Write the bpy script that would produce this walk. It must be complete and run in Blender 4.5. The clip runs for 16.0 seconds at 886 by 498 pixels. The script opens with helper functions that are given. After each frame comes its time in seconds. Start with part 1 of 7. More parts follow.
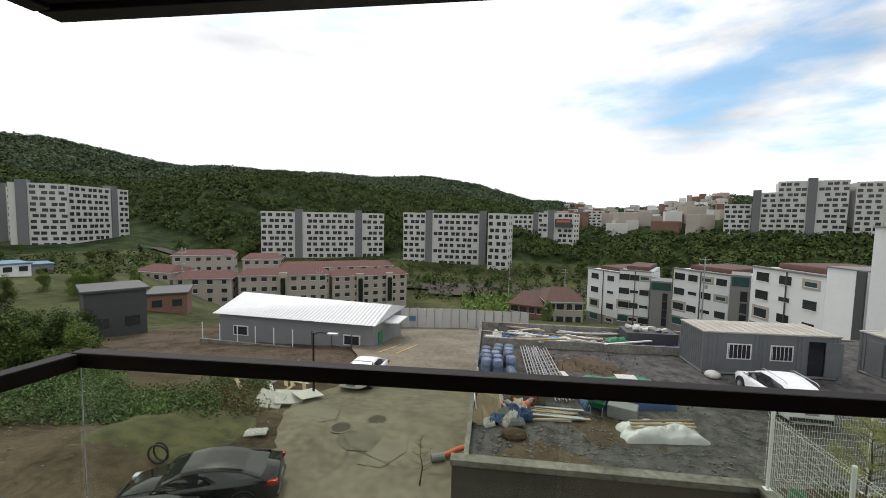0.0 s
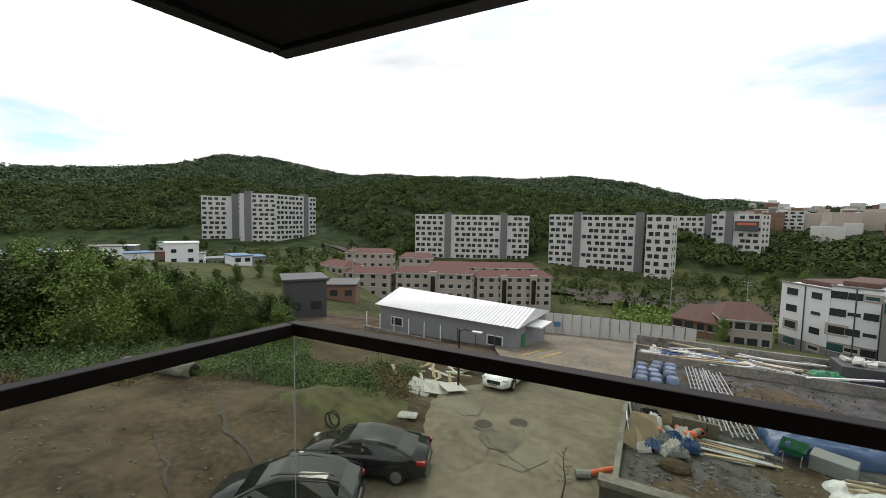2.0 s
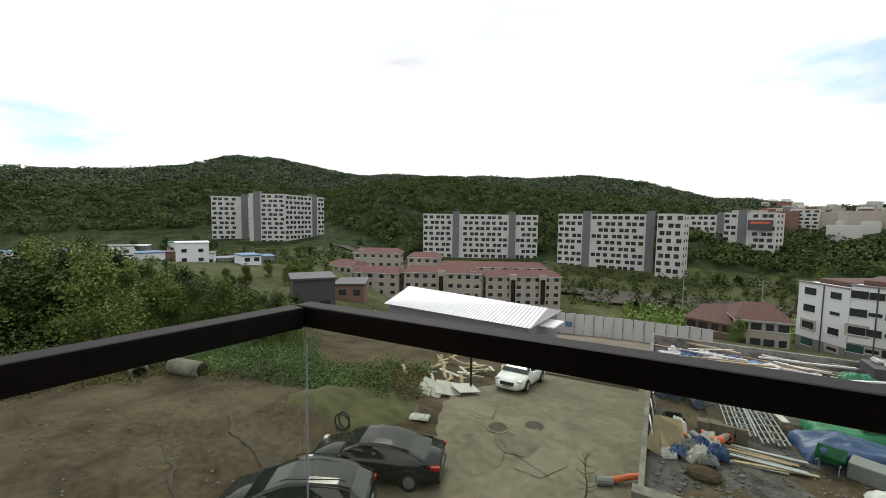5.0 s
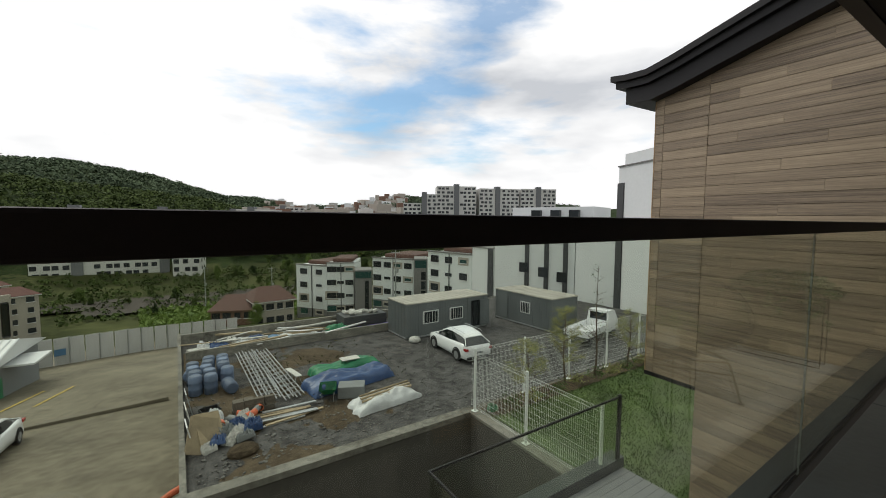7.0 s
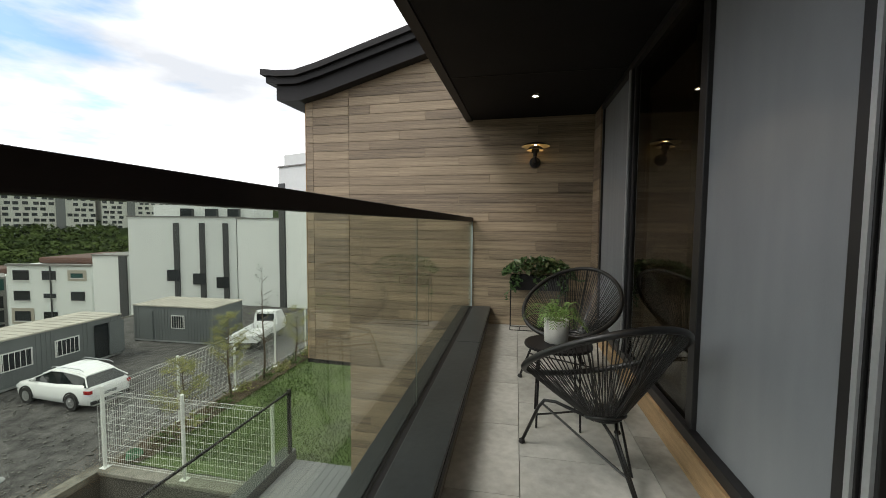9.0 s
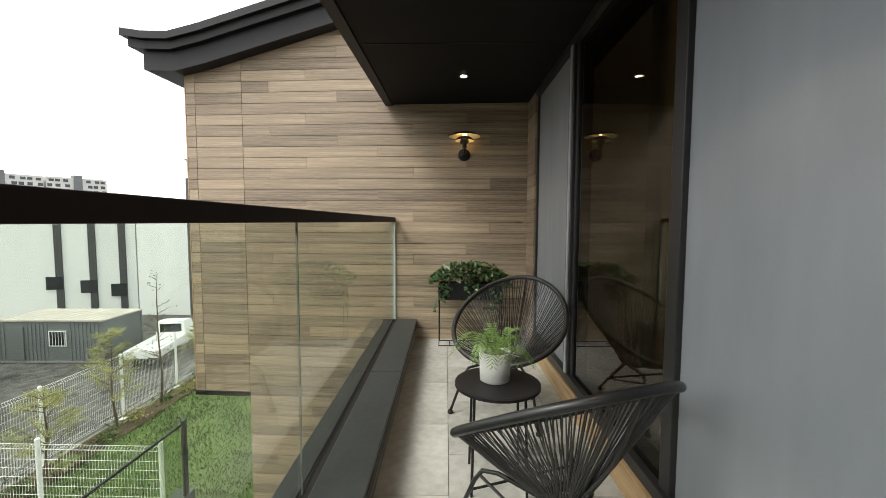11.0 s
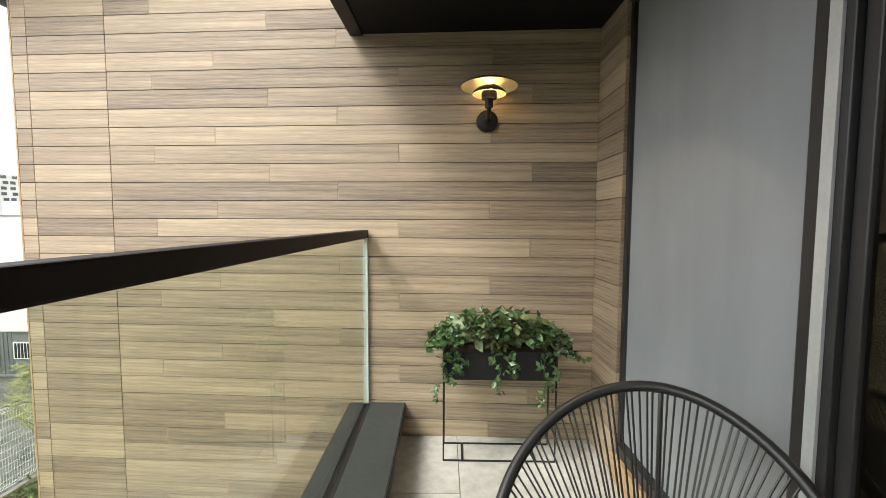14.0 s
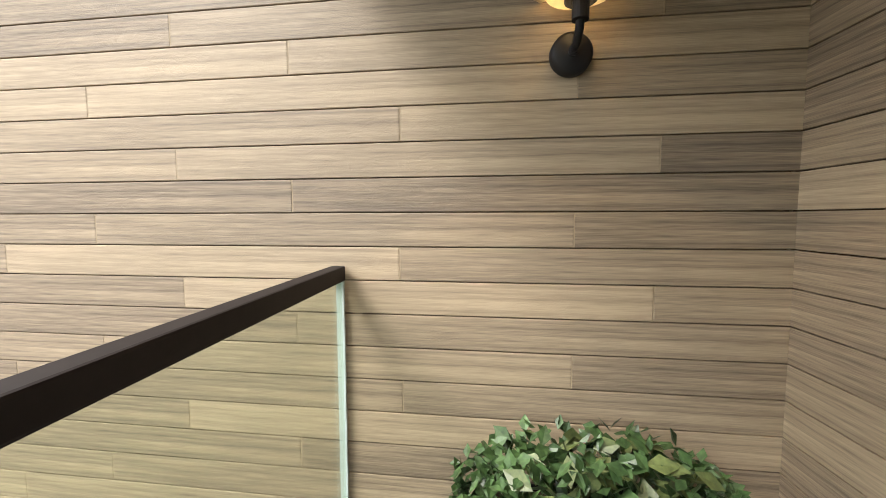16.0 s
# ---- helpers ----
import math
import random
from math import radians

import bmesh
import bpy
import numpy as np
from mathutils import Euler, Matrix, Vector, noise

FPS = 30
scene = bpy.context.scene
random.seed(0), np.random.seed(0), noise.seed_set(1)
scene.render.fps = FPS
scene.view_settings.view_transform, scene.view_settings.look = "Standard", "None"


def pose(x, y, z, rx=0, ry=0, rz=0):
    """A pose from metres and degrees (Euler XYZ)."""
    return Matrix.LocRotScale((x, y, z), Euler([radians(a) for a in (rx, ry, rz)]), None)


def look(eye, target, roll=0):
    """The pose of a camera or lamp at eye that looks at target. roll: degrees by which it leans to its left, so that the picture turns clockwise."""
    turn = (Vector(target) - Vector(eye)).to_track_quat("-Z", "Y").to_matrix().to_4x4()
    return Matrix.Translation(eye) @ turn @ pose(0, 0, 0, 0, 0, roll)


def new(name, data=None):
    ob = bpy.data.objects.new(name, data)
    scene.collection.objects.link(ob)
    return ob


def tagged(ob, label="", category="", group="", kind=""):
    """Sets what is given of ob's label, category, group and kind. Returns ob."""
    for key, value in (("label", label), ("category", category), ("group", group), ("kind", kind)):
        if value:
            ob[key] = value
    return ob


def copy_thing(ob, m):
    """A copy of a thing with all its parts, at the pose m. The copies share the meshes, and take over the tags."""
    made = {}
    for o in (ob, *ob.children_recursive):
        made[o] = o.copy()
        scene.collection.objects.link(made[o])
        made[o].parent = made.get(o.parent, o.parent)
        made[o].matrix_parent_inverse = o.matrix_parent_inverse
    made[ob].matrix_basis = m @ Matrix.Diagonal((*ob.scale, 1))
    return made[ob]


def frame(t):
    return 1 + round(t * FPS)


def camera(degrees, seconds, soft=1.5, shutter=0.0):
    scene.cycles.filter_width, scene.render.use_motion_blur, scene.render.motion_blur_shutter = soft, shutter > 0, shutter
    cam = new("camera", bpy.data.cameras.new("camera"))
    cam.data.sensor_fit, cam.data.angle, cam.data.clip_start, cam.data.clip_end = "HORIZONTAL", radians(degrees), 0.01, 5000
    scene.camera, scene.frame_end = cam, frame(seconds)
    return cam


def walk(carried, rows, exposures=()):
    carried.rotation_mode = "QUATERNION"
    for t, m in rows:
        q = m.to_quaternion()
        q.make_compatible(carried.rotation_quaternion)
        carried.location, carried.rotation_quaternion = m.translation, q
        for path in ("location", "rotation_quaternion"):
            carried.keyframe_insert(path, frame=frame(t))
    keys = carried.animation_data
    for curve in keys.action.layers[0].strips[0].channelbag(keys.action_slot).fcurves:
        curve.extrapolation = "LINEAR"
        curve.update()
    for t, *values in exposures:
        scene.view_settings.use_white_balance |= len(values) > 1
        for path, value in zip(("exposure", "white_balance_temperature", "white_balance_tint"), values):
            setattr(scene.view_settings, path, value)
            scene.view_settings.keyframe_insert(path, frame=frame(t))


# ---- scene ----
cam = camera(95.4, 16.0, soft=0.9)
PATH = [
    (0.0, pose(-3.963, 0.164, 1.612, 85.77, -1.11, 7.07)),
    (0.5, pose(-4.001, 0.174, 1.614, 85.70, -1.18, 15.51)),
    (1.0, pose(-4.016, 0.163, 1.605, 85.74, -1.18, 21.92)),
    (1.5, pose(-4.020, 0.150, 1.592, 85.77, -1.02, 25.13)),
    (2.0, pose(-4.024, 0.156, 1.587, 85.72, -1.01, 27.42)),
    (2.5, pose(-4.055, 0.186, 1.574, 85.63, -1.00, 29.34)),
    (3.0, pose(-4.142, 0.247, 1.540, 85.61, -0.99, 31.22)),
    (5.5, pose(-4.562, 0.657, 1.326, 85.76, -0.73, 25.91)),
    (6.0, pose(-4.595, 0.715, 1.257, 85.83, -0.76, 8.09)),
    (6.5, pose(-4.607, 0.750, 1.215, 85.31, -0.86, -16.54)),
    (7.0, pose(-4.603, 0.753, 1.188, 85.97, -0.44, -33.45)),
    (7.5, pose(-4.590, 0.734, 1.164, 86.25, -0.57, -45.83)),
    (8.0, pose(-4.575, 0.735, 1.139, 86.32, -0.77, -60.45)),
    (8.5, pose(-4.550, 0.736, 1.130, 86.48, -0.62, -71.62)),
    (9.0, pose(-4.524, 0.731, 1.125, 86.41, -0.43, -78.71)),
    (9.5, pose(-4.508, 0.695, 1.117, 86.60, -0.51, -83.61)),
    (12.0, pose(-3.375, 0.736, 1.184, 86.09, -0.16, -88.82)),
    (12.5, pose(-3.139, 0.733, 1.197, 86.26, -0.20, -88.39)),
    (13.0, pose(-2.842, 0.780, 1.228, 86.18, -0.38, -88.20)),
    (13.5, pose(-2.556, 0.821, 1.230, 86.24, -0.23, -89.00)),
    (14.0, pose(-2.264, 0.819, 1.241, 86.21, -0.23, -88.85)),
    (14.5, pose(-1.966, 0.835, 1.268, 86.31, 0.01, -88.56)),
    (15.0, pose(-1.682, 0.832, 1.275, 86.42, -0.19, -88.65)),
    (15.5, pose(-1.429, 0.829, 1.294, 86.64, -0.15, -88.11)),
    (16.0, pose(-1.194, 0.869, 1.346, 85.53, 0.14, -84.60)),
]
walk(cam, PATH, [(0.0, -0.15), (6.2, -0.08), (7.3, -0.42), (8.5, -0.02), (9.5, 0.3), (12.0, 1.36), (13.0, 1.50), (16.0, 1.70)])

# ---- world and light ----
world = bpy.data.worlds.new("sky")
scene.world = world
world.use_nodes = True
wt = world.node_tree
for nd in list(wt.nodes):
    wt.nodes.remove(nd)
w_out = wt.nodes.new("ShaderNodeOutputWorld")
w_bg = wt.nodes.new("ShaderNodeBackground")
w_sky = wt.nodes.new("ShaderNodeTexSky")
w_sky.sky_type = "NISHITA"
w_sky.sun_disc = False
w_sky.sun_elevation = radians(48)
w_sky.sun_rotation = radians(-29)
w_tc = wt.nodes.new("ShaderNodeTexCoord")
w_map = wt.nodes.new("ShaderNodeMapping")
w_map.inputs["Scale"].default_value = (1.0, 1.0, 3.2)
w_map.inputs["Location"].default_value = (0.35, 0.1, 0.0)
w_n = wt.nodes.new("ShaderNodeTexNoise")
w_n.inputs["Scale"].default_value = 1.7
w_n.inputs["Detail"].default_value = 7
w_n.inputs["Roughness"].default_value = 0.55
w_n.inputs["Distortion"].default_value = 0.3
w_r = wt.nodes.new("ShaderNodeValToRGB")
w_r.color_ramp.elements[0].position = 0.335
w_r.color_ramp.elements[0].color = (0.26, 0.26, 0.26, 1)
w_r.color_ramp.elements[1].position = 0.445
w_n2 = wt.nodes.new("ShaderNodeTexNoise")
w_n2.inputs["Scale"].default_value = 1.9
w_n2.inputs["Detail"].default_value = 6
w_r2 = wt.nodes.new("ShaderNodeValToRGB")
w_r2.color_ramp.elements[0].position = 0.30
w_r2.color_ramp.elements[0].color = (7.6, 7.9, 8.4, 1)
w_r2.color_ramp.elements[1].position = 0.47
w_r2.color_ramp.elements[1].color = (13.0, 13.0, 13.0, 1)
w_gain = wt.nodes.new("ShaderNodeVectorMath")
w_gain.operation = "MULTIPLY"
w_gain.inputs[1].default_value = (1.05, 1.65, 1.85)
w_mix = wt.nodes.new("ShaderNodeMix")
w_mix.data_type = "RGBA"
for a, b in ((w_tc.outputs["Generated"], w_map.inputs["Vector"]), (w_map.outputs[0], w_n.inputs["Vector"]),
             (w_map.outputs[0], w_n2.inputs["Vector"]), (w_n.outputs["Fac"], w_r.inputs["Fac"]), (w_n2.outputs["Fac"], w_r2.inputs["Fac"]),
             (w_r.outputs["Color"], w_mix.inputs["Factor"]), (w_sky.outputs["Color"], w_gain.inputs[0]), (w_gain.outputs[0], w_mix.inputs["A"]),
             (w_r2.outputs["Color"], w_mix.inputs["B"]), (w_mix.outputs["Result"], w_bg.inputs["Color"]), (w_bg.outputs[0], w_out.inputs["Surface"])):
    wt.links.new(a, b)
w_bg.inputs["Strength"].default_value = 0.10

sun = new("sun", bpy.data.lights.new("sun", "SUN"))
sun.data.energy = 1.8
sun.data.angle = radians(20)
sun.data.color = (1.0, 0.96, 0.9)
sun.matrix_world = look((0, 0, 60), (22, -40, 0))

# ---- materials ----
def mat(name, col, rough=0.6, metal=0.0, var=0.15, scale=6.0, bump=0.0, bscale=40.0, stretch=(1, 1, 1), col2=None, spec=0.5, rand=0.0):
    """A surface with two scales of noise in its colour, and fine relief."""
    m = bpy.data.materials.new(name)
    m.use_nodes = True
    t = m.node_tree
    b = t.nodes["Principled BSDF"]
    b.inputs["Roughness"].default_value = rough
    b.inputs["Metallic"].default_value = metal
    b.inputs["Specular IOR Level"].default_value = spec
    tc = t.nodes.new("ShaderNodeTexCoord")
    mp = t.nodes.new("ShaderNodeMapping")
    mp.inputs["Scale"].default_value = stretch
    t.links.new(tc.outputs["Object"], mp.inputs["Vector"])
    n1 = t.nodes.new("ShaderNodeTexNoise")
    n1.inputs["Scale"].default_value = scale
    n1.inputs["Detail"].default_value = 5
    n2 = t.nodes.new("ShaderNodeTexNoise")
    n2.inputs["Scale"].default_value = scale * 9
    n2.inputs["Detail"].default_value = 3
    t.links.new(mp.outputs[0], n1.inputs["Vector"])
    t.links.new(mp.outputs[0], n2.inputs["Vector"])
    ad = t.nodes.new("ShaderNodeMath")
    ad.operation = "MULTIPLY_ADD"
    ad.inputs[1].default_value = 0.4
    t.links.new(n2.outputs["Fac"], ad.inputs[0])
    sc = t.nodes.new("ShaderNodeMath")
    sc.operation = "MULTIPLY"
    sc.inputs[1].default_value = 0.6
    t.links.new(n1.outputs["Fac"], sc.inputs[0])
    t.links.new(sc.outputs[0], ad.inputs[2])
    fac = ad.outputs[0]
    if rand:
        oi = t.nodes.new("ShaderNodeObjectInfo")
        rm = t.nodes.new("ShaderNodeMath")
        rm.operation = "MULTIPLY_ADD"
        rm.inputs[1].default_value = rand
        t.links.new(oi.outputs["Random"], rm.inputs[0])
        t.links.new(fac, rm.inputs[2])
        sb = t.nodes.new("ShaderNodeMath")
        sb.operation = "SUBTRACT"
        sb.inputs[1].default_value = rand / 2
        t.links.new(rm.outputs[0], sb.inputs[0])
        fac = sb.outputs[0]
    rp = t.nodes.new("ShaderNodeValToRGB")
    a = [max(0.0, c * (1 - var)) for c in col]
    z = [min(1.0, c * (1 + var)) for c in (col2 or col)]
    rp.color_ramp.elements[0].position = 0.32
    rp.color_ramp.elements[1].position = 0.68
    rp.color_ramp.elements[0].color = (*a, 1)
    rp.color_ramp.elements[1].color = (*z, 1)
    t.links.new(fac, rp.inputs["Fac"])
    t.links.new(rp.outputs["Color"], b.inputs["Base Color"])
    if bump:
        n3 = t.nodes.new("ShaderNodeTexNoise")
        n3.inputs["Scale"].default_value = bscale
        n3.inputs["Detail"].default_value = 4
        t.links.new(mp.outputs[0], n3.inputs["Vector"])
        bp = t.nodes.new("ShaderNodeBump")
        bp.inputs["Strength"].default_value = bump
        bp.inputs["Distance"].default_value = 0.02
        t.links.new(n3.outputs["Fac"], bp.inputs["Height"])
        t.links.new(bp.outputs["Normal"], b.inputs["Normal"])
    return m


def glass_mat(name, tint=(1, 1, 1), rough=0.0, see=0.9, base=0.025, gain=0.75):
    """Thin sheet glass: clear, with a Fresnel gloss."""
    m = bpy.data.materials.new(name)
    m.use_nodes = True
    t = m.node_tree
    t.nodes.remove(t.nodes["Principled BSDF"])
    out = t.nodes["Material Output"]
    tr = t.nodes.new("ShaderNodeBsdfTransparent")
    tr.inputs["Color"].default_value = (*[c * see for c in tint], 1)
    gl = t.nodes.new("ShaderNodeBsdfGlossy")
    gl.inputs["Roughness"].default_value = rough
    lw = t.nodes.new("ShaderNodeLayerWeight")
    lw.inputs["Blend"].default_value = 0.5
    pw = t.nodes.new("ShaderNodeMath")
    pw.operation = "POWER"
    pw.inputs[1].default_value = 4.0
    t.links.new(lw.outputs["Facing"], pw.inputs[0])
    fr = t.nodes.new("ShaderNodeMath")
    fr.operation = "MULTIPLY_ADD"
    fr.inputs[1].default_value = gain
    fr.inputs[2].default_value = base
    t.links.new(pw.outputs[0], fr.inputs[0])
    mx = t.nodes.new("ShaderNodeMixShader")
    t.links.new(fr.outputs[0], mx.inputs[0])
    t.links.new(tr.outputs[0], mx.inputs[1])
    t.links.new(gl.outputs[0], mx.inputs[2])
    t.links.new(mx.outputs[0], out.inputs["Surface"])
    return m


def glow_mat(name, col, strength):
    m = bpy.data.materials.new(name)
    m.use_nodes = True
    b = m.node_tree.nodes["Principled BSDF"]
    b.inputs["Base Color"].default_value = (*col, 1)
    b.inputs["Emission Color"].default_value = (*col, 1)
    b.inputs["Emission Strength"].default_value = strength
    return m


M_BLACK = mat("black_painted_metal", (0.012, 0.011, 0.012), 0.5, 0.0, 0.2, 5, spec=0.3)
M_RAIL = mat("dark_bronze_rail", (0.014, 0.010, 0.010), 0.6, 0.0, 0.2, 9, spec=0.2)
M_SOFFIT = mat("black_soffit_panel", (0.009, 0.0085, 0.009), 0.65, 0, 0.2, 4, spec=0.15)
M_COPING = mat("dark_grey_coping_metal", (0.027, 0.031, 0.033), 0.4, 0.0, 0.25, 3, 0.05, 30)
M_FRAME = mat("charcoal_aluminium_frame", (0.022, 0.021, 0.022), 0.42, 0.1, 0.15, 6)
M_SILVER = mat("brushed_aluminium", (0.50, 0.52, 0.53), 0.35, 0.4, 0.08, 10)
M_TILE = mat("beige_stone_tile", (0.30, 0.295, 0.265), 0.5, 0, 0.16, 2.2, 0.05, 60, col2=(0.42, 0.415, 0.385), rand=0.12)
M_GROUT = mat("grey_grout", (0.26, 0.255, 0.23), 0.9)
M_WOOD = mat("wood_look_siding", (0.150, 0.112, 0.082), 0.6, 0, 0.16, 2.2, 0.22, 42, (0.55, 1, 30), col2=(0.405, 0.316, 0.214), rand=0.18)
M_FILLER = mat("pale_joint_filler", (0.36, 0.28, 0.19), 0.8)
M_WOODBACK = mat("siding_joint", (0.15, 0.105, 0.066), 0.9)
M_TRIMWOOD = mat("oak_trim", (0.30, 0.19, 0.095), 0.55, 0, 0.2, 4, 0.2, 60, (0.6, 6, 9), col2=(0.42, 0.28, 0.15))
M_GLASS = glass_mat("clear_glass", (0.935, 0.97, 0.905), 0, 0.97)
M_DOORGLASS = glass_mat("tinted_door_glass", (0.82, 0.82, 0.76), 0, 0.52, 0.045, 0.55)
M_GLASSEDGE = mat("green_white_glass_edge", (0.55, 0.64, 0.66), 0.2, 0, 0.1)
# lighter grey with faint upright streaks: sky reflection painted into the mesh colour
M_SCREEN = mat("grey_mesh_sky_sheen", (0.215, 0.23, 0.25), 0.42, 0.0, 0.03, 0.8, 0.08, 500, (1.0, 1, 0.3), col2=(0.275, 0.29, 0.31), spec=0.5)
M_CURTAIN = mat("beige_curtain", (0.52, 0.45, 0.31), 0.9, 0, 0.2, 3)
M_INWALL = mat("interior_plaster", (0.42, 0.40, 0.37), 0.8, 0, 0.05)
M_INFLOOR = mat("interior_floor_wood", (0.22, 0.16, 0.10), 0.4, 0, 0.2)
M_CORD = mat("black_pvc_cord", (0.012, 0.012, 0.012), 0.38, 0, 0.2, 30)
M_POT = mat("white_concrete_pot", (0.55, 0.54, 0.52), 0.8, 0, 0.12, 12, 0.1, 60)
M_SOIL = mat("soil", (0.05, 0.035, 0.022), 0.95, 0, 0.3, 30, 0.6, 60)
M_LEAF = mat("dark_ivy_leaf", (0.018, 0.045, 0.014), 0.42, 0, 0.4, 8, 0, col2=(0.075, 0.14, 0.045), rand=0.1)
M_LEAFOLIVE = mat("olive_leaf", (0.05, 0.07, 0.022), 0.45, 0, 0.35, 9, 0, col2=(0.12, 0.15, 0.05))
M_FERN = mat("fern_frond", (0.06, 0.12, 0.02), 0.5, 0, 0.3, 14, 0, col2=(0.14, 0.23, 0.05))
M_BRASS = mat("cream_enamel_lamp_inside", (0.75, 0.62, 0.40), 0.4, 0.0, 0.1)
M_BULB = glow_mat("warm_bulb", (1.0, 0.72, 0.36), 14.0)
M_DOWN = glow_mat("warm_downlight", (1.0, 0.78, 0.5), 25.0)
M_CONC = mat("weathered_concrete", (0.10, 0.094, 0.082), 0.9, 0, 0.3, 0.7, 0.5, 9, col2=(0.22, 0.21, 0.185), spec=0.2)
M_CONCDARK = mat("stained_concrete_wall", (0.07, 0.064, 0.056), 0.9, 0, 0.25, 1.2, 0.3, 12, (1, 1, 0.35))
M_PARAPET = mat("pale_parapet_render", (0.22, 0.20, 0.165), 0.85, 0, 0.12, 1.5, 0.15, 40)
M_DECK = mat("grey_deck_board", (0.16, 0.165, 0.17), 0.6, 0, 0.1, 6, 0.1, 30, rand=0.1)
M_LAWN = mat("lawn_grass", (0.042, 0.074, 0.014), 0.9, 0, 0.2, 1.1, 0.6, 60, col2=(0.078, 0.118, 0.028))
M_WHITEFENCE = mat("white_coated_wire", (0.72, 0.73, 0.72), 0.4, 0, 0.05)
M_ROAD = mat("worn_concrete_road", (0.105, 0.089, 0.060), 0.9, 0, 0.25, 0.3, 0.35, 6, col2=(0.175, 0.152, 0.108))
M_PATCH = mat("newer_concrete_patch", (0.16, 0.142, 0.105), 0.9, 0, 0.15, 0.8, 0.3, 8)
M_STAIN = mat("worn_grey_patch", (0.085, 0.076, 0.058), 0.95, 0, 0.2, 1.5, 0.4, 10, col2=(0.125, 0.112, 0.085))
M_CRACK = mat("dark_crack_dirt", (0.06, 0.05, 0.04), 0.95)
M_GRAVEL = mat("grey_gravel", (0.043, 0.042, 0.042), 0.95, 0, 0.4, 2.2, 1.0, 16, col2=(0.095, 0.092, 0.090), spec=0.1)
M_STONE = mat("crushed_stone", (0.06, 0.058, 0.056), 0.9, 0, 0.4, 5, col2=(0.16, 0.155, 0.145))
M_DIRT = mat("bare_brown_earth", (0.044, 0.033, 0.022), 0.95, 0, 0.35, 0.45, 1.0, 5, col2=(0.090, 0.070, 0.048), spec=0.1)
M_MOSS = mat("grassy_earth", (0.034, 0.036, 0.012), 0.95, 0, 0.35, 1.6, 0.9, 9, col2=(0.072, 0.070, 0.024))
M_BLOCK = mat("concrete_block", (0.12, 0.105, 0.085), 0.95, 0, 0.25, 4, 0.5, 30)
M_GALV = mat("galvanised_steel", (0.38, 0.39, 0.40), 0.4, 0.6, 0.15, 4)
M_CONTAINER = mat("grey_container_paint", (0.115, 0.125, 0.13), 0.55, 0, 0.12, 1.2, 0.05, 20)
M_CONTROOF = mat("faded_container_roof", (0.36, 0.34, 0.30), 0.75, 0, 0.25, 0.9)
M_WHITECAR = mat("white_car_paint", (0.74, 0.75, 0.76), 0.2, 0, 0.03)
M_BLACKCAR = mat("black_car_paint", (0.012, 0.013, 0.015), 0.12, 0, 0.1)
M_GREYCAR = mat("dark_grey_car_paint", (0.02, 0.022, 0.024), 0.14, 0, 0.1)
M_CARGLASS = mat("dark_car_glass", (0.012, 0.015, 0.017), 0.05, 0, 0.1, spec=0.8)
M_TYRE = mat("black_tyre_rubber", (0.014, 0.014, 0.014), 0.8, 0, 0.2)
M_ALLOY = mat("silver_alloy", (0.42, 0.42, 0.43), 0.3, 0.8, 0.1)
M_LAMPRED = mat("red_lamp_lens", (0.32, 0.012, 0.012), 0.2, 0, 0.1)
M_LAMPCLEAR = mat("clear_lamp_lens", (0.5, 0.52, 0.54), 0.1, 0, 0.1)
M_BLUETARP = mat("blue_tarpaulin", (0.025, 0.06, 0.16), 0.4, 0, 0.25, 3, 0.8, 6)
M_GREENTARP = mat("green_sheet", (0.015, 0.16, 0.07), 0.5, 0, 0.2, 3)
M_PURPLE = mat("violet_sheet", (0.10, 0.075, 0.22), 0.5, 0, 0.2, 3)
M_PLASTIC = mat("white_plastic_sheet", (0.52, 0.53, 0.54), 0.35, 0, 0.12, 3, 0.9, 7)
M_BLUEDRUM = mat("faded_blue_plastic", (0.10, 0.135, 0.21), 0.55, 0, 0.3, 2, rand=0.6)
M_GREYPLAST = mat("grey_plastic", (0.17, 0.18, 0.18), 0.6, 0, 0.15)
M_ORANGE = mat("orange_plastic", (0.55, 0.12, 0.05), 0.6, 0, 0.2)
M_TIMBER = mat("weathered_timber", (0.28, 0.22, 0.14), 0.8, 0, 0.3, 3, 0.3, 20, rand=0.4)
M_SACK = mat("dirty_white_sack", (0.48, 0.47, 0.44), 0.8, 0, 0.2, 5, 0.6, 12)
M_WHITEWALL = mat("white_render_wall", (0.66, 0.68, 0.68), 0.85, 0, 0.05, 0.4)
M_GREYWALL = mat("grey_render_wall", (0.19, 0.185, 0.18), 0.85, 0, 0.1, 0.4)
M_DARKSTRIP = mat("dark_grey_cladding", (0.05, 0.052, 0.055), 0.6, 0, 0.1, 1)
M_APT = mat("pale_apartment_wall", (0.50, 0.495, 0.47), 0.85, 0, 0.06, 0.1)
M_APTGREY = mat("grey_stair_core", (0.14, 0.145, 0.15), 0.85, 0, 0.06, 0.1)
M_WIN = mat("dark_window_glass", (0.030, 0.034, 0.038), 0.15, 0, 0.25, 0.3, rand=0.5)
M_WINFRAME = mat("white_window_frame", (0.6, 0.6, 0.6), 0.6)
M_WINGREEN = mat("green_window_glass", (0.03, 0.075, 0.07), 0.15, 0, 0.2)
M_VILLA = mat("cream_villa_wall", (0.36, 0.325, 0.28), 0.85, 0, 0.08, 0.2)
M_BROWNBRICK = mat("brown_brick_wall", (0.17, 0.10, 0.07), 0.9, 0, 0.15, 2)
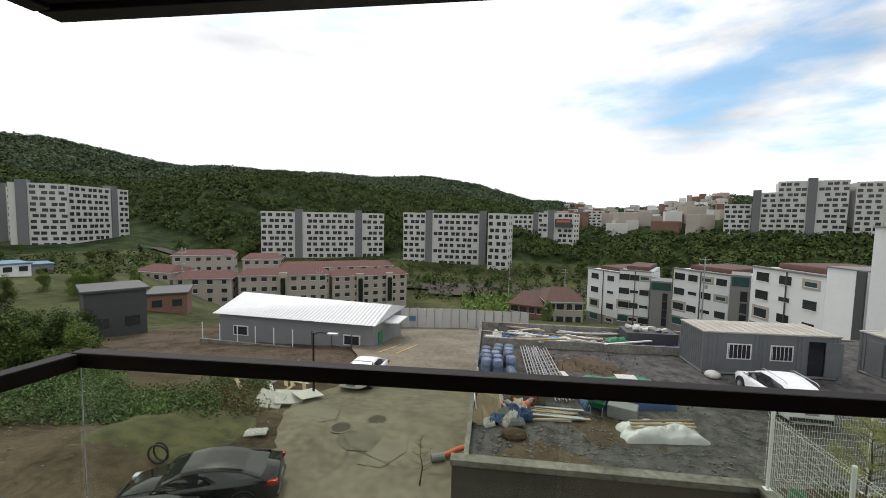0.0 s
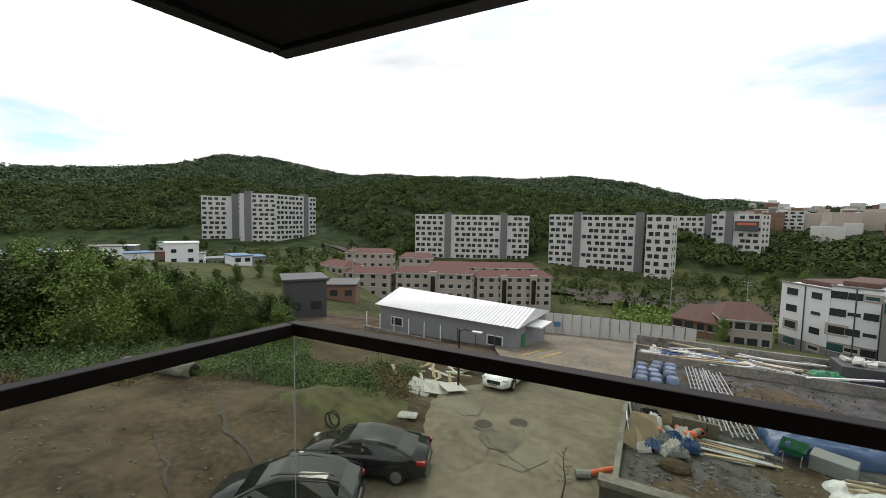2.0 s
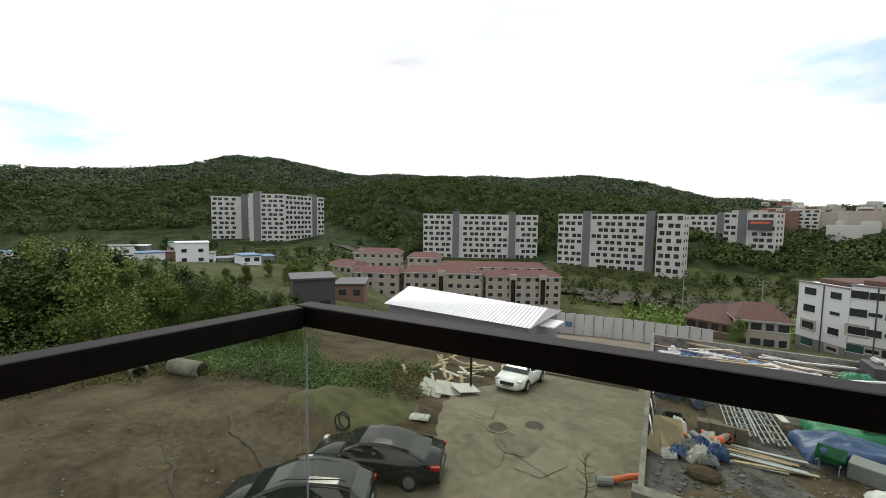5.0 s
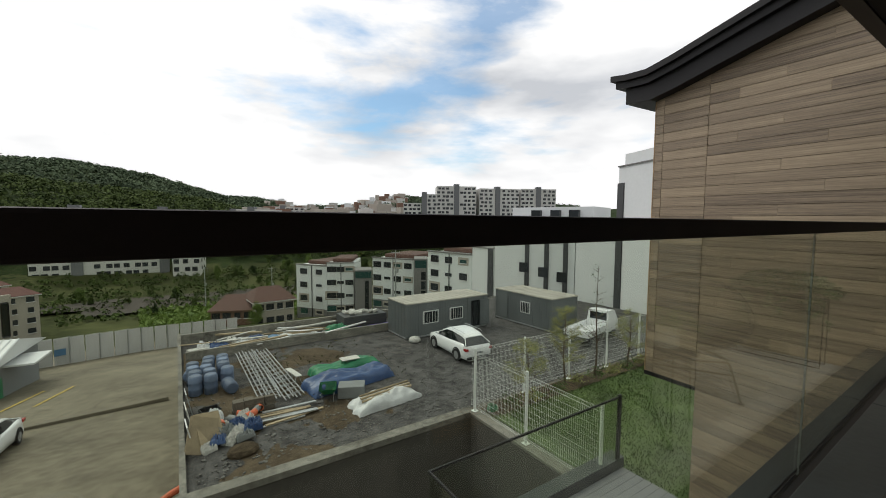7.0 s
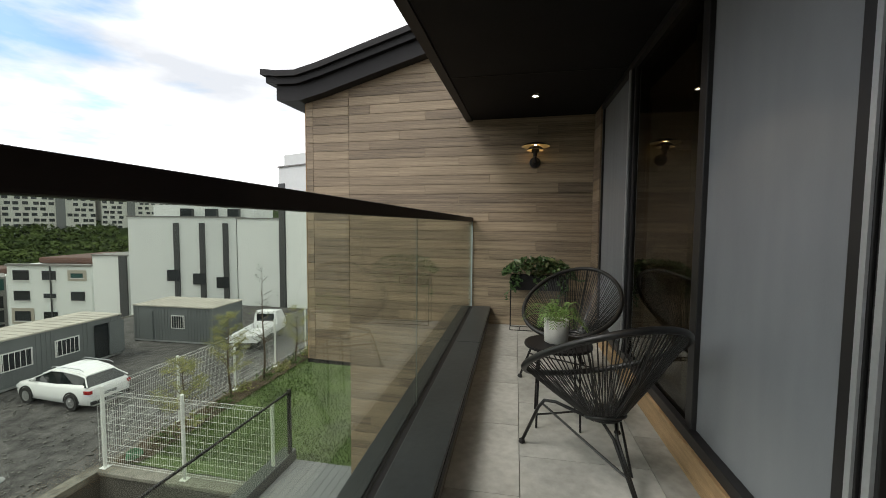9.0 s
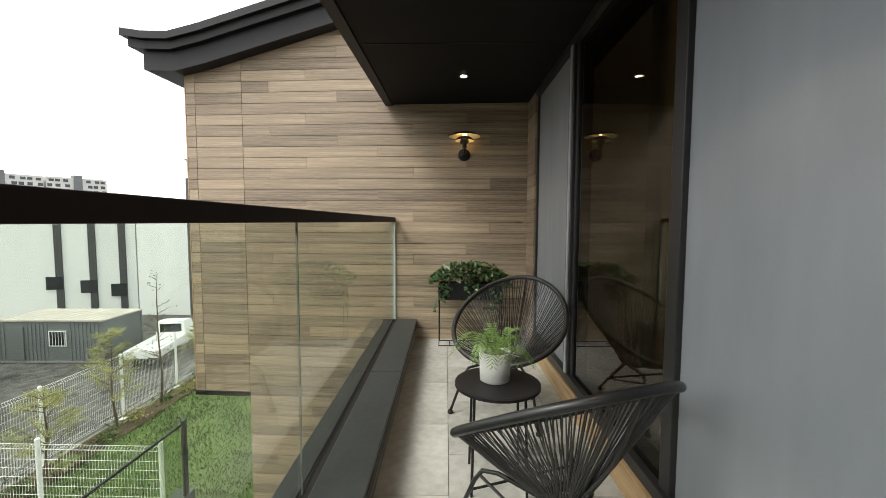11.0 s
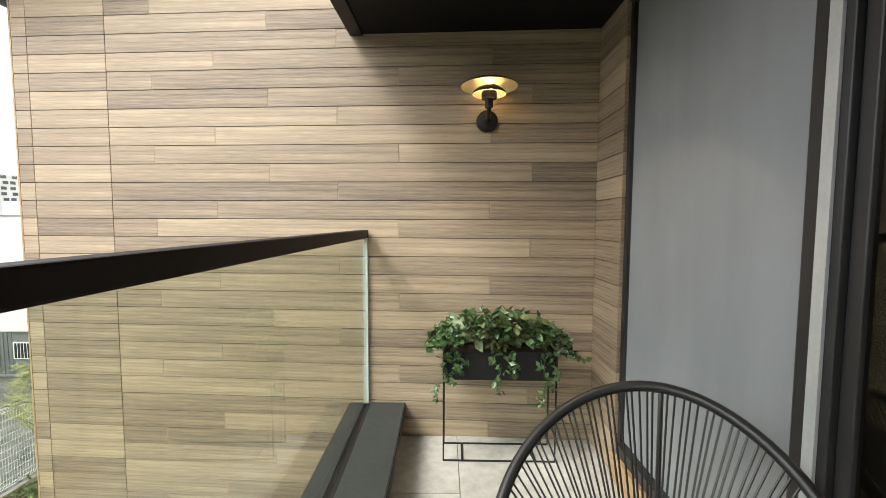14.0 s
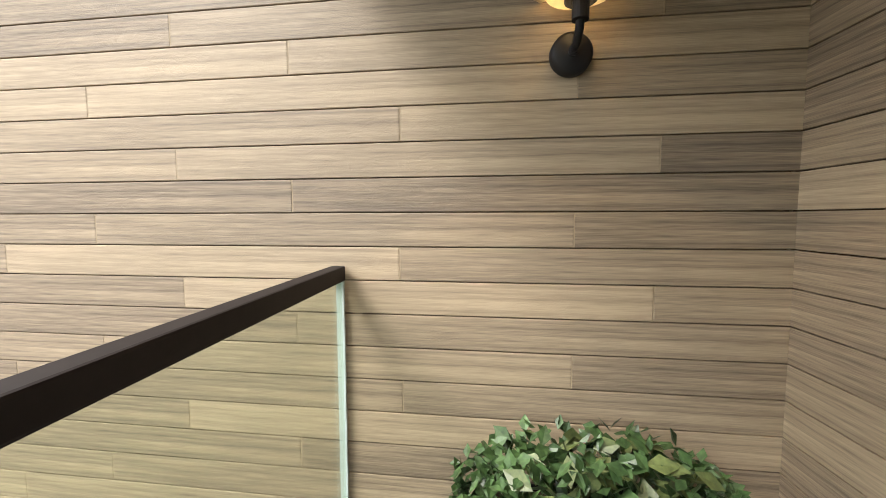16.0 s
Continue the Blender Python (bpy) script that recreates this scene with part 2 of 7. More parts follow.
M_REDROOF = mat("red_brown_roof_tile", (0.09, 0.028, 0.022), 0.8, 0, 0.2, 1.5)
M_BROWNROOF = mat("brown_roof_tile", (0.085, 0.04, 0.03), 0.8, 0, 0.2, 1.5)
M_SHEDROOF = mat("white_ribbed_roof", (0.62, 0.63, 0.64), 0.5, 0, 0.05, 1)
M_SHEDWALL = mat("grey_sandwich_panel", (0.19, 0.20, 0.21), 0.6, 0, 0.06, 1)
M_HOARD = mat("white_steel_hoarding", (0.45, 0.45, 0.44), 0.6, 0, 0.08, 0.6, rand=0.15)
M_BARK = mat("tree_bark", (0.09, 0.065, 0.045), 0.95, 0, 0.3, 6, 0.8, 20)
M_TREE = mat("summer_tree_leaves", (0.018, 0.040, 0.009), 0.6, 0, 0.35, 0.5, col2=(0.095, 0.135, 0.032), rand=0.40, spec=0.15)
M_PINE = mat("young_pine_needles", (0.10, 0.15, 0.035), 0.6, 0, 0.35, 4, col2=(0.26, 0.24, 0.08))
M_SHRUB = mat("bright_weeds", (0.022, 0.048, 0.009), 0.7, 0, 0.4, 0.5, col2=(0.088, 0.14, 0.034))
M_DRYBRUSH = mat("dry_brown_brush", (0.07, 0.05, 0.026), 0.8, 0, 0.35, 0.6, col2=(0.15, 0.115, 0.055), spec=0.1)
M_CANOPY = mat("hill_canopy_leaves", (0.015, 0.031, 0.009), 0.8, 0, 0.35, 0.12, col2=(0.068, 0.092, 0.028), spec=0.08)
# paler and bluer than the near canopy: distance haze mixed into the leaf colour
M_HAZECANOPY = mat("haze_tinted_far_canopy", (0.036, 0.056, 0.034), 0.85, 0, 0.3, 0.03, col2=(0.088, 0.116, 0.066), spec=0.05)
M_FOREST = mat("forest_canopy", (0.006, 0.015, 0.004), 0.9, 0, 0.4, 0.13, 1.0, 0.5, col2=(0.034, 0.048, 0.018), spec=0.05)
M_GROUND = mat("valley_ground", (0.024, 0.034, 0.012), 0.95, 0, 0.35, 0.06, 0.8, 0.6, col2=(0.07, 0.075, 0.03), spec=0.1)
M_CROP = mat("green_vegetable_field", (0.06, 0.12, 0.025), 0.9, 0, 0.4, 0.25, 0.8, 1.0, (1, 4, 1), col2=(0.12, 0.17, 0.045))
M_RAILBED = mat("railway_ballast", (0.055, 0.045, 0.038), 0.95, 0, 0.25, 0.4)
M_BLUEROOF = mat("blue_metal_roof", (0.07, 0.16, 0.28), 0.5, 0, 0.1, 1)
M_YELLOW = mat("yellow_road_paint", (0.5, 0.36, 0.06), 0.8, 0, 0.2)

# ---- building helpers ----
def box(bm, x0, x1, y0, y1, z0, z1, bevel=0.0):
    r = bmesh.ops.create_cube(bm, size=1, matrix=Matrix.LocRotScale(((x0 + x1) / 2, (y0 + y1) / 2, (z0 + z1) / 2), None, (x1 - x0, y1 - y0, z1 - z0)))
    if bevel:
        edges = list({e for v in r["verts"] for e in v.link_edges})
        bmesh.ops.bevel(bm, geom=edges, offset=bevel, segments=2, affect="EDGES", profile=0.6)
    return bm


def rod(bm, a, b, r, n=8, r2=None):
    a, b = Vector(a), Vector(b)
    d = b - a
    m = Matrix.Translation((a + b) / 2) @ d.to_track_quat("Z", "Y").to_matrix().to_4x4()
    bmesh.ops.create_cone(bm, cap_ends=True, segments=n, radius1=r, radius2=r if r2 is None else r2, depth=d.length, matrix=m)
    return bm


def pipe(bm, pts, r, n=8, closed=False):
    """A round tube swept along points."""
    pts = [Vector(p) for p in pts]
    k = len(pts)
    rings = []
    up = None
    for i, p in enumerate(pts):
        q0 = pts[(i - 1) % k] if closed or i else pts[0]
        q1 = pts[(i + 1) % k] if closed or i < k - 1 else pts[-1]
        d = (q1 - q0).normalized()
        if up is None:
            up = Vector((0, 0, 1)) if abs(d.z) < 0.9 else Vector((1, 0, 0))
        s = d.cross(up).normalized()
        up = s.cross(d).normalized()
        rings.append([bm.verts.new(p + r * (math.cos(a) * s + math.sin(a) * up)) for a in (2 * math.pi * j / n for j in range(n))])
    for i in range(k if closed else k - 1):
        u, v = rings[i], rings[(i + 1) % k]
        for j in range(n):
            bm.faces.new((u[j], u[(j + 1) % n], v[(j + 1) % n], v[j]))
    if not closed:
        bm.faces.new(rings[0][::-1])
        bm.faces.new(rings[-1])
    return bm


def lathe(bm, prof, n=24, cap=True):
    """Turn a profile of (radius, height) about z."""
    rings = [[bm.verts.new((r * math.cos(2 * math.pi * j / n), r * math.sin(2 * math.pi * j / n), z)) for j in range(n)] for r, z in prof]
    for u, v in zip(rings, rings[1:]):
        for j in range(n):
            bm.faces.new((u[j], u[(j + 1) % n], v[(j + 1) % n], v[j]))
    if cap:
        bm.faces.new(rings[0][::-1])
        bm.faces.new(rings[-1])
    return bm


def mesh_of(bm, material, smooth=False, name="mesh"):
    me = bpy.data.meshes.new(name)
    bmesh.ops.recalc_face_normals(bm, faces=bm.faces)
    bm.to_mesh(me)
    bm.free()
    me.materials.append(material)
    if smooth:
        for p in me.polygons:
            p.use_smooth = True
    return me


def part(name, bm, material, parent, label="", smooth=False):
    ob = new(name, mesh_of(bm, material, smooth, name))
    ob.parent = parent
    if label:
        tagged(ob, label)
    return ob


def piece(name, me, parent, m):
    ob = new(name, me)
    ob.parent = parent
    ob.matrix_basis = m
    return ob


def thing(name, label, category, m=None, group="", kind=""):
    ob = new(name)
    if m is not None:
        ob.matrix_basis = m
    return tagged(ob, label, category, group, kind)


def solid(name, bm, material, label, category, kind="", group="", m=None, smooth=False):
    ob = new(name, mesh_of(bm, material, smooth, name))
    if m is not None:
        ob.matrix_basis = m
    return tagged(ob, label, category, group, kind)


def quads(name, verts, material):
    """A mesh of loose four-cornered leaves."""
    me = bpy.data.meshes.new(name)
    n = len(verts) // 4
    me.from_pydata([tuple(v) for v in verts], [], [(4 * i, 4 * i + 1, 4 * i + 2, 4 * i + 3) for i in range(n)])
    me.materials.append(material)
    return me


def B():
    return bmesh.new()


def leaf(out, p, size, rng, flat=0.0):
    """One leaf with a pointed tip, turned at random."""
    n = Vector((rng.uniform(-1, 1), rng.uniform(-1, 1), rng.uniform(-0.2, 1) + flat)).normalized()
    a = n.orthogonal().normalized()
    a = Matrix.Rotation(rng.uniform(0, 6.28), 3, n) @ a
    b = n.cross(a)
    out += [p - a * size * 0.5, p + b * size * 0.32 + n * size * 0.06, p + a * size * 0.55, p - b * size * 0.32 + n * size * 0.06]


def polar(az, r, z=0.0):
    """A place at a bearing (degrees from ahead, to the right) and a distance from the balcony."""
    return Vector((-4.3 + r * math.sin(radians(az)), 0.5 + r * math.cos(radians(az)), z))


def at_level(az, el, r, eye=1.4):
    return eye + r * math.tan(radians(el))

# ---- the house: balcony, facade, siding ----
X_END = -5.32
CEIL = 2.265
# balcony slab with separate tiles
slab = solid("floor", box(B(), X_END, 0.0, -0.02, 1.40, -0.30, -0.012), M_GROUT, "beige stone tiled balcony floor", "floor", "structure")
house = solid("wall_below", box(B(), -6.4, -0.02, -0.14, 0.9, -7.95, -0.302), M_WOODBACK, "house wall under the balcony", "wall", "structure")

# parapet with a flat metal coping
parapet = solid("wall_parapet", box(B(), X_END, 0.016, 1.10, 1.385, -0.55, 0.165), M_PARAPET, "low parapet wall at the balcony edge", "wall", "structure")
coping = thing("coping", "dark grey sheet metal coping on the parapet", "coping", kind="structure")
for x0, x1 in ((-5.30, -3.402), (-3.398, -1.402), (-1.398, 0.016)):
    part("coping_sheet", box(B(), x0, x1, 1.081, 1.277, 0.168, 0.192, 0.004), M_COPING, coping)
    part("coping_sheet", box(B(), x0, x1, 1.319, 1.405, 0.168, 0.190, 0.004), M_COPING, coping)
    part("drip_edge", box(B(), x0, x1, 1.079, 1.085, 0.125, 0.167), M_BLACK, coping)
part("glass_channel", box(B(), -5.30, 0.016, 1.278, 1.318, 0.160, 0.184), M_BLACK, coping)
side_parapet = solid("wall_parapet_side", box(B(), -0.10, 0.10, -1.62, -0.02, -0.55, 0.165), M_CONCDARK, "low parapet wall at the balcony end", "wall", "structure", m=pose(-5.22, 1.40, 0, 0, 0, -8.3))
side_cope = solid("coping_side", box(B(), -0.12, 0.12, -1.62, -0.02, 0.166, 0.191, 0.004), M_COPING, "dark grey sheet metal coping", "coping", "structure", m=pose(-5.22, 1.40, 0, 0, 0, -8.3))

# glass balustrade with a dark handrail
bal = thing("balustrade", "frameless glass balustrade with a dark bronze handrail", "balustrade")
RAIL_X, SIDE_TURN, SEAM_X = -5.20, -9.4, -2.56
part("handrail", box(B(), RAIL_X, 0.020, 1.289, 1.335, 1.1505, 1.1965, 0.005), M_RAIL, bal)
side_frame = pose(RAIL_X, 1.335, 0, 0, 0, SIDE_TURN)
part("handrail", box(B(), 0.0, 0.046, -1.66, -0.047, 1.1505, 1.1965, 0.005), M_RAIL, bal).matrix_basis = side_frame
for x0, x1 in ((-5.170, SEAM_X - 0.0035), (SEAM_X + 0.0035, 0.012)):
    p = part("glass_pane", box(B(), x0, x1, 1.300, 1.312, 0.184, 1.150), M_GLASS, bal, "clear glass pane")
    p.visible_shadow = False
p = part("glass_pane", box(B(), 0.017, 0.029, -1.60, -0.040, 0.192, 1.150), M_GLASS, bal, "clear glass pane")
p.matrix_basis = side_frame
p.visible_shadow = False
part("seam", box(B(), SEAM_X - 0.0022, SEAM_X + 0.0022, 1.303, 1.309, 0.184, 1.150), M_GREYPLAST, bal, "thin dark sealant seam")
part("corner_seam", box(B(), -5.176, -5.173, 1.2965, 1.2995, 0.192, 1.150), M_GLASSEDGE, bal, "pale glass corner joint")
part("end_channel", box(B(), 0.0125, 0.0225, 1.294, 1.318, 0.19, 1.150), M_GLASSEDGE, bal, "pale sealant strip")

# black soffit with a raised border
soffit = thing("ceiling", "black panelled soffit over the balcony", "ceiling", kind="structure")
part("soffit_panel", box(B(), -5.42, 0.028, -0.30, 1.345, CEIL + 0.012, CEIL + 0.10), M_SOFFIT, soffit)
part("border", box(B(), -5.47, 0.028, -0.073, 0.0, CEIL, CEIL + 0.26, 0.004), M_BLACK, soffit).matrix_basis = pose(0, 1.384, 0, 0, 0, -0.6)
part("border", box(B(), 0.0, 0.075, -1.62, -0.076, CEIL, CEIL + 0.26, 0.004), M_BLACK, soffit).matrix_basis = pose(-5.47, 1.441, 0, 0, 0, -7.2)
for x in (-3.9, -2.6, -1.3):
    part("panel_joint", box(B(), x - 0.003, x + 0.003, -0.1, 1.311, CEIL + 0.009, CEIL + 0.0118), M_BLACK, soffit)
roof_slab = solid("roof_slab", box(B(), -5.34, -0.003, -4.2, 1.27, CEIL + 0.27, CEIL + 0.45), M_BLACK, "dark flat roof over the balcony", "roof", "structure")


def downlight(x, y, z, m_glow):
    d = thing("downlight", "small round recessed warm downlight", "light", pose(x, y, z), "recessed downlights")
    part("ring", lathe(B(), [(0.026, 0.004), (0.040, 0.0), (0.040, 0.010), (0.026, 0.010)], 24, False), M_BLACK, d, smooth=True)
    part("lens", lathe(B(), [(0.001, 0.006), (0.025, 0.006), (0.025, 0.010)], 20, False), m_glow, d)
    return d


downlight(-0.74, 0.65, CEIL, M_DOWN)
downlight(-3.05, 0.65, CEIL, M_DOWN)
for x in (-0.74, -3.05):
    lp = new("downlight_lamp", bpy.data.lights.new("downlight_lamp", "SPOT"))
    lp.data.energy, lp.data.color, lp.data.spot_size, lp.data.shadow_soft_size = 6, (1.0, 0.78, 0.52), radians(90), 0.03
    lp.matrix_world = look((x, 0.65, CEIL - 0.02), (x, 0.65, 0))

# siding on the projecting wing (faces the balcony end)
ROW = 0.1055


def eave(y):
    return 2.575 + (3.395 - y) * 0.27


wing = solid("wall_wing", box(B(), 0.0205, 0.30, -0.52, 3.365, -0.60, 2.5), M_WOODBACK, "side wall of the projecting wing", "wall", "structure")
wing_lower = solid("wall_wing_lower", box(B(), 0.0205, 0.30, -0.02, 2.813, -3.9, -0.602), M_WOODBACK, "lower side wall of the projecting wing", "wall", "structure")
gable = B()
for x in (0.0205, 0.30):
    for y, z in ((-0.5, 2.5), (3.365, 2.5), (3.365, eave(3.365) + 0.02), (-0.5, eave(-0.5) + 0.02)):
        gable.verts.new((x, y, z))
gable.verts.ensure_lookup_table()
g = gable.verts
for f in ((0, 1, 2, 3), (7, 6, 5, 4), (0, 4, 5, 1), (1, 5, 6, 2), (2, 6, 7, 3), (3, 7, 4, 0)):
    gable.faces.new([g[i] for i in f])
wing_gable = solid("wall_gable", gable, M_WOODBACK, "sloping top of the wing wall", "wall", "structure")
plank_cache = {}


def plank(w, h, d=0.02):
    key = (round(w, 3), round(h, 3), d)
    if key not in plank_cache:
        plank_cache[key] = mesh_of(box(B(), -w / 2, w / 2, 0, d, -h / 2, h / 2, 0.0025), M_WOOD, name="plank")
    return plank_cache[key]


JOINTS = [[2.175, 0.598], [2.545, 1.115], [1.860, 0.376], [1.460]]
filler_mesh = mesh_of(box(B(), 0.0008, 0.02, -0.0016, 0.0016, -ROW / 2 + 0.0022, ROW / 2 - 0.0022), M_FILLER, name="joint_filler")
siding = thing("siding", "wood-look plank siding in mixed brown tones on the wing wall", "siding", kind="structure")
PLANK_ROWS = range(-49, 27)
for k in PLANK_ROWS:
    z0 = 1.678 + k * ROW
    z1 = z0 + ROW
    zc = (z0 + z1) / 2
    jo = sorted(j + random.uniform(-0.004, 0.004) for j in JOINTS[(-k) % 4])
    low = zc < -0.60
    ends = [0.004] + jo + [2.82] + ([3.300, 3.395] if not low else [])
    for y0, y1 in zip(ends, ends[1:]):
        ym = y1 if eave(y1) > z0 else min(y1, 3.395 - (z0 - 2.575) / 0.27)
        if ym - y0 < 0.05:
            continue
        if ym == y1 and y1 in jo:
            piece("joint_filler", filler_mesh, siding, pose(0.0, y1, zc))
        piece("plank", plank(ym - y0 - 0.0036, ROW - 0.0036), siding, pose(0.0, (y0 + ym) / 2, zc, 0, 0, -90) @ Matrix.Diagonal((-1, 1, 1, 1)))
siding_foot = solid("siding_foot", box(B(), -0.004, 0.30, 2.82, 3.405, -0.655, -0.607), M_BLACK, "dark metal drip strip under the siding", "trim", "structure")
corner_trim = solid("corner_trim", box(B(), 0.0, 0.3, 3.396, 3.407, -0.606, 2.585), M_TRIMWOOD, "wood-look corner of the wing wall", "trim", "structure")

# the wing's roof: dark upturned eave with stepped fascia
wing_roof = thing("roof", "dark metal roof of the wing with an upturned eave and stepped fascia", "roof", kind="structure")


def strip(prof, x0, x1, m, name):
    bm = B()
    vs = [[bm.verts.new((x, y, z)) for y, z in prof] for x in (x0, x1)]
    n = len(prof)
    for i in range(n):
        bm.faces.new((vs[0][i], vs[0][(i + 1) % n], vs[1][(i + 1) % n], vs[1][i]))
    bm.faces.new(vs[0])
    bm.faces.new(vs[1][::-1])
    return part(name, bm, m, wing_roof)


def band(lo, hi, cut):
    ys = [3.76 - cut, 3.55, 3.30, 3.0, 2.4, 1.6, 0.6, -0.5]

    def line(y):
        s = 2.70 + (3.3 - y) * 0.27
        return s + max(0.0, (y - 3.2)) ** 1.4 * 0.42
    return [(y, line(y) + lo) for y in ys] + [(y, line(y) + hi) for y in ys[::-1]]


strip(band(-0.16, 0.02, 0.16), -0.14, 1.2, M_BLACK, "lower_fascia")
strip(band(0.022, 0.10, 0.05), -0.19, 1.2, M_BLACK, "middle_fascia")
strip(band(0.102, 0.17, 0.0), -0.23, 1.2, M_BLACK, "roof_edge")

# wood return beside the doors, joined boards of the same siding
ret = thing("siding_return", "wood-look plank siding beside the sliding doors", "siding", kind="structure")
for k in range(-16, 6):
    z0 = 1.678 + k * ROW
    if z0 > CEIL - 0.02 or z0 + ROW < 0.0:
        continue
    zt, zb = min(CEIL + 0.012, z0 + ROW), max(0.0, z0)
    piece("plank", plank(0.360, zt - zb - 0.0034), ret, pose(-0.185, 0.0, (zb + zt) / 2, 0, 0, 180))
return_wall = solid("wall_return", box(B(), -0.364, 0.0200, -0.14, -0.0205, 0, CEIL), M_WOODBACK, "wall beside the sliding doors", "wall", "structure")

# balcony tiles
tile_cache = {}


def tile(w, d):
    key = (round(w, 3), round(d, 3))
    if key not in tile_cache:
        tile_cache[key] = mesh_of(box(B(), -w / 2, w / 2, -d / 2, d / 2, -0.012, 0.0, 0.0015), M_TILE, name="tile")
    return tile_cache[key]


for r, (y0, y1) in enumerate(((-0.018, 0.18), (0.18, 0.78), (0.78, 1.124))):
    x1 = -0.004
    first = 0.5 + 0.3 * (r % 2)
    xs = [-0.004]
    x = -first
    while x > X_END:
        xs.append(x)
        x -= 0.6
    xs.append(X_END)
    for xa, xb in zip(xs[1:], xs):
        piece("tile", tile(xb - xa - 0.003, y1 - y0 - 0.003), slab, pose((xa + xb) / 2, (y0 + y1) / 2, 0))

# ---- facade with sliding doors ----
DOOR_W, DOOR_E = -3.475, -0.366
base_trim = solid("door_base_trim", box(B(), DOOR_W, DOOR_E, 0.0, 0.018, 0.001, 0.135, 0.003), M_TRIMWOOD, "oak coloured board under the door frame", "trim", "structure")
sill_wall = solid("door_sill_wall", box(B(), DOOR_W, DOOR_E, -0.14, -0.001, 0.001, 0.134), M_CONCDARK, "sill under the sliding doors", "wall", "structure")
frame_ob = thing("door_frame", "charcoal aluminium sliding door frame", "door frame", kind="structure")
part("bottom_track", box(B(), DOOR_W, -0.399, -0.13, 0.004, 0.136, 0.19, 0.003), M_FRAME, frame_ob)
part("top_track", box(B(), -4.95, -0.399, -0.13, 0.004, CEIL - 0.035, CEIL + 0.010, 0.003), M_FRAME, frame_ob)
part("jamb", box(B(), -0.398, -0.367, -0.13, -0.016, 0.136, CEIL + 0.010, 0.003), M_FRAME, frame_ob)
part("meeting_stile", box(B(), -1.425, -1.330, -0.06, 0.0, 0.191, CEIL - 0.036, 0.004), M_FRAME, frame_ob)
part("silver_strip", box(B(), -1.403, -1.374, 0.001, 0.009, 0.191, CEIL - 0.036), M_SILVER, frame_ob, "bright aluminium strip")
part("stile", box(B(), -1.462, -1.427, -0.10, -0.016, 0.191, CEIL - 0.036, 0.004), M_FRAME, frame_ob)
part("stile", box(B(), -2.575, -2.505, -0.12, -0.012, 0.191, CEIL - 0.036, 0.004), M_FRAME, frame_ob)
part("jamb", box(B(), DOOR_W, -3.405, -0.06, 0.004, 0.136, CEIL - 0.036, 0.003), M_FRAME, frame_ob)
part("silver_strip", box(B(), -3.470, -3.453, 0.0045, 0.012, 0.136, CEIL - 0.036), M_SILVER, frame_ob, "bright aluminium strip")
part("jamb", box(B(), -3.527, -3.477, -0.13, -0.002, 0.0, CEIL - 0.036, 0.003), M_FRAME, frame_ob)
part("silver_strip", box(B(), -3.517, -3.497, -0.0015, 0.008, 0.0, CEIL - 0.036), M_SILVER, frame_ob, "bright aluminium strip")
part("jamb", box(B(), -4.98, -4.90, -0.13, 0.006, 0.0, CEIL + 0.010, 0.004), M_FRAME, frame_ob)


def screen(x0, x1, label):
    s = thing("screen_door", label, "screen door", group="insect screens")
    bm = B()
    n = 60
    zb, zt = 0.192, CEIL - 0.037
    cols = []
    for i in range(n + 1):
        x = x0 + (x1 - x0) * i / n
        y = -0.034 + 0.0022 * noise.noise((x * 5, 0, 3)) + 0.0016 * noise.noise((x * 14, 2, 1))
        cols.append((bm.verts.new((x, y, zb)), bm.verts.new((x, y + 0.002 * noise.noise((x * 4, 7, 7)), zt))))
    for a, b in zip(cols, cols[1:]):
        bm.faces.new((a[0], b[0], b[1], a[1]))
    part("mesh_sheet", bm, M_SCREEN, s, smooth=True)
    part("edge_bar", box(B(), x0 - 0.001, x0 + 0.012, -0.05, -0.022, zb, zt), M_BLACK, s)
    return s


SCREENS = [screen(-1.329, -0.399, "closed grey insect screen door in a dark frame"),
           screen(-3.404, -2.576, "closed grey insect screen door, soft sky sheen in its colour")]
pane = solid("window_1", box(B(), -2.52, -1.456, -0.036, -0.028, 0.192, CEIL - 0.037), M_DOORGLASS, "tinted sliding door glass reflecting the balcony", "window", "structure")
PANES = [pane]
for x0, x1 in ((-1.426, -0.400), (-3.404, -2.576)):
    PANES.append(solid("window_2", box(B(), x0, x1, -0.118, -0.110, 0.192, CEIL - 0.037), M_DOORGLASS, "tinted sliding door glass behind the screen", "window", "structure"))
facade_wall = solid("wall_facade", box(B(), -6.4, -4.982, -0.14, 0.0, 0.0, CEIL), M_WOODBACK, "house wall beside the open door", "wall", "structure")
threshold = solid("threshold", box(B(), -4.899, -3.529, -0.139, -0.021, -0.012, 0.012, 0.003), M_FRAME, "dark metal door threshold", "threshold", "structure")

# the door plane stands a little proud of the wall line
FACE_Y = 0.025
for ob in [ret, frame_ob, base_trim] + SCREENS + PANES:
    ob.location.y = FACE_Y
bead = solid("corner_bead", box(B(), -0.0335, -0.0265, FACE_Y + 0.0005, FACE_Y + 0.0075, 0.0, CEIL + 0.010, 0.002), M_FILLER, "wood-coloured bead in the inner corner of the siding", "trim", "structure")

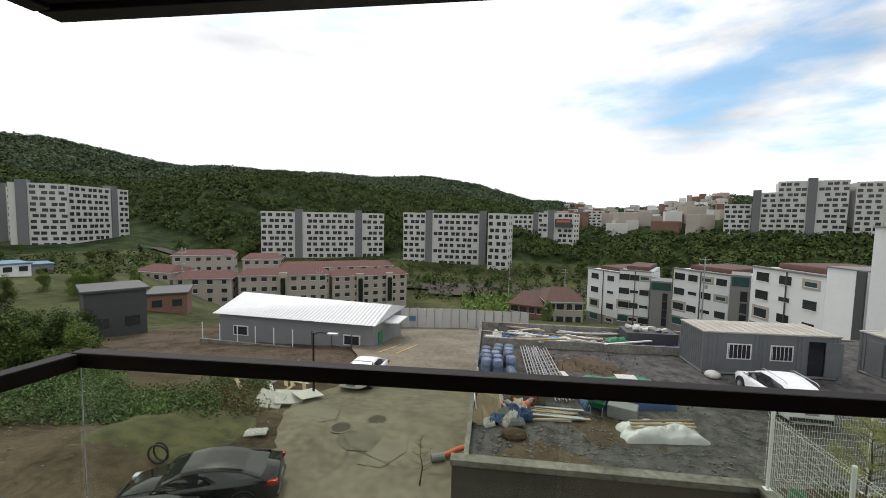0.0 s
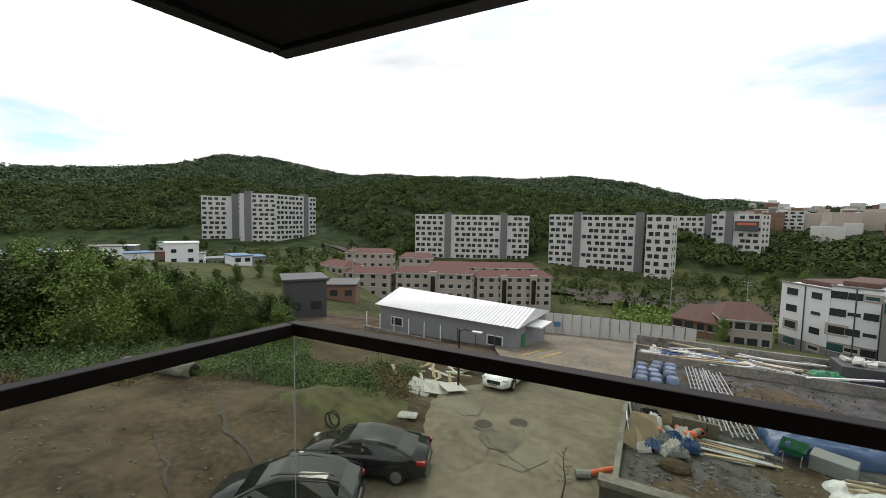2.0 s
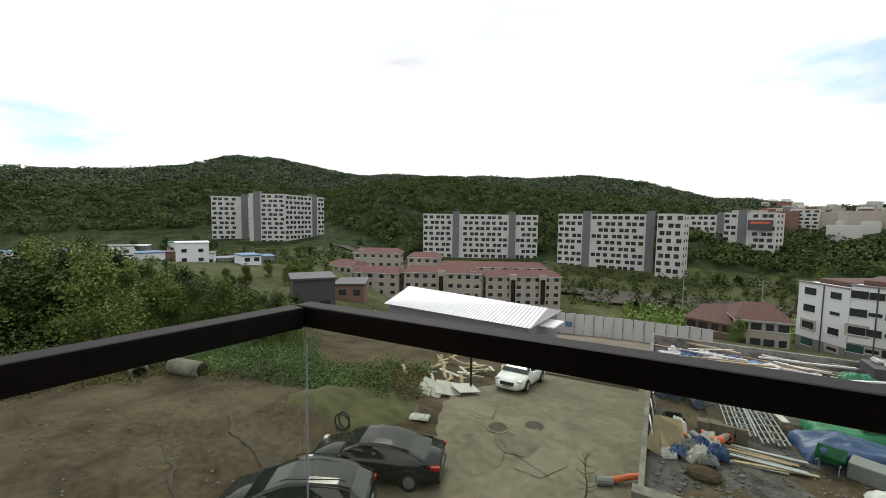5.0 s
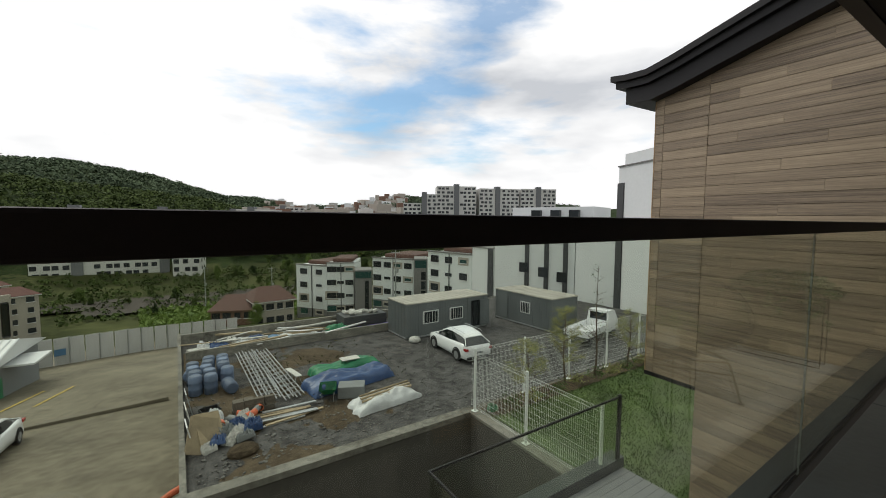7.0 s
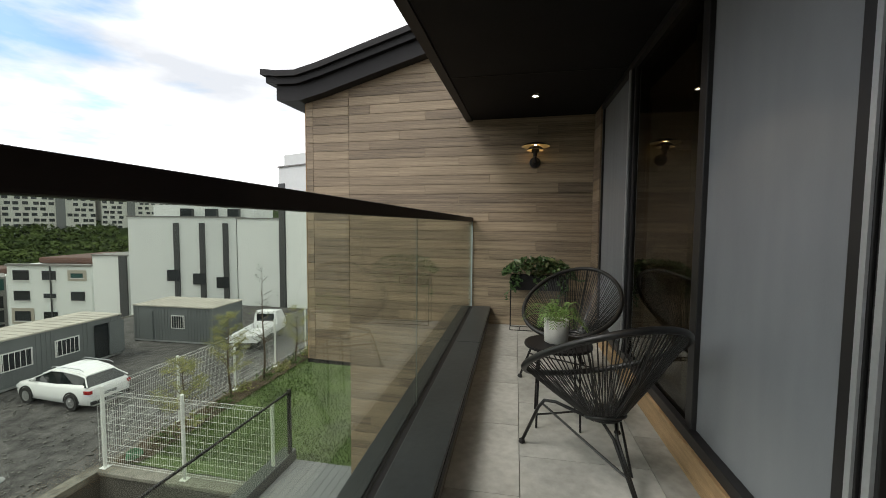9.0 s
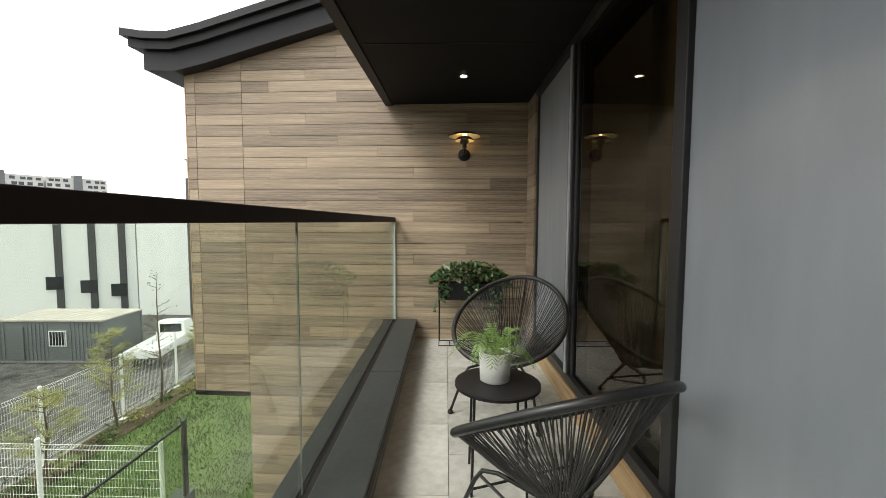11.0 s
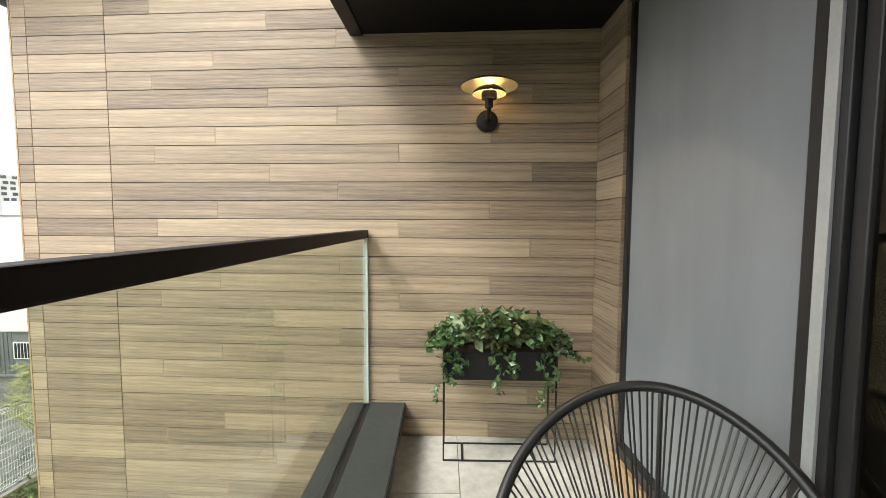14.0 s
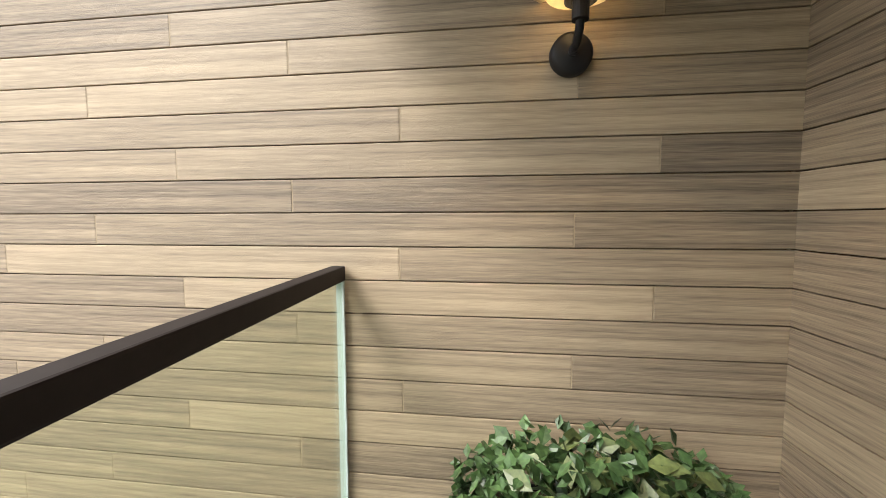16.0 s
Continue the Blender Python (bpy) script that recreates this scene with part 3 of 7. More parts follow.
# the doors, parapet and floor run 1.1 degrees off the wing's square, the wing wall 2.3 degrees the other way
HOUSE_TURN = Matrix.Translation((0, 1.289, 0)) @ pose(0, 0, 0, 0, 0, 1.1) @ Matrix.Translation((0, -1.289, 0))
WING_TURN = Matrix.Translation((0, 0.6, 0)) @ pose(0, 0, 0, 0, 0, -2.3) @ Matrix.Translation((0, -0.6, 0))
for ob in [slab, parapet, coping, bal, ret, return_wall, frame_ob, base_trim, sill_wall, facade_wall, threshold, bead] + SCREENS + PANES:
    ob.matrix_basis = HOUSE_TURN @ ob.matrix_basis
wing_roof.location = (0, 0.10, 0.03)
for ob in [wing, wing_lower, wing_gable, siding, siding_foot, corner_trim, wing_roof]:
    ob.matrix_basis = WING_TURN @ ob.matrix_basis

# room behind the doors
solid("floor_room", box(B(), -6.4, 0.0, -4.2, -0.142, -0.30, 0.0), M_INFLOOR, "wood floor of the room indoors", "floor", "structure")
solid("wall_room_back", box(B(), -6.4, 0.0, -4.35, -4.202, -0.3, 2.55), M_INWALL, "plain indoor wall", "wall", "structure")
solid("wall_room_west", box(B(), -6.55, -6.402, -4.35, 0.0, -0.3, 2.55), M_INWALL, "plain indoor wall", "wall", "structure")
solid("wall_room_east", box(B(), 0.002, 0.15, -4.35, -0.525, -0.3, 2.55), M_INWALL, "plain indoor wall", "wall", "structure")
solid("ceiling_room", box(B(), -6.4, 0.0, -4.2, -0.142, CEIL + 0.14, CEIL + 0.26), M_INWALL, "plain indoor ceiling", "ceiling", "structure")


def curtain(x0, x1, y):
    bm = B()
    n = 80
    a = [(x0 + (x1 - x0) * i / n, y + 0.035 * math.sin(i * 0.9) + 0.012 * math.sin(i * 2.3)) for i in range(n + 1)]
    lo = [bm.verts.new((x, yy, 0.02)) for x, yy in a]
    hi = [bm.verts.new((x, yy, CEIL)) for x, yy in a]
    for i in range(n):
        bm.faces.new((lo[i], lo[i + 1], hi[i + 1], hi[i]))
    return solid("curtain", bm, M_CURTAIN, "gathered beige curtain inside the sliding door", "curtain", smooth=True)


curtain(-2.00, -1.90, -0.26)
curtain(-2.22, -2.13, -0.26)
room_lamp = thing("ceiling_light", "lit warm strip light on the indoor ceiling", "light", pose(-2.3, -2.2, CEIL + 0.139))
part("housing", box(B(), -0.9, 0.9, -0.06, 0.06, -0.05, -0.001, 0.01), M_INWALL, room_lamp)
part("diffuser", box(B(), -0.88, 0.88, -0.05, 0.05, -0.058, -0.051), M_BULB, room_lamp)
rl = new("ceiling_light_lamp", bpy.data.lights.new("ceiling_light_lamp", "AREA"))
rl.data.shape, rl.data.size, rl.data.size_y, rl.data.energy, rl.data.color = "RECTANGLE", 1.7, 0.1, 4.5, (1.0, 0.82, 0.58)
rl.location = (-2.3, -2.2, CEIL + 0.07)

# ---- balcony furniture ----
def acapulco(m, label):
    """String chair: oval rim, small seat ring, cords strung between, rod legs. Faces -x in its own frame."""
    ch = thing("lounge_chair", label, "chair", m, "string chairs on the balcony")
    c, rear, half = Vector((0, 0, 0.564)), Vector((0.325, 0, 0.208)), 0.345

    def rim(a):
        egg = 1 - 0.10 * math.cos(a)
        return c + rear * math.cos(a) + Vector((0, half * egg * math.sin(a), 0))

    def ring(a):
        return Vector((0.02 + 0.065 * math.cos(a), 0.085 * math.sin(a), 0.285 + 0.02 * math.cos(a)))
    part("rim", pipe(B(), [rim(2 * math.pi * i / 72) for i in range(72)], 0.0155, 10, True), M_CORD, ch, "cord-wrapped steel rim", True)
    part("seat_ring", pipe(B(), [ring(2 * math.pi * i / 36) for i in range(36)], 0.011, 8, True), M_CORD, ch, "", True)
    for k, sc in enumerate((0.82, 0.64, 0.46, 0.28)):
        part("seat_weave", pipe(B(), [Vector((0.02 + (ring(2 * math.pi * i / 30).x - 0.02) * sc, ring(2 * math.pi * i / 30).y * sc, 0.283 + 0.006 * (k % 2))) for i in range(30)], 0.0095, 6, True), M_CORD, ch, "", True)
    bm = B()
    n = 104
    for i in range(n):
        a = 2 * math.pi * (i + 0.15 * math.sin(i * 2.1)) / n
        p, q = rim(a), ring(a + 0.04 * math.sin(i))
        mid = (p + q) / 2 + Vector((0, 0, -0.012)) + (Vector((q.x, q.y, 0)) - Vector((p.x, p.y, 0))).normalized() * 0.004
        pipe(bm, [p, mid, q], 0.0030, 5)
    tagged(part("cord_web", bm, M_CORD, ch, "black plastic cords"), kind="stuff")
    part("back_bar", pipe(B(), [rim(0.0), rim(0.0).lerp(ring(0.0), 0.5) + Vector((0.02, 0, -0.02)), ring(0.0)], 0.007, 8), M_CORD, ch)
    for sy in (-1, 1):
        part("leg", pipe(B(), [(-0.29, 0.27 * sy, 0.012), (-0.225, 0.212 * sy, 0.225), (-0.205, 0.190 * sy, 0.268), (-0.16, 0.150 * sy, 0.276), (0.02, 0.055 * sy, 0.268)], 0.0085, 8), M_CORD, ch, smooth=True)
        part("foot_cap", lathe(B(), [(0.012, 0.0), (0.017, 0.006), (0.015, 0.018), (0.009, 0.024)], 12), M_TYRE, ch).matrix_basis = pose(-0.29, 0.27 * sy, 0)
        part("leg", pipe(B(), [(0.05, 0.032 * sy, 0.272), (0.10, 0.008 * sy, 0.215), (0.255, 0.003 * sy, 0.030)], 0.0075, 8), M_CORD, ch, smooth=True)
        part("brace", pipe(B(), [(-0.215, 0.200 * sy, 0.25), (0.0, 0.105 * sy, 0.175), (0.20, 0.012 * sy, 0.105)], 0.006, 6), M_CORD, ch)
    part("foot_cap", lathe(B(), [(0.012, 0.0), (0.017, 0.006), (0.015, 0.018), (0.009, 0.024)], 12), M_TYRE, ch).matrix_basis = pose(0.262, 0, 0)
    part("stretcher", rod(B(), (-0.242, -0.226, 0.175), (-0.242, 0.226, 0.175), 0.0055, 6), M_CORD, ch)
    return ch


chair = acapulco(pose(-1.42, 0.365, 0, 0, 0, -27), "black string lounge chair facing along the balcony beside a side table")
tagged(copy_thing(chair, pose(-2.640, 0.362, 0, 0, 0, 201) @ Matrix.Diagonal((1, 1, 0.96, 1))), "black string lounge chair with its back to the open door")

TX, TY = -2.18, 0.525
table = thing("side_table", "round black metal side table with four thin legs", "table", pose(TX, TY, 0))
part("tabletop", lathe(B(), [(0.178, 0.434), (0.188, 0.438), (0.188, 0.450), (0.178, 0.452)], 48), M_BLACK, table, smooth=False)
for i in range(4):
    a = math.pi / 4 + i * math.pi / 2
    part("leg", rod(B(), (0.15 * math.cos(a), 0.15 * math.sin(a), 0.434), (0.165 * math.cos(a), 0.165 * math.sin(a), 0.0), 0.006, 8), M_BLACK, table)
part("stretcher", rod(B(), (0.112, 0.112, 0.16), (-0.112, 0.112, 0.16), 0.005, 6), M_BLACK, table)
part("stretcher", rod(B(), (0.112, -0.112, 0.16), (-0.112, -0.112, 0.16), 0.005, 6), M_BLACK, table)
pot = thing("potted_fern", "green fern in a white concrete pot on the side table", "plant", pose(TX + 0.02, TY + 0.01, 0.4525))
part("pot", lathe(B(), [(0.060, 0.0), (0.066, 0.004), (0.070, 0.13), (0.062, 0.132), (0.060, 0.118)], 28), M_POT, pot, smooth=True)
part("soil", lathe(B(), [(0.001, 0.119), (0.0595, 0.1192), (0.0595, 0.1205), (0.001, 0.121)], 20, False), M_SOIL, pot)
rng = random.Random(5)
for i in range(26):
    a = i * 2.399 + rng.uniform(-0.2, 0.2)
    ln = rng.uniform(0.09, 0.185)
    rise = rng.uniform(0.05, 0.13)
    d = Vector((math.cos(a), math.sin(a), 0))
    vs = []
    spine = []
    for j in range(21):
        s = j / 20
        spine.append(Vector((0, 0, 0.12)) + d * (0.02 + ln * s) + Vector((0, 0, rise * math.sin(s * 2.5) * 1.1 - 0.05 * s * s)))
    side = Vector((-d.y, d.x, 0))
    for j in range(1, 21):
        s = j / 20
        w = 0.028 * math.sin(math.pi * min(1, 0.15 + 0.85 * (1 - s))) + 0.004
        p = spine[j]
        t = (spine[j] - spine[j - 1]).normalized()
        for sg in (-1, 1):
            tip = p + side * sg * w + t * 0.010 - Vector((0, 0, 0.006))
            vs += [p - t * 0.002, (p + tip) / 2 - t * 0.0028, tip, (p + tip) / 2 + t * 0.0034]
    fr = new("frond", quads("frond", vs, M_FERN))
    fr.parent = pot

# planter on a rod stand against the wood wall
PY = 0.565
planter = thing("planter_stand", "black metal planter box on a thin rod stand", "planter", pose(-0.16, PY, 0))
for q in ((-0.085, 0.085, -0.285, 0.285, 0.435, 0.441), (-0.085, -0.081, -0.285, 0.285, 0.442, 0.585), (0.081, 0.085, -0.285, 0.285, 0.442, 0.585), (-0.0805, 0.0805, -0.285, -0.281, 0.442, 0.585), (-0.0805, 0.0805, 0.281, 0.285, 0.442, 0.585)):
    part("panel", box(B(), *q), M_BLACK, planter)
part("soil", box(B(), -0.08, 0.08, -0.28, 0.28, 0.50, 0.565), M_SOIL, planter)
for sx in (-1, 1):
    part("stand_frame", pipe(B(), [(sx * 0.082, -0.288, 0.575), (sx * 0.082, -0.288, 0.006), (sx * 0.082, 0.288, 0.006), (sx * 0.082, 0.288, 0.575)], 0.0055, 8), M_BLACK, planter)
for sy in (-0.19, 0.19):
    part("cross_bar", rod(B(), (-0.082, sy, 0.006), (0.082, sy, 0.006), 0.005, 8), M_BLACK, planter)
ivy = thing("ivy", "trailing ivy and dark green leaves spilling over the planter", "plant", pose(-0.16, PY, 0.566))
rng = random.Random(9)
vs = []
for i in range(760):
    y = rng.uniform(-0.33, 0.35)
    x = rng.uniform(-0.13, 0.10)
    top = 0.20 * (1 - (abs(y) / 0.40) ** 2.4) * rng.uniform(0.35, 1.1)
    leaf(vs, Vector((x * 1.1, y * 1.08, max(-0.02, top))), rng.uniform(0.035, 0.062), rng, 0.4)
o = new("leaves", quads("leaves", vs, M_LEAF))
o.parent = ivy
vs = []
for i in range(120):
    y = rng.gauss(-0.02, 0.12)
    leaf(vs, Vector((rng.uniform(-0.13, 0.06), y, rng.uniform(0.03, 0.20))), rng.uniform(0.06, 0.085), rng, 0.5)
o = new("broad_leaves", quads("broad_leaves", vs, M_LEAFOLIVE))
o.parent = ivy
for y0, drop, out in ((0.27, 0.26, -0.11), (0.25, 0.16, -0.12), (0.20, 0.10, -0.12), (0.02, 0.20, -0.12), (-0.06, 0.12, -0.12), (-0.22, 0.30, -0.12), (-0.27, 0.20, -0.1), (-0.30, 0.03, -0.1)):
    vs = []
    pts = []
    for j in range(9):
        s = j / 8
        p = Vector((out + 0.01 * math.sin(j), y0 + 0.02 * math.sin(j * 1.3) + (0.06 * s if y0 > 0.26 else (-0.10 * s if y0 < -0.29 else 0)), 0.02 - drop * s))
        pts.append(p)
        for _ in range(3):
            leaf(vs, p + Vector((rng.uniform(-0.02, 0.01), rng.uniform(-0.022, 0.022), rng.uniform(-0.012, 0.012))), rng.uniform(0.028, 0.045), rng)
    o = part("trailing_stem", pipe(B(), pts, 0.0018, 5), M_LEAF, ivy)
    q = new("stem_leaves", quads("stem_leaves", vs, M_LEAF))
    q.parent = o

# wall lamp: round base, bent arm, three tiered shades
SC = thing("wall_lamp", "black wall lamp with three tiered round shades, lit warm", "lamp", pose(0.0, 0.625, 1.792))
part("base_plate", lathe(B(), [(0.056, 0), (0.058, 0.004), (0.056, 0.030), (0.046, 0.038)], 32), M_BLACK, SC, smooth=True).matrix_basis = pose(-0.001, 0, 0, 0, -90, 0)
part("arm", pipe(B(), [(-0.03, 0, 0.0), (-0.085, 0, 0.005), (-0.112, 0, 0.03), (-0.118, 0, 0.06), (-0.118, 0, 0.09)], 0.011, 12), M_BLACK, SC, smooth=True)
part("socket", rod(B(), (-0.118, 0, 0.045), (-0.118, 0, 0.09), 0.021, 20), M_BLACK, SC, smooth=False)
part("knob", lathe(B(), [(0.012, 0), (0.014, 0.01), (0.008, 0.016)], 16), M_BLACK, SC).matrix_basis = pose(-0.038, 0, 0, 0, -90, 0)


def shade(name, prof, m, label):
    return part(name, lathe(B(), prof, 40, False), m, SC, label, True)


for nm, prof, m, lb in (("lower_shade", [(0.040, 0.165), (0.040, 0.195), (0.034, 0.203), (0.022, 0.206)], M_BLACK, "small black shade"),
                        ("middle_shade", [(0.088, 0.188), (0.086, 0.196), (0.062, 0.218), (0.034, 0.232)], M_BLACK, "black bowl shade"),
                        ("middle_shade_lining", [(0.087, 0.1865), (0.084, 0.194), (0.060, 0.216), (0.034, 0.229)], M_BRASS, "cream lining"),
                        ("top_shade", [(0.148, 0.226), (0.146, 0.230), (0.10, 0.252), (0.045, 0.268), (0.002, 0.271)], M_BLACK, "wide black top shade"),
                        ("top_shade_lining", [(0.147, 0.2255), (0.144, 0.228), (0.098, 0.249), (0.045, 0.264), (0.002, 0.267)], M_BRASS, "cream lining")):
    shade(nm, prof, m, lb).matrix_basis = pose(-0.118, 0, -0.075)
part("bulb", lathe(B(), [(0.002, 0.206), (0.018, 0.210), (0.021, 0.228), (0.014, 0.244), (0.002, 0.248)], 16, False), M_BULB, SC, "glowing warm bulb", True).matrix_basis = pose(-0.118, 0, -0.075)
wl = new("wall_lamp_light", bpy.data.lights.new("wall_lamp_light", "POINT"))
wl.data.energy, wl.data.color, wl.data.shadow_soft_size = 1.6, (1.0, 0.74, 0.42), 0.02
wl.location = (-0.118, 0.625, 1.792 + 0.153)

# ---- grounds next to the house ----
TOP = -3.80
# terrace one storey down, with boards
deck = thing("terrace_deck", "grey composite deck boards of the lower terrace", "deck", kind="structure")
board = mesh_of(box(B(), -1.35, 1.35, -0.068, 0.068, -0.03, 0.0, 0.003), M_DECK, name="board")
for i in range(26):
    piece("board", board, deck, pose(0.97, 1.38 + i * 0.141, -3.45))
solid("terrace_slab", box(B(), -3.2, 2.32, 0.92, 5.00, -3.80, -3.482), M_CONCDARK, "concrete terrace slab", "floor", "structure")
solid("terrace_kerb", box(B(), -2.3, 2.40, 5.005, 5.28, -3.80, -3.28, 0.01), M_COPING, "dark grey kerb at the terrace edge", "kerb", "structure")
tg = thing("terrace_balustrade", "glass balustrade with a thin black top rail on the lower terrace", "balustrade")
part("top_rail", box(B(), -1.95, 2.26, 5.015, 5.042, -2.09, -2.055, 0.003), M_BLACK, tg)
part("top_rail", box(B(), -1.977, -1.951, 1.45, 5.042, -2.09, -2.055, 0.003), M_BLACK, tg)
p = part("glass_pane", box(B(), -1.970, -1.958, 1.45, 5.010, -3.279, -2.091), M_GLASS, tg, "clear glass pane")
p.visible_shadow = False
part("end_post", box(B(), 2.18, 2.26, 5.008, 5.055, -3.279, -2.03, 0.004), M_BLACK, tg)
for x0, x1 in ((-1.95, -0.20), (-0.18, 1.40), (1.42, 2.17)):
    p = part("glass_pane", box(B(), x0, x1, 5.022, 5.034, -3.279, -2.091), M_GLASS, tg, "clear glass pane")
    p.visible_shadow = False
# boundary retaining wall with concrete coping, lawn behind the fence
solid("wall_boundary", box(B(), -4.74, 1.80, 8.90, 9.12, -8.0, -3.95), M_CONCDARK, "stained concrete retaining wall", "wall", "structure")
solid("wall_boundary_coping", box(B(), -4.78, 1.82, 8.87, 9.16, -3.948, -3.805, 0.01), M_CONC, "worn concrete top of the retaining wall", "coping", "structure")
solid("wall_terrace_side", box(B(), 1.68, 1.94, 5.31, 8.86, -8.0, -3.87), M_CONCDARK, "stained concrete wall below the fence", "wall", "structure")
solid("wall_terrace_side_coping", box(B(), 1.64, 1.98, 5.305, 8.865, -3.868, -3.802, 0.008), M_CONC, "concrete top under the fence", "coping", "structure")
solid("wall_boundary_east", box(B(), 1.825, 26.0, 8.94, 9.16, -8.0, -3.85), M_CONC, "concrete retaining wall under the long fence", "wall", "structure")
solid("court_floor", box(B(), -4.7, 1.67, 5.31, 8.89, -8.2, -7.9), M_DARKSTRIP, "dark paved sunken court", "floor", "structure")
lawn_bm = B()
bmesh.ops.create_grid(lawn_bm, x_segments=120, y_segments=50, size=0.5, matrix=Matrix.LocRotScale((13.9, 5.8, TOP), None, (23.8, 6.2, 1)))
for v in lawn_bm.verts:
    v.co.z += 0.03 * noise.noise(v.co * 1.3) + 0.015 * noise.noise(v.co * 7)
lawn = solid("lawn", lawn_bm, M_LAWN, "mown green lawn beside the wing", "lawn", "structure", smooth=True)
rng = random.Random(3)
gv = []
for i in range(22000):
    x = 2.4 + 8.5 * rng.random() ** 1.3
    y = rng.uniform(3.2, 8.6)
    p = Vector((x, y, TOP - 0.005))
    d = Vector((rng.uniform(-1, 1), rng.uniform(-1, 1), 0)).normalized() * 0.012
    h = rng.uniform(0.03, 0.06)
    tip = p + Vector((rng.uniform(-0.02, 0.02), rng.uniform(-0.02, 0.02), h))
    gv += [p - d, p + d, tip + d * 0.2, tip - d * 0.2]
blades = tagged(new("grass", quads("grass", gv, M_LAWN)), "short green grass blades on the lawn", "grass", kind="stuff")
bed = B()
bmesh.ops.create_grid(bed, x_segments=90, y_segments=6, size=0.5, matrix=Matrix.LocRotScale((9.7, 8.6, TOP + 0.03), None, (15.4, 0.62, 1)))
for v in bed.verts:
    v.co.z += 0.05 * noise.noise(v.co * 2.5) + 0.03 * noise.noise(v.co * 8)
solid("planting_bed", bed, M_DIRT, "strip of bare brown soil along the fence", "soil", "structure", smooth=True)


def fence_panel():
    """A 2 m panel of white welded wire with folded top and bottom, made once."""
    bm = B()
    w, h = 1.95, 1.50
    for i in range(40):
        x = 0.02 + (w - 0.04) * i / 39
        pipe(bm, [(x, 0.03, 0.0), (x, 0, 0.05), (x, 0, h - 0.08), (x, 0.045, h - 0.04), (x, 0, h)], 0.0026, 4)
    for z in (0.0, 0.05, 0.14, 0.28, 0.42, 0.56, 0.70, 0.84, 0.98, 1.12, 1.26, h - 0.08, h):
        rod(bm, (0, 0.004, z), (w, 0.004, z), 0.0032, 4)
    return mesh_of(bm, M_WHITEFENCE, name="wire_panel")


PANEL = fence_panel()
POST = mesh_of(lathe(B(), [(0.032, 0.0), (0.032, 1.62), (0.036, 1.622), (0.036, 1.66), (0.02, 1.675)], 12), M_WHITEFENCE, name="fence_post")
FOOT = mesh_of(box(B(), -0.07, 0.07, -0.07, 0.07, 0.0, 0.012), M_WHITEFENCE, name="fence_foot")
fence = thing("fence", "white welded wire fence on the concrete wall", "fence")
fence_long = thing("fence", "white welded wire fence along the lawn", "fence")
FX = 1.80
for y in (5.10, 7.00, 8.86):
    q = piece("post", POST, fence, pose(FX, y, -3.801))
    piece("base_plate", FOOT, q, pose(0, 0, 0))
for y in (5.12, 6.97):
    piece("wire_panel", PANEL, fence, pose(FX, y, -3.72, 0, 0, 90))
for i in range(1, 10):
    q = piece("post", POST, fence_long, pose(FX + 1.98 * i, 9.05, -3.849))
    piece("base_plate", FOOT, q, pose(0, 0, 0))
for i in range(9):
    piece("wire_panel", PANEL, fence_long, pose(FX + 0.03 + 1.98 * i, 9.05, -3.72))
solid("hose", pipe(B(), [(2.15 + 0.16 * math.cos(a) * (1 - a * 0.01), 8.55 + 0.12 * math.sin(a), TOP + 0.05 + 0.006 * a) for a in [i * 0.4 for i in range(60)]], 0.012, 6), M_GREENTARP, "coiled green garden hose", "hose")


def young_tree(m, label, h, leaves, mt, seed, pine=False):
    t = thing("young_tree", label, "tree", m)
    rng = random.Random(seed)
    pts = [Vector((0.04 * math.sin(i * 1.1 + seed), 0.04 * math.cos(i * 0.9 + seed) - 0.04, h * i / 8)) for i in range(9)]
    bm = B()
    for a, b, i in zip(pts, pts[1:], range(8)):
        rod(bm, a, b, 0.035 * (1 - i / 9), 7, 0.035 * (1 - (i + 1) / 9))
    tips = []
    for i in range(26):
        s = rng.uniform(0.28, 0.98)
        k = min(7, int(s * 8))
        p = pts[k].lerp(pts[k + 1], s * 8 - k)
        a = i * 2.4
        ln = (0.62 if pine else 0.40) * (1.1 - s) + 0.14
        q = p + Vector((math.cos(a) * ln, math.sin(a) * ln, ln * 0.55))
        rod(bm, p, q, 0.010, 5, 0.003)
        tips += [p.lerp(q, f) for f in (0.55, 0.8, 1.0)]
    part("trunk", bm, M_BARK, t)
    vs = []
    for c in tips:
        for j in range(leaves):
            off = Vector((rng.gauss(0, 1), rng.gauss(0, 1), rng.gauss(0, 1))) * 0.07
            if pine:
                d = Vector((rng.gauss(0, 1), rng.gauss(0, 1), rng.gauss(0.5, 1))).normalized()
                s = d.orthogonal().normalized() * 0.006
                b = c + off * 0.5
                vs += [b - s, b + s, b + d * 0.14 + s * 0.3, b + d * 0.14 - s * 0.3]
            else:
                leaf(vs, c + off, rng.uniform(0.03, 0.06), rng)
    cr = new("crown", quads("crown", vs, mt))
    cr.parent = t
    return t


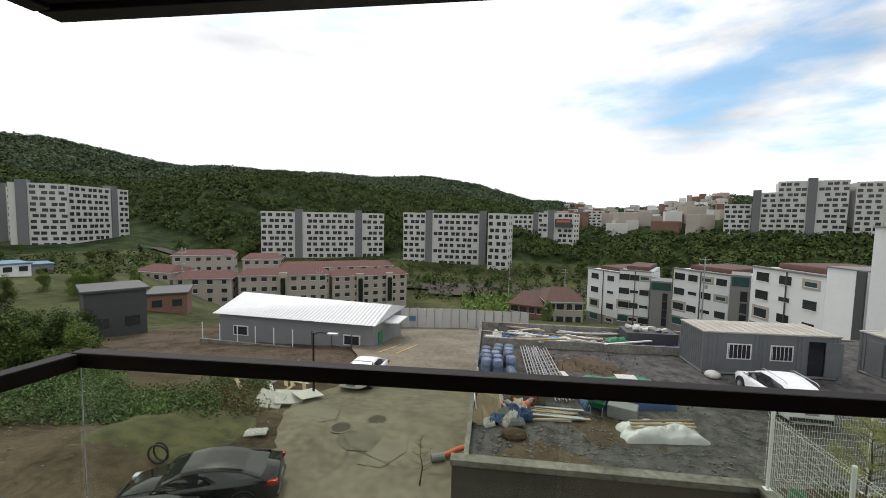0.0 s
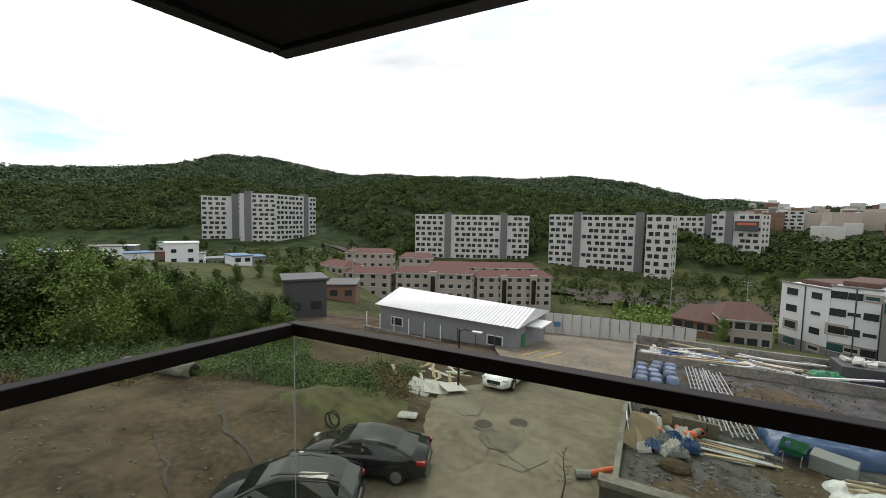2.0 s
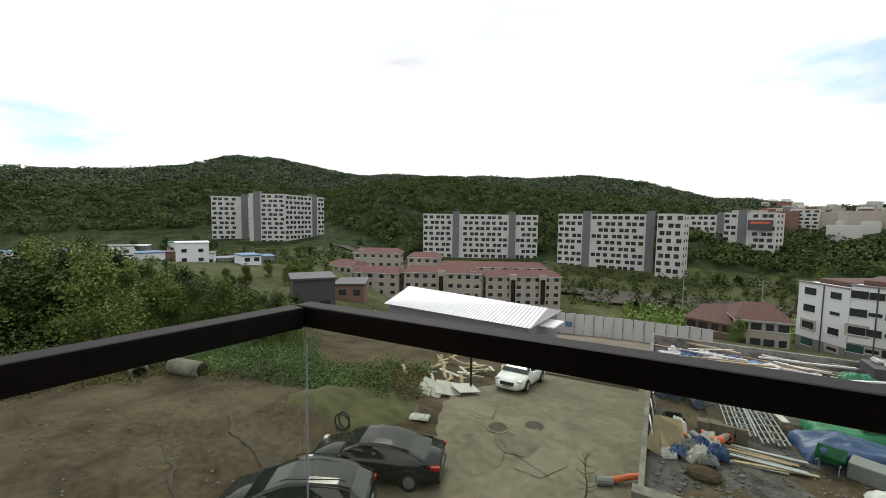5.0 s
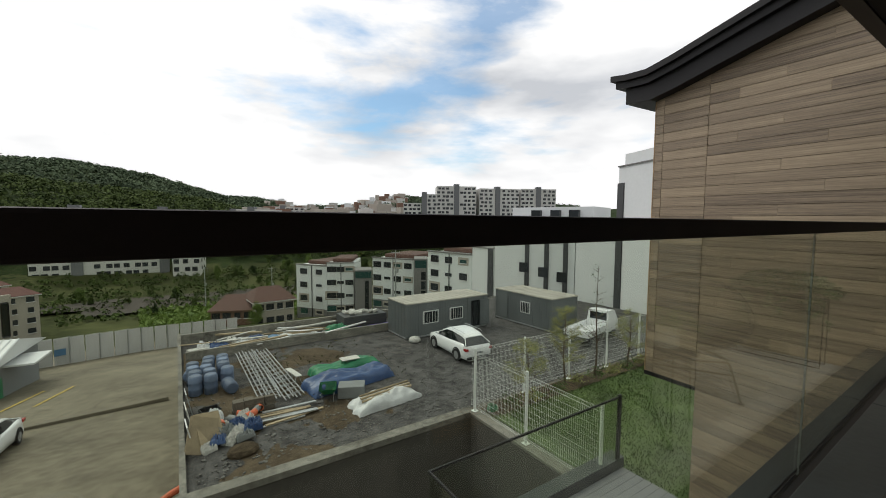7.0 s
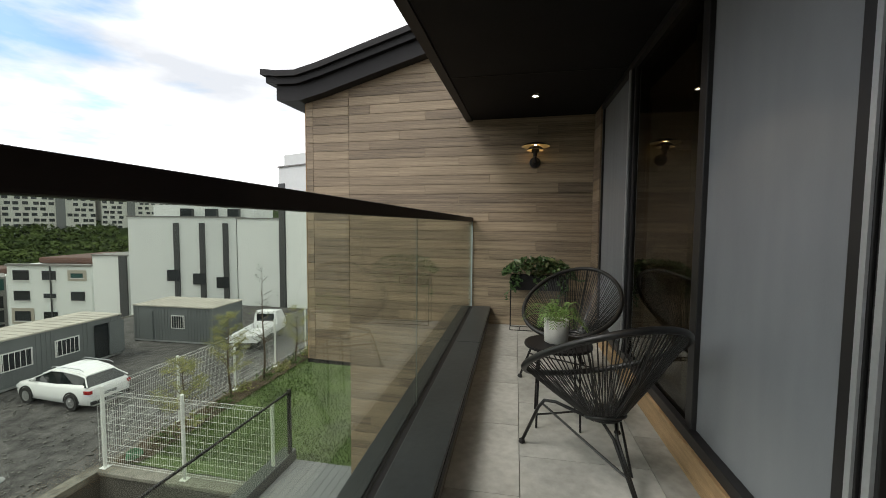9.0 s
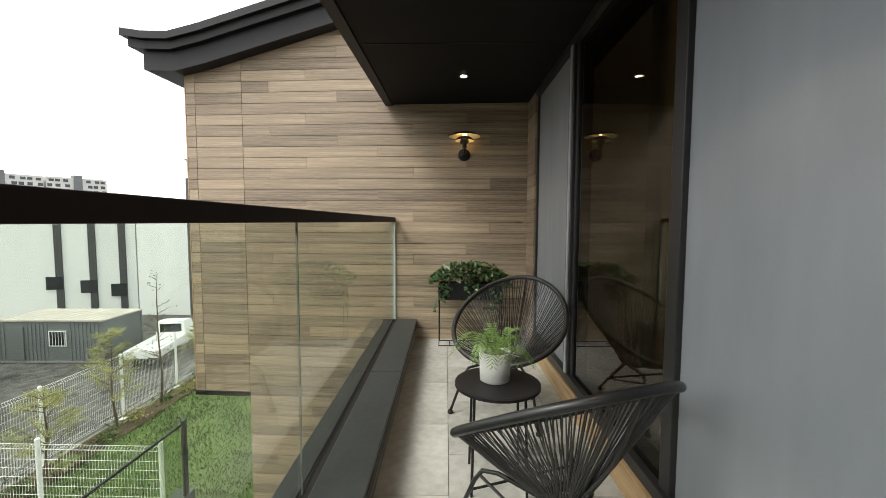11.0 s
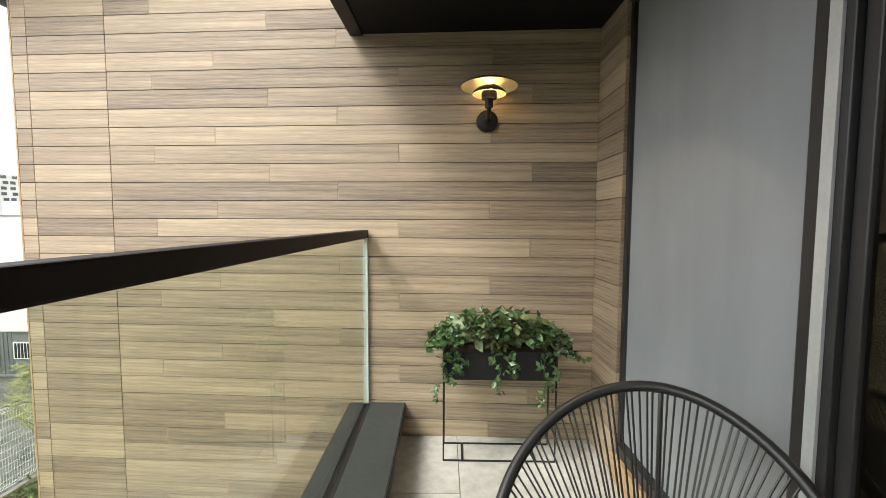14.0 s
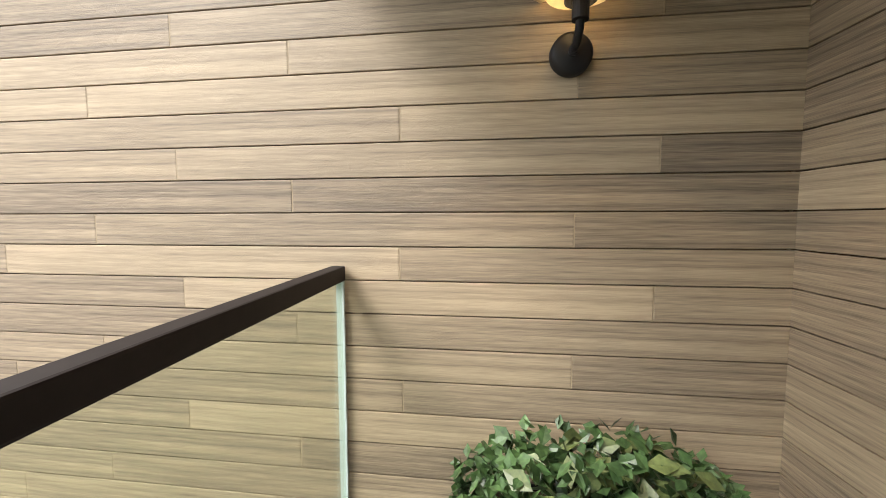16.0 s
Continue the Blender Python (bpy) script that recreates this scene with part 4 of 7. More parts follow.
young_tree(pose(3.2, 8.4, TOP), "young pine with pale yellow-green needles by the fence", 1.75, 16, M_PINE, 4, True)
young_tree(pose(5.05, 8.7, TOP), "young pine with yellow-green needles on the lawn edge", 2.35, 22, M_PINE, 2, True)
young_tree(pose(6.5, 8.65, TOP), "thin bare sapling with few leaves on the lawn edge", 3.6, 2, M_SHRUB, 7)
young_tree(pose(8.2, 8.55, TOP), "small young pine on the lawn edge", 1.9, 12, M_PINE, 11, True)
young_tree(pose(9.9, 8.55, TOP), "small young tree on the lawn edge", 2.0, 6, M_PINE, 13, True)
rng = random.Random(21)
for i in range(9):
    vs = []
    for j in range(150):
        leaf(vs, Vector((rng.gauss(0, 0.16), rng.gauss(0, 0.13), abs(rng.gauss(0.12, 0.10)))), rng.uniform(0.05, 0.09), rng)
    o = tagged(new("low_shrub", quads("low_shrub", vs, M_PINE if i % 2 else M_SHRUB)), "low green shrub planted along the fence", "shrub", "low shrubs along the fence")
    o.location = (2.8 + i * 0.9 + rng.uniform(-0.2, 0.2), 8.55 + rng.uniform(-0.1, 0.1), TOP + 0.02)
young_tree(pose(-6.25, 13.7, -7.9), "leafless spindly sapling beside the road", 1.9, 1, M_SHRUB, 17)

# ---- terrain: one sheet from the house to the horizon ----
def lerp_table(x, tab):
    for (x0, y0), (x1, y1) in zip(tab, tab[1:]):
        if x <= x1:
            return y0 + (y1 - y0) * max(0.0, (x - x0) / (x1 - x0))
    return tab[-1][1]


FALL = [(0, -7.9), (17, -7.9), (40, -11.0), (62, -14.2), (98, -22), (135, -29), (160, -29.5), (205, -26), (240, -23), (300, -16)]
NEAR_RIDGE = [(-95, 3.0), (-72, 2.6), (-66, 2.9), (-62, 3.7), (-57.5, 4.7), (-51, 3.7), (-43.5, 3.6), (-36, 5.0), (-28.4, 5.6), (-23.6, 4.9), (-17, 4.2), (-11, 3.5), (-4, 2.9), (1, 2.35), (4.5, 1.9), (8, 0.6), (14, -0.6), (20, 0.2), (26, 0.8), (60, 0.2), (110, 0.2)]
FAR_RIDGE = [(-95, 4.0), (-72, 4.5), (-66, 5.1), (-60.7, 5.95), (-56, 7.55), (-51, 7.6), (-46, 6.75), (-40, 5.5), (-34.6, 5.6), (-30, 5.35), (-22, 5.5), (-16.6, 5.2), (-9, 5.5), (-2.6, 4.6), (2, 3.4), (5, 2.5), (9, 2.4), (13, 1.7), (17, 1.5), (21, 1.8), (24.4, 2.8), (28.2, 3.1), (34, 2.4), (60, 1.5), (110, 1.5)]


def ground_z(x, y):
    """Height of the open land at a place."""
    dx, dy = x + 4.3, y - 0.5
    r = math.hypot(dx, dy)
    az = math.degrees(math.atan2(dx, dy))
    d = r * (0.55 + 0.45 * max(0.0, math.cos(radians(az))))
    z = lerp_table(d, FALL)
    if x < -13.5:
        k = min(1.0, (-13.5 - x) / 4) * max(0.0, 1 - max(0.0, y - 14) / 9)
        z += 1.0 * k * (0.8 + 0.5 * noise.noise((x * 0.2, y * 0.2, 0)))
        z += min(1.0, (-13.5 - x) / 3) * 0.14 * noise.noise((x * 0.9, y * 0.9, 4))
    left = min(1.0, max(0.0, (-35 - az) / 9))
    if r > 70:
        z += left * min(1.0, (r - 70) / 60) * 11
    r0 = 215 + 80 * left
    if r > r0:
        k = min(1.0, (r - r0) / 150)
        top = 1.4 + (r0 + 150) * math.tan(radians(lerp_table(az, NEAR_RIDGE) - 0.35))
        z1 = z + (top - z) * (k * k * (3 - 2 * k))
        k2 = min(1.0, max(0.0, (r - r0 - 215) / 520))
        top2 = 1.4 + 950 * math.tan(radians(lerp_table(az, FAR_RIDGE) - 0.12))
        z = z1 - 14 * max(0.0, min(1.0, (r - r0 - 150) / 60)) * (1 - k2) + (top2 - z1) * (k2 * k2 * (3 - 2 * k2))
    return z


def terrain(r0, r1, nr, na, a0, a1, rough, name, label, m, power=1.0):
    verts, faces = [], []
    for i in range(nr + 1):
        r = r0 + (r1 - r0) * (i / nr) ** power
        for j in range(na + 1):
            az = a0 + (a1 - a0) * j / na
            p = polar(az, r)
            z = ground_z(p.x, p.y)
            if rough:
                s = 1 / 8.5 if r < 420 else 1 / 14.0
                k = min(1.0, max(0.0, (r - 238 - 72 * min(1.0, max(0.0, (-35 - az) / 9))) / 25))
                c = noise.voronoi((p.x * s, p.y * s, 0.4 * noise.noise((p.x * s, p.y * s, 0))))[0][0]
                c = math.sqrt(max(0.0, 1 - (c / 0.8) ** 2)) + 0.5 * noise.noise((p.x * s * 0.4, p.y * s * 0.4, 5)) + 0.25 * noise.noise((p.x * s * 3, p.y * s * 3, 5))
                z += rough * k * (7.0 if r < 420 else 10.0) * (c - 0.35)
            verts.append((p.x, p.y, z))
    w = na + 1
    for i in range(nr):
        for j in range(na):
            q = i * w + j
            faces.append((q, q + 1, q + w + 1, q + w))
    me = bpy.data.meshes.new(name)
    me.from_pydata(verts, [], faces)
    me.materials.append(m)
    for p in me.polygons:
        p.use_smooth = True
    return tagged(new(name, me), label, "ground", kind="structure")


terrain(0.0, 62, 110, 200, -130, 130, 0, "ground", "bare earth and worn ground around the house", M_DIRT)
terrain(61.5, 236, 90, 240, -130, 130, 0, "ground_valley", "green valley floor with gardens", M_GROUND)
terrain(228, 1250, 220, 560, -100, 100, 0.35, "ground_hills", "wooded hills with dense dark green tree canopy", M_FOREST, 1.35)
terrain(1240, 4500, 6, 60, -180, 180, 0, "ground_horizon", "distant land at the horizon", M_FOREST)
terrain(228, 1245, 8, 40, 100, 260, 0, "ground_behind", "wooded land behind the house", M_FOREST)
terrain(0.5, 232, 12, 40, 130, 230, 0, "ground_rear", "ground behind the house", M_GROUND)

# ---- road, yard ----
def sheet(name, x0, x1, y0, y1, nx, ny, zf, m, label, kind="structure", cat="ground"):
    bm = B()
    g = [[bm.verts.new((x0 + (x1 - x0) * i / nx, y0 + (y1 - y0) * j / ny, 0)) for i in range(nx + 1)] for j in range(ny + 1)]
    for row in g:
        for v in row:
            v.co.z = zf(v.co.x, v.co.y)
    for j in range(ny):
        for i in range(nx):
            bm.faces.new((g[j][i], g[j][i + 1], g[j + 1][i + 1], g[j + 1][i]))
    return solid(name, bm, m, label, cat, kind, smooth=True)


def road_z(x, y):
    return lerp_table(y * 1.0 - 0.5, FALL) + 0.06


def edge_x(y):
    """Ragged edge of the road on the side of the bare ground."""
    return lerp_table(y, [(0, -17.5), (9, -16), (12, -13.4), (15, -12.6), (17.5, -13.6), (20, -14.2), (23, -13.0), (30, -14), (36, -17), (60, -26)]) + 0.25 * noise.noise((0, y * 1.3, 2))


road_bm = B()
rows_ = []
for j in range(140):
    y = -2 + j * 0.45
    xa, xb = edge_x(y), lerp_table(y, [(0, -4.9), (32, -4.3), (45, -2.5), (62, -1)])
    rows_.append([road_bm.verts.new((xa + (xb - xa) * i / 24, y, road_z(0, y) + 0.02 * noise.noise((i, y * 0.3, 0)))) for i in range(25)])
for a, b in zip(rows_, rows_[1:]):
    for i in range(24):
        road_bm.faces.new((a[i], a[i + 1], b[i + 1], b[i]))
solid("road", road_bm, M_ROAD, "worn cracked concrete road sloping down", "road", "structure", smooth=True)


def flat_patch(name, pts, m, label, lift=0.02, cat="patch"):
    bm = B()
    bm.faces.new([bm.verts.new((x, y, road_z(x, y) + lift)) for x, y in pts])
    return solid(name, bm, m, label, cat, "structure")


def crack(pts, w=0.05):
    bm = B()
    fine = []
    for (x0, y0), (x1, y1) in zip(pts, pts[1:]):
        for i in range(8):
            s = i / 8
            fine.append((x0 + (x1 - x0) * s + 0.12 * noise.noise((x0 + s * 4, y0, 3)), y0 + (y1 - y0) * s + 0.12 * noise.noise((x0, y0 + s * 4, 8))))
    L = []
    for i, (x, y) in enumerate(fine):
        k = w * (0.5 + abs(noise.noise((x * 2, y * 2, 1))))
        L.append((bm.verts.new((x - k, y - k * 0.4, road_z(x, y) + 0.034)), bm.verts.new((x + k, y + k * 0.4, road_z(x, y) + 0.034))))
    for a, b in zip(L, L[1:]):
        bm.faces.new((a[0], a[1], b[1], b[0]))
    return solid("crack", bm, M_CRACK, "dark crack in the concrete road", "crack", "structure")


flat_patch("road_patch", [(-9.9, 18.6), (-8.0, 18.5), (-7.4, 17.6), (-7.2, 15.6), (-7.9, 14.4), (-8.9, 14.5), (-8.6, 16.4), (-9.0, 17.8)], M_PATCH, "paler concrete repair around the manholes")
flat_patch("road_patch", [(-13.3, 20.3), (-10.9, 17.9), (-11.6, 17.3), (-13.8, 18.3)], M_PATCH, "paler strip of concrete at the road edge")
flat_patch("road_stain", [(-10.4, 16.9), (-8.4, 16.6), (-8.6, 15.4), (-9.6, 15.3), (-10.3, 15.9)], M_STAIN, "dark worn asphalt patch between the manholes", 0.026)
crack([(-12.6, 17.8), (-10.9, 17.5), (-9.6, 15.6), (-7.6, 14.6), (-5.0, 14.2)], 0.022)
crack([(-11.0, 17.6), (-11.4, 19.5), (-9.8, 22.5)], 0.016)
crack([(-10.2, 13.0), (-9.4, 14.4), (-9.6, 15.6)], 0.016)
crack([(-9.0, 25.5), (-5.2, 25.8)], 0.025)
crack([(-8.9, 29), (-8.6, 31.5), (-5.0, 31)], 0.025)


def manhole(x, y):
    mh = thing("manhole_cover", "round rusty grey manhole cover in the road", "manhole", pose(x, y, road_z(x, y) + 0.03), "manhole covers")
    part("ring", lathe(B(), [(0.50, 0.0), (0.50, 0.014), (0.42, 0.016), (0.42, 0.0)], 32, False), M_ROAD, mh)
    part("lid", lathe(B(), [(0.001, 0.012), (0.41, 0.012), (0.41, 0.0)], 32, False), M_CRACK, mh)


manhole(-10.48, 16.96)
manhole(-9.12, 18.0)
for a, b in (((-13.5, 33.2), (-12.5, 37.8)), ((-12.0, 33.2), (-11.0, 37.8))):
    flat_patch("road_marking", [a, (a[0] + 0.14, a[1]), (b[0] + 0.14, b[1]), b], M_YELLOW, "faded yellow parking line", 0.03, "marking")
solid("concrete_beam", box(B(), -3.6, 3.6, -0.12, 0.12, 0, 0.2, 0.03), M_PATCH, "pale concrete beam lying across the road", "beam", m=pose(-8.9, 28.2, road_z(0, 28.2), 3, 0, 4))

YZ = -7.0
yard = sheet("yard", -4.62, 30, 9.14, 33.5, 150, 110, lambda x, y: YZ + 0.05 * noise.noise((x * 0.5, y * 0.5, 0)) + 0.03 * noise.noise((x * 2, y * 2, 1)), M_GRAVEL, "grey gravel yard")
dirt = sheet("yard_earth", -4.5, 5.6, 10.5, 29.0, 70, 110, lambda x, y: YZ + 0.03 + 0.12 * (noise.noise((x * 0.35, y * 0.35, 9)) - 0.9 * max(0, (x - 3.0) / 3.0) - 0.2) + 0.02 * noise.noise((x * 3, y * 3, 1)), M_DIRT, "bare brown earth patches in the yard")
rng = random.Random(8)
bm = B()
for i in range(2600):
    x, y = rng.uniform(-4.4, 12), rng.uniform(11, 24) if i % 3 else rng.uniform(12, 17)
    s = rng.uniform(0.02, 0.06) * (1.6 if x < 0 and y < 17 and rng.random() < 0.25 else 1)
    bmesh.ops.create_icosphere(bm, subdivisions=1, radius=s, matrix=Matrix.Translation((x, y, YZ + 0.03)) @ Matrix.Diagonal((1, rng.uniform(0.6, 1), 0.6, 1)))
solid("gravel_stones", bm, M_STONE, "scattered crushed stones on the yard", "stones", "stuff")
solid("wall_yard_side", box(B(), -4.78, -4.60, 9.14, 33.4, -10.6, -6.72), M_CONC, "low concrete wall between yard and road", "wall", "structure")
solid("wall_yard_back", box(B(), -4.6, 12.0, 31.2, 31.4, -10.6, -6.3), M_CONC, "low concrete wall at the back of the yard", "wall", "structure")
solid("wall_yard_back_low", box(B(), -4.4, 9.0, 27.6, 27.75, -7.2, -6.45), M_CONC, "low concrete wall in the yard", "wall", "structure")
solid("wall_yard_far", box(B(), -4.6, 30.0, 33.42, 33.55, -12, -6.9), M_CONC, "retaining wall behind the yard", "wall", "structure")


def container(m, L, W, H, label, windows, door, vent):
    c = thing("site_container", label, "container office", m, "site office containers")
    bm = box(B(), 0.03, L - 0.03, 0.03, W - 0.03, 0.12, H - 0.05)
    part("shell", bm, M_CONTAINER, c)
    rib = mesh_of(box(B(), -0.05, 0.05, 0, 0.022, 0.14, H - 0.12, 0.008), M_CONTAINER, name="rib")
    n = int(L / 0.22)
    for i in range(n):
        x = 0.12 + (L - 0.24) * i / (n - 1)
        if any(a - 0.1 < x < b + 0.1 for a, b, *_ in windows + [door]):
            continue
        piece("rib", rib, c, pose(x, 0.008, 0))
    for i in range(int(W / 0.22)):
        piece("rib", rib, c, pose(0.008, 0.15 + i * 0.22, 0, 0, 0, -90))
    for x, y in ((0, 0), (L - 0.1, 0), (0, W - 0.1), (L - 0.1, W - 0.1)):
        part("corner_post", box(B(), x, x + 0.1, y, y + 0.1, 0.0, H - 0.04), M_CONTAINER, c)
    part("base_beam", box(B(), 0.0, L, 0.0, W, 0.05, 0.16), M_GALV, c)
    rb = box(B(), -0.04, L + 0.04, -0.04, W + 0.04, H - 0.06, H + 0.02)
    part("roof", rb, M_CONTROOF, c, "faded dusty metal roof")
    rr = mesh_of(box(B(), -0.04, 0.04, -0.02, W + 0.02, H + 0.021, H + 0.04), M_CONTROOF, name="roof_rib")
    for i in range(int(L / 0.5)):
        piece("roof_rib", rr, c, pose(0.25 + i * 0.5, 0, 0))
    for a, b, z0, z1 in windows:
        w = part("window", box(B(), a, b, -0.02, 0.02, z0, z1), M_WINFRAME, c)
        part("pane", box(B(), a + 0.06, b - 0.06, -0.026, -0.021, z0 + 0.06, z1 - 0.06), M_WIN, w)
        k = 6
        for i in range(k):
            x = a + 0.08 + (b - a - 0.16) * i / (k - 1)
            part("bar", rod(B(), (x, -0.05, z0 + 0.02), (x, -0.05, z1 - 0.02), 0.012, 6), M_WHITEFENCE, w)
    a, b, z0, z1, opened = door
    # when open, a near-black panel stands in for the shaded inside
    part("doorway_panel", box(B(), a, b, -0.012, 0.02, z0, z1), M_CARGLASS if opened else M_CONTAINER, c)
    if opened:
        part("door", box(B(), b, b + 0.9, -0.10, -0.05, z0, z1, 0.01), M_CONTAINER, c, "grey door standing open")
    else:
        part("door", box(B(), a + 0.02, b - 0.02, -0.035, -0.013, z0, z1, 0.006), M_CONTAINER, c)
    return c


container(pose(8.25, 24.6, YZ, 0, 0, 1), 7.2, 2.75, 2.5, "grey site office container with barred windows and open door", [(1.3, 2.6, 0.95, 1.85), (3.6, 4.8, 0.95, 1.85)], (5.6, 6.4, 0.2, 2.15, True), 0)
container(pose(17.9, 26.6, YZ, 0, 0, -88), 6.0, 3.0, 2.5, "grey site container with a small barred window", [(2.9, 3.9, 1.0, 1.9)], (0.6, 1.5, 0.2, 2.1, False), 0)
solid("sack", lathe(B(), [(0.30, 0), (0.42, 0.08), (0.36, 0.26), (0.2, 0.36), (0.05, 0.40)], 14), M_SACK, "white sack lying beside the container", "sack", m=pose(8.6, 24.1, YZ), smooth=True)

# ---- vehicles ----
def loft(secs, mirror=True):
    """Skin over cross-sections, each a list of (y, z) for the right half from bottom to top, at x."""
    bm = B()
    rings = []
    for x, half in secs:
        pts = [(y, z) for y, z in half] + [(-y, z) for y, z in half[::-1]]
        rings.append([bm.verts.new((x, y, z)) for y, z in pts])
    for a, b in zip(rings, rings[1:]):
        n = len(a)
        for i in range(n):
            bm.faces.new((a[i], a[(i + 1) % n], b[(i + 1) % n], b[i]))
    bm.faces.new(rings[0][::-1])
    bm.faces.new(rings[-1])
    return bm


def car(name, m, label, paint, kind, group=""):
    """A car along x, its nose at +x; kind: sedan, suv or truck."""
    c = thing(name, label, "car", m, group)
    if kind == "sedan":
        L, W, H, wr, wb = 4.9, 0.93, 1.46, 0.335, 2.85
        belt = [(-2.45, 0.70, 0.62), (-2.38, 0.98, 0.80), (-1.9, 1.04, 0.89), (-1.2, 1.02, 0.92), (0, 0.97, 0.93), (0.9, 0.95, 0.93), (1.6, 0.86, 0.90), (2.15, 0.74, 0.82), (2.42, 0.56, 0.62)]
        roof = [(-1.95, 1.04, 0.62), (-1.35, 1.28, 0.60), (-0.7, 1.43, 0.62), (-0.1, 1.46, 0.63), (0.45, 1.38, 0.62), (0.95, 1.14, 0.66), (1.2, 0.955, 0.72)]
    else:
        L, W, H, wr, wb = 4.7, 0.94, 1.68, 0.37, 2.7
        belt = [(-2.33, 0.80, 0.70), (-2.30, 1.06, 0.84), (-1.8, 1.12, 0.91), (-1.0, 1.10, 0.93), (0, 1.06, 0.94), (0.8, 1.04, 0.94), (1.5, 0.99, 0.91), (2.05, 0.86, 0.84), (2.33, 0.66, 0.66)]
        roof = [(-2.24, 1.09, 0.66), (-1.82, 1.46, 0.58), (-1.45, 1.58, 0.61), (-0.6, 1.66, 0.65), (0.05, 1.63, 0.65), (0.65, 1.40, 0.66), (1.32, 1.04, 0.74)]
    body = loft([(x, [(w * 0.80, 0.22), (w * 0.97, 0.30), (w, 0.52), (w * 0.985, z * 0.86), (w * 0.90, z)]) for x, z, w in belt])
    part("body", body, paint, c, smooth=True)
    part("glazing", loft([(x, [(min(0.86, w + 0.20), min(z - 0.01, 0.98 if kind == "sedan" else 1.06)), (w + 0.05, z - 0.10 if z > 1.15 else z - 0.005), (w - 0.03, z - 0.03 if z > 1.15 else z)]) for x, z, w in roof]), M_CARGLASS, c, "dark glass")
    top = [(x, z, w) for x, z, w in roof if z > 1.25]
    part("roof", loft([(x, [(w + 0.045, z - 0.085), (w + 0.0, z - 0.012), (w * 0.6, z + 0.012)]) for x, z, w in top]), paint, c)
    for sy in (-1, 1):
        a = [Vector((x, sy * (w + 0.052 if z > 1.2 else min(0.86, w + 0.19)), z - 0.085 if z > 1.2 else z - 0.0)) for x, z, w in roof]
        part("pillar_line", pipe(B(), a, 0.026, 6), paint, c)
        part("mirror", box(B(), 0.78, 0.90, sy * 0.93 - 0.07, sy * 0.93 + 0.07, belt[4][1] + 0.02, belt[4][1] + 0.14, 0.03), paint, c)
        part("tail_light", box(B(), -L / 2 + 0.0, -L / 2 + 0.32, sy * W * 0.86 - 0.09, sy * W * 0.86 + 0.075, 0.78, 0.93, 0.03), M_LAMPRED, c)
        part("headlight", box(B(), L / 2 - 0.46, L / 2 - 0.13, sy * W * 0.72 - 0.14, sy * W * 0.72 + 0.12, 0.60, 0.74, 0.04), M_LAMPCLEAR, c)
        for x in (-wb / 2, wb / 2):
            wh = part("wheel", lathe(B(), [(wr * 0.62, -0.105), (wr * 0.96, -0.10), (wr, -0.06), (wr, 0.06), (wr * 0.96, 0.10), (wr * 0.62, 0.105)], 28, False), M_TYRE, c)
            wh.matrix_basis = pose(x, sy * (W - 0.09), wr, 90, 0, 0)
            part("rim", lathe(B(), [(0.03, sy * -0.085), (wr * 0.60, sy * -0.075), (wr * 0.63, sy * -0.10)], 24, False), M_ALLOY, wh)
            sp = B()
            for k in range(10):
                a = k * math.pi / 5
                rod(sp, (0.02 * math.cos(a), 0.02 * math.sin(a), sy * -0.10), (wr * 0.6 * math.cos(a), wr * 0.6 * math.sin(a), sy * -0.10), 0.016, 5)
            part("spokes", sp, M_ALLOY, wh)
            arch = pipe(B(), [(x + (wr + 0.05) * math.cos(a), sy * (W - 0.018), wr + (wr + 0.05) * math.sin(a)) for a in [math.pi * i / 14 for i in range(15)]], 0.035, 6)
            part("wheel_arch", arch, M_TYRE, c)
    part("grille", box(B(), L / 2 - 0.10, L / 2 - 0.015, -0.42, 0.42, 0.42, 0.62, 0.03), M_TYRE, c)
    part("front_plate", box(B(), L / 2 - 0.02, L / 2 + 0.005, -0.26, 0.26, 0.34, 0.45), M_GREYPLAST, c, "blank number plate")
    part("rear_plate", box(B(), -L / 2 - 0.012, -L / 2 + 0.02, -0.26, 0.26, 0.60, 0.71), M_GREYPLAST, c, "blank number plate")
    part("rear_bumper", box(B(), -L / 2 - 0.03, -L / 2 + 0.12, -W * 0.86, W * 0.86, 0.30, 0.46, 0.04), M_TYRE if kind == "suv" else paint, c)
    if kind == "suv":
        for sy in (-1, 1):
            part("roof_rail", pipe(B(), [(-1.7, sy * 0.62, 1.66), (-1.5, sy * 0.63, 1.73), (0.0, sy * 0.63, 1.73), (0.2, sy * 0.62, 1.65)], 0.018, 6), M_TYRE if paint == M_GREYCAR else M_ALLOY, c)
    return c


car("sedan", pose(-13.24, 11.86, -7.84, 0, 0, 200), "black four-door sedan parked on the concrete", M_BLACKCAR, "sedan")
car("suv", pose(-13.9, 8.72, -7.84, 0, 0, 209), "dark grey sport utility car parked beside the sedan", M_GREYCAR, "suv")
car("sedan", pose(-11.75, 24.3, road_z(0, 24.3), 0, -7.7, 268), "white four-door sedan parked on the sloping road", M_WHITECAR, "sedan")
car("suv", pose(9.83, 20.85, YZ, 0, 0, 86.5), "white sport utility car parked in front of the site office", M_WHITECAR, "suv")

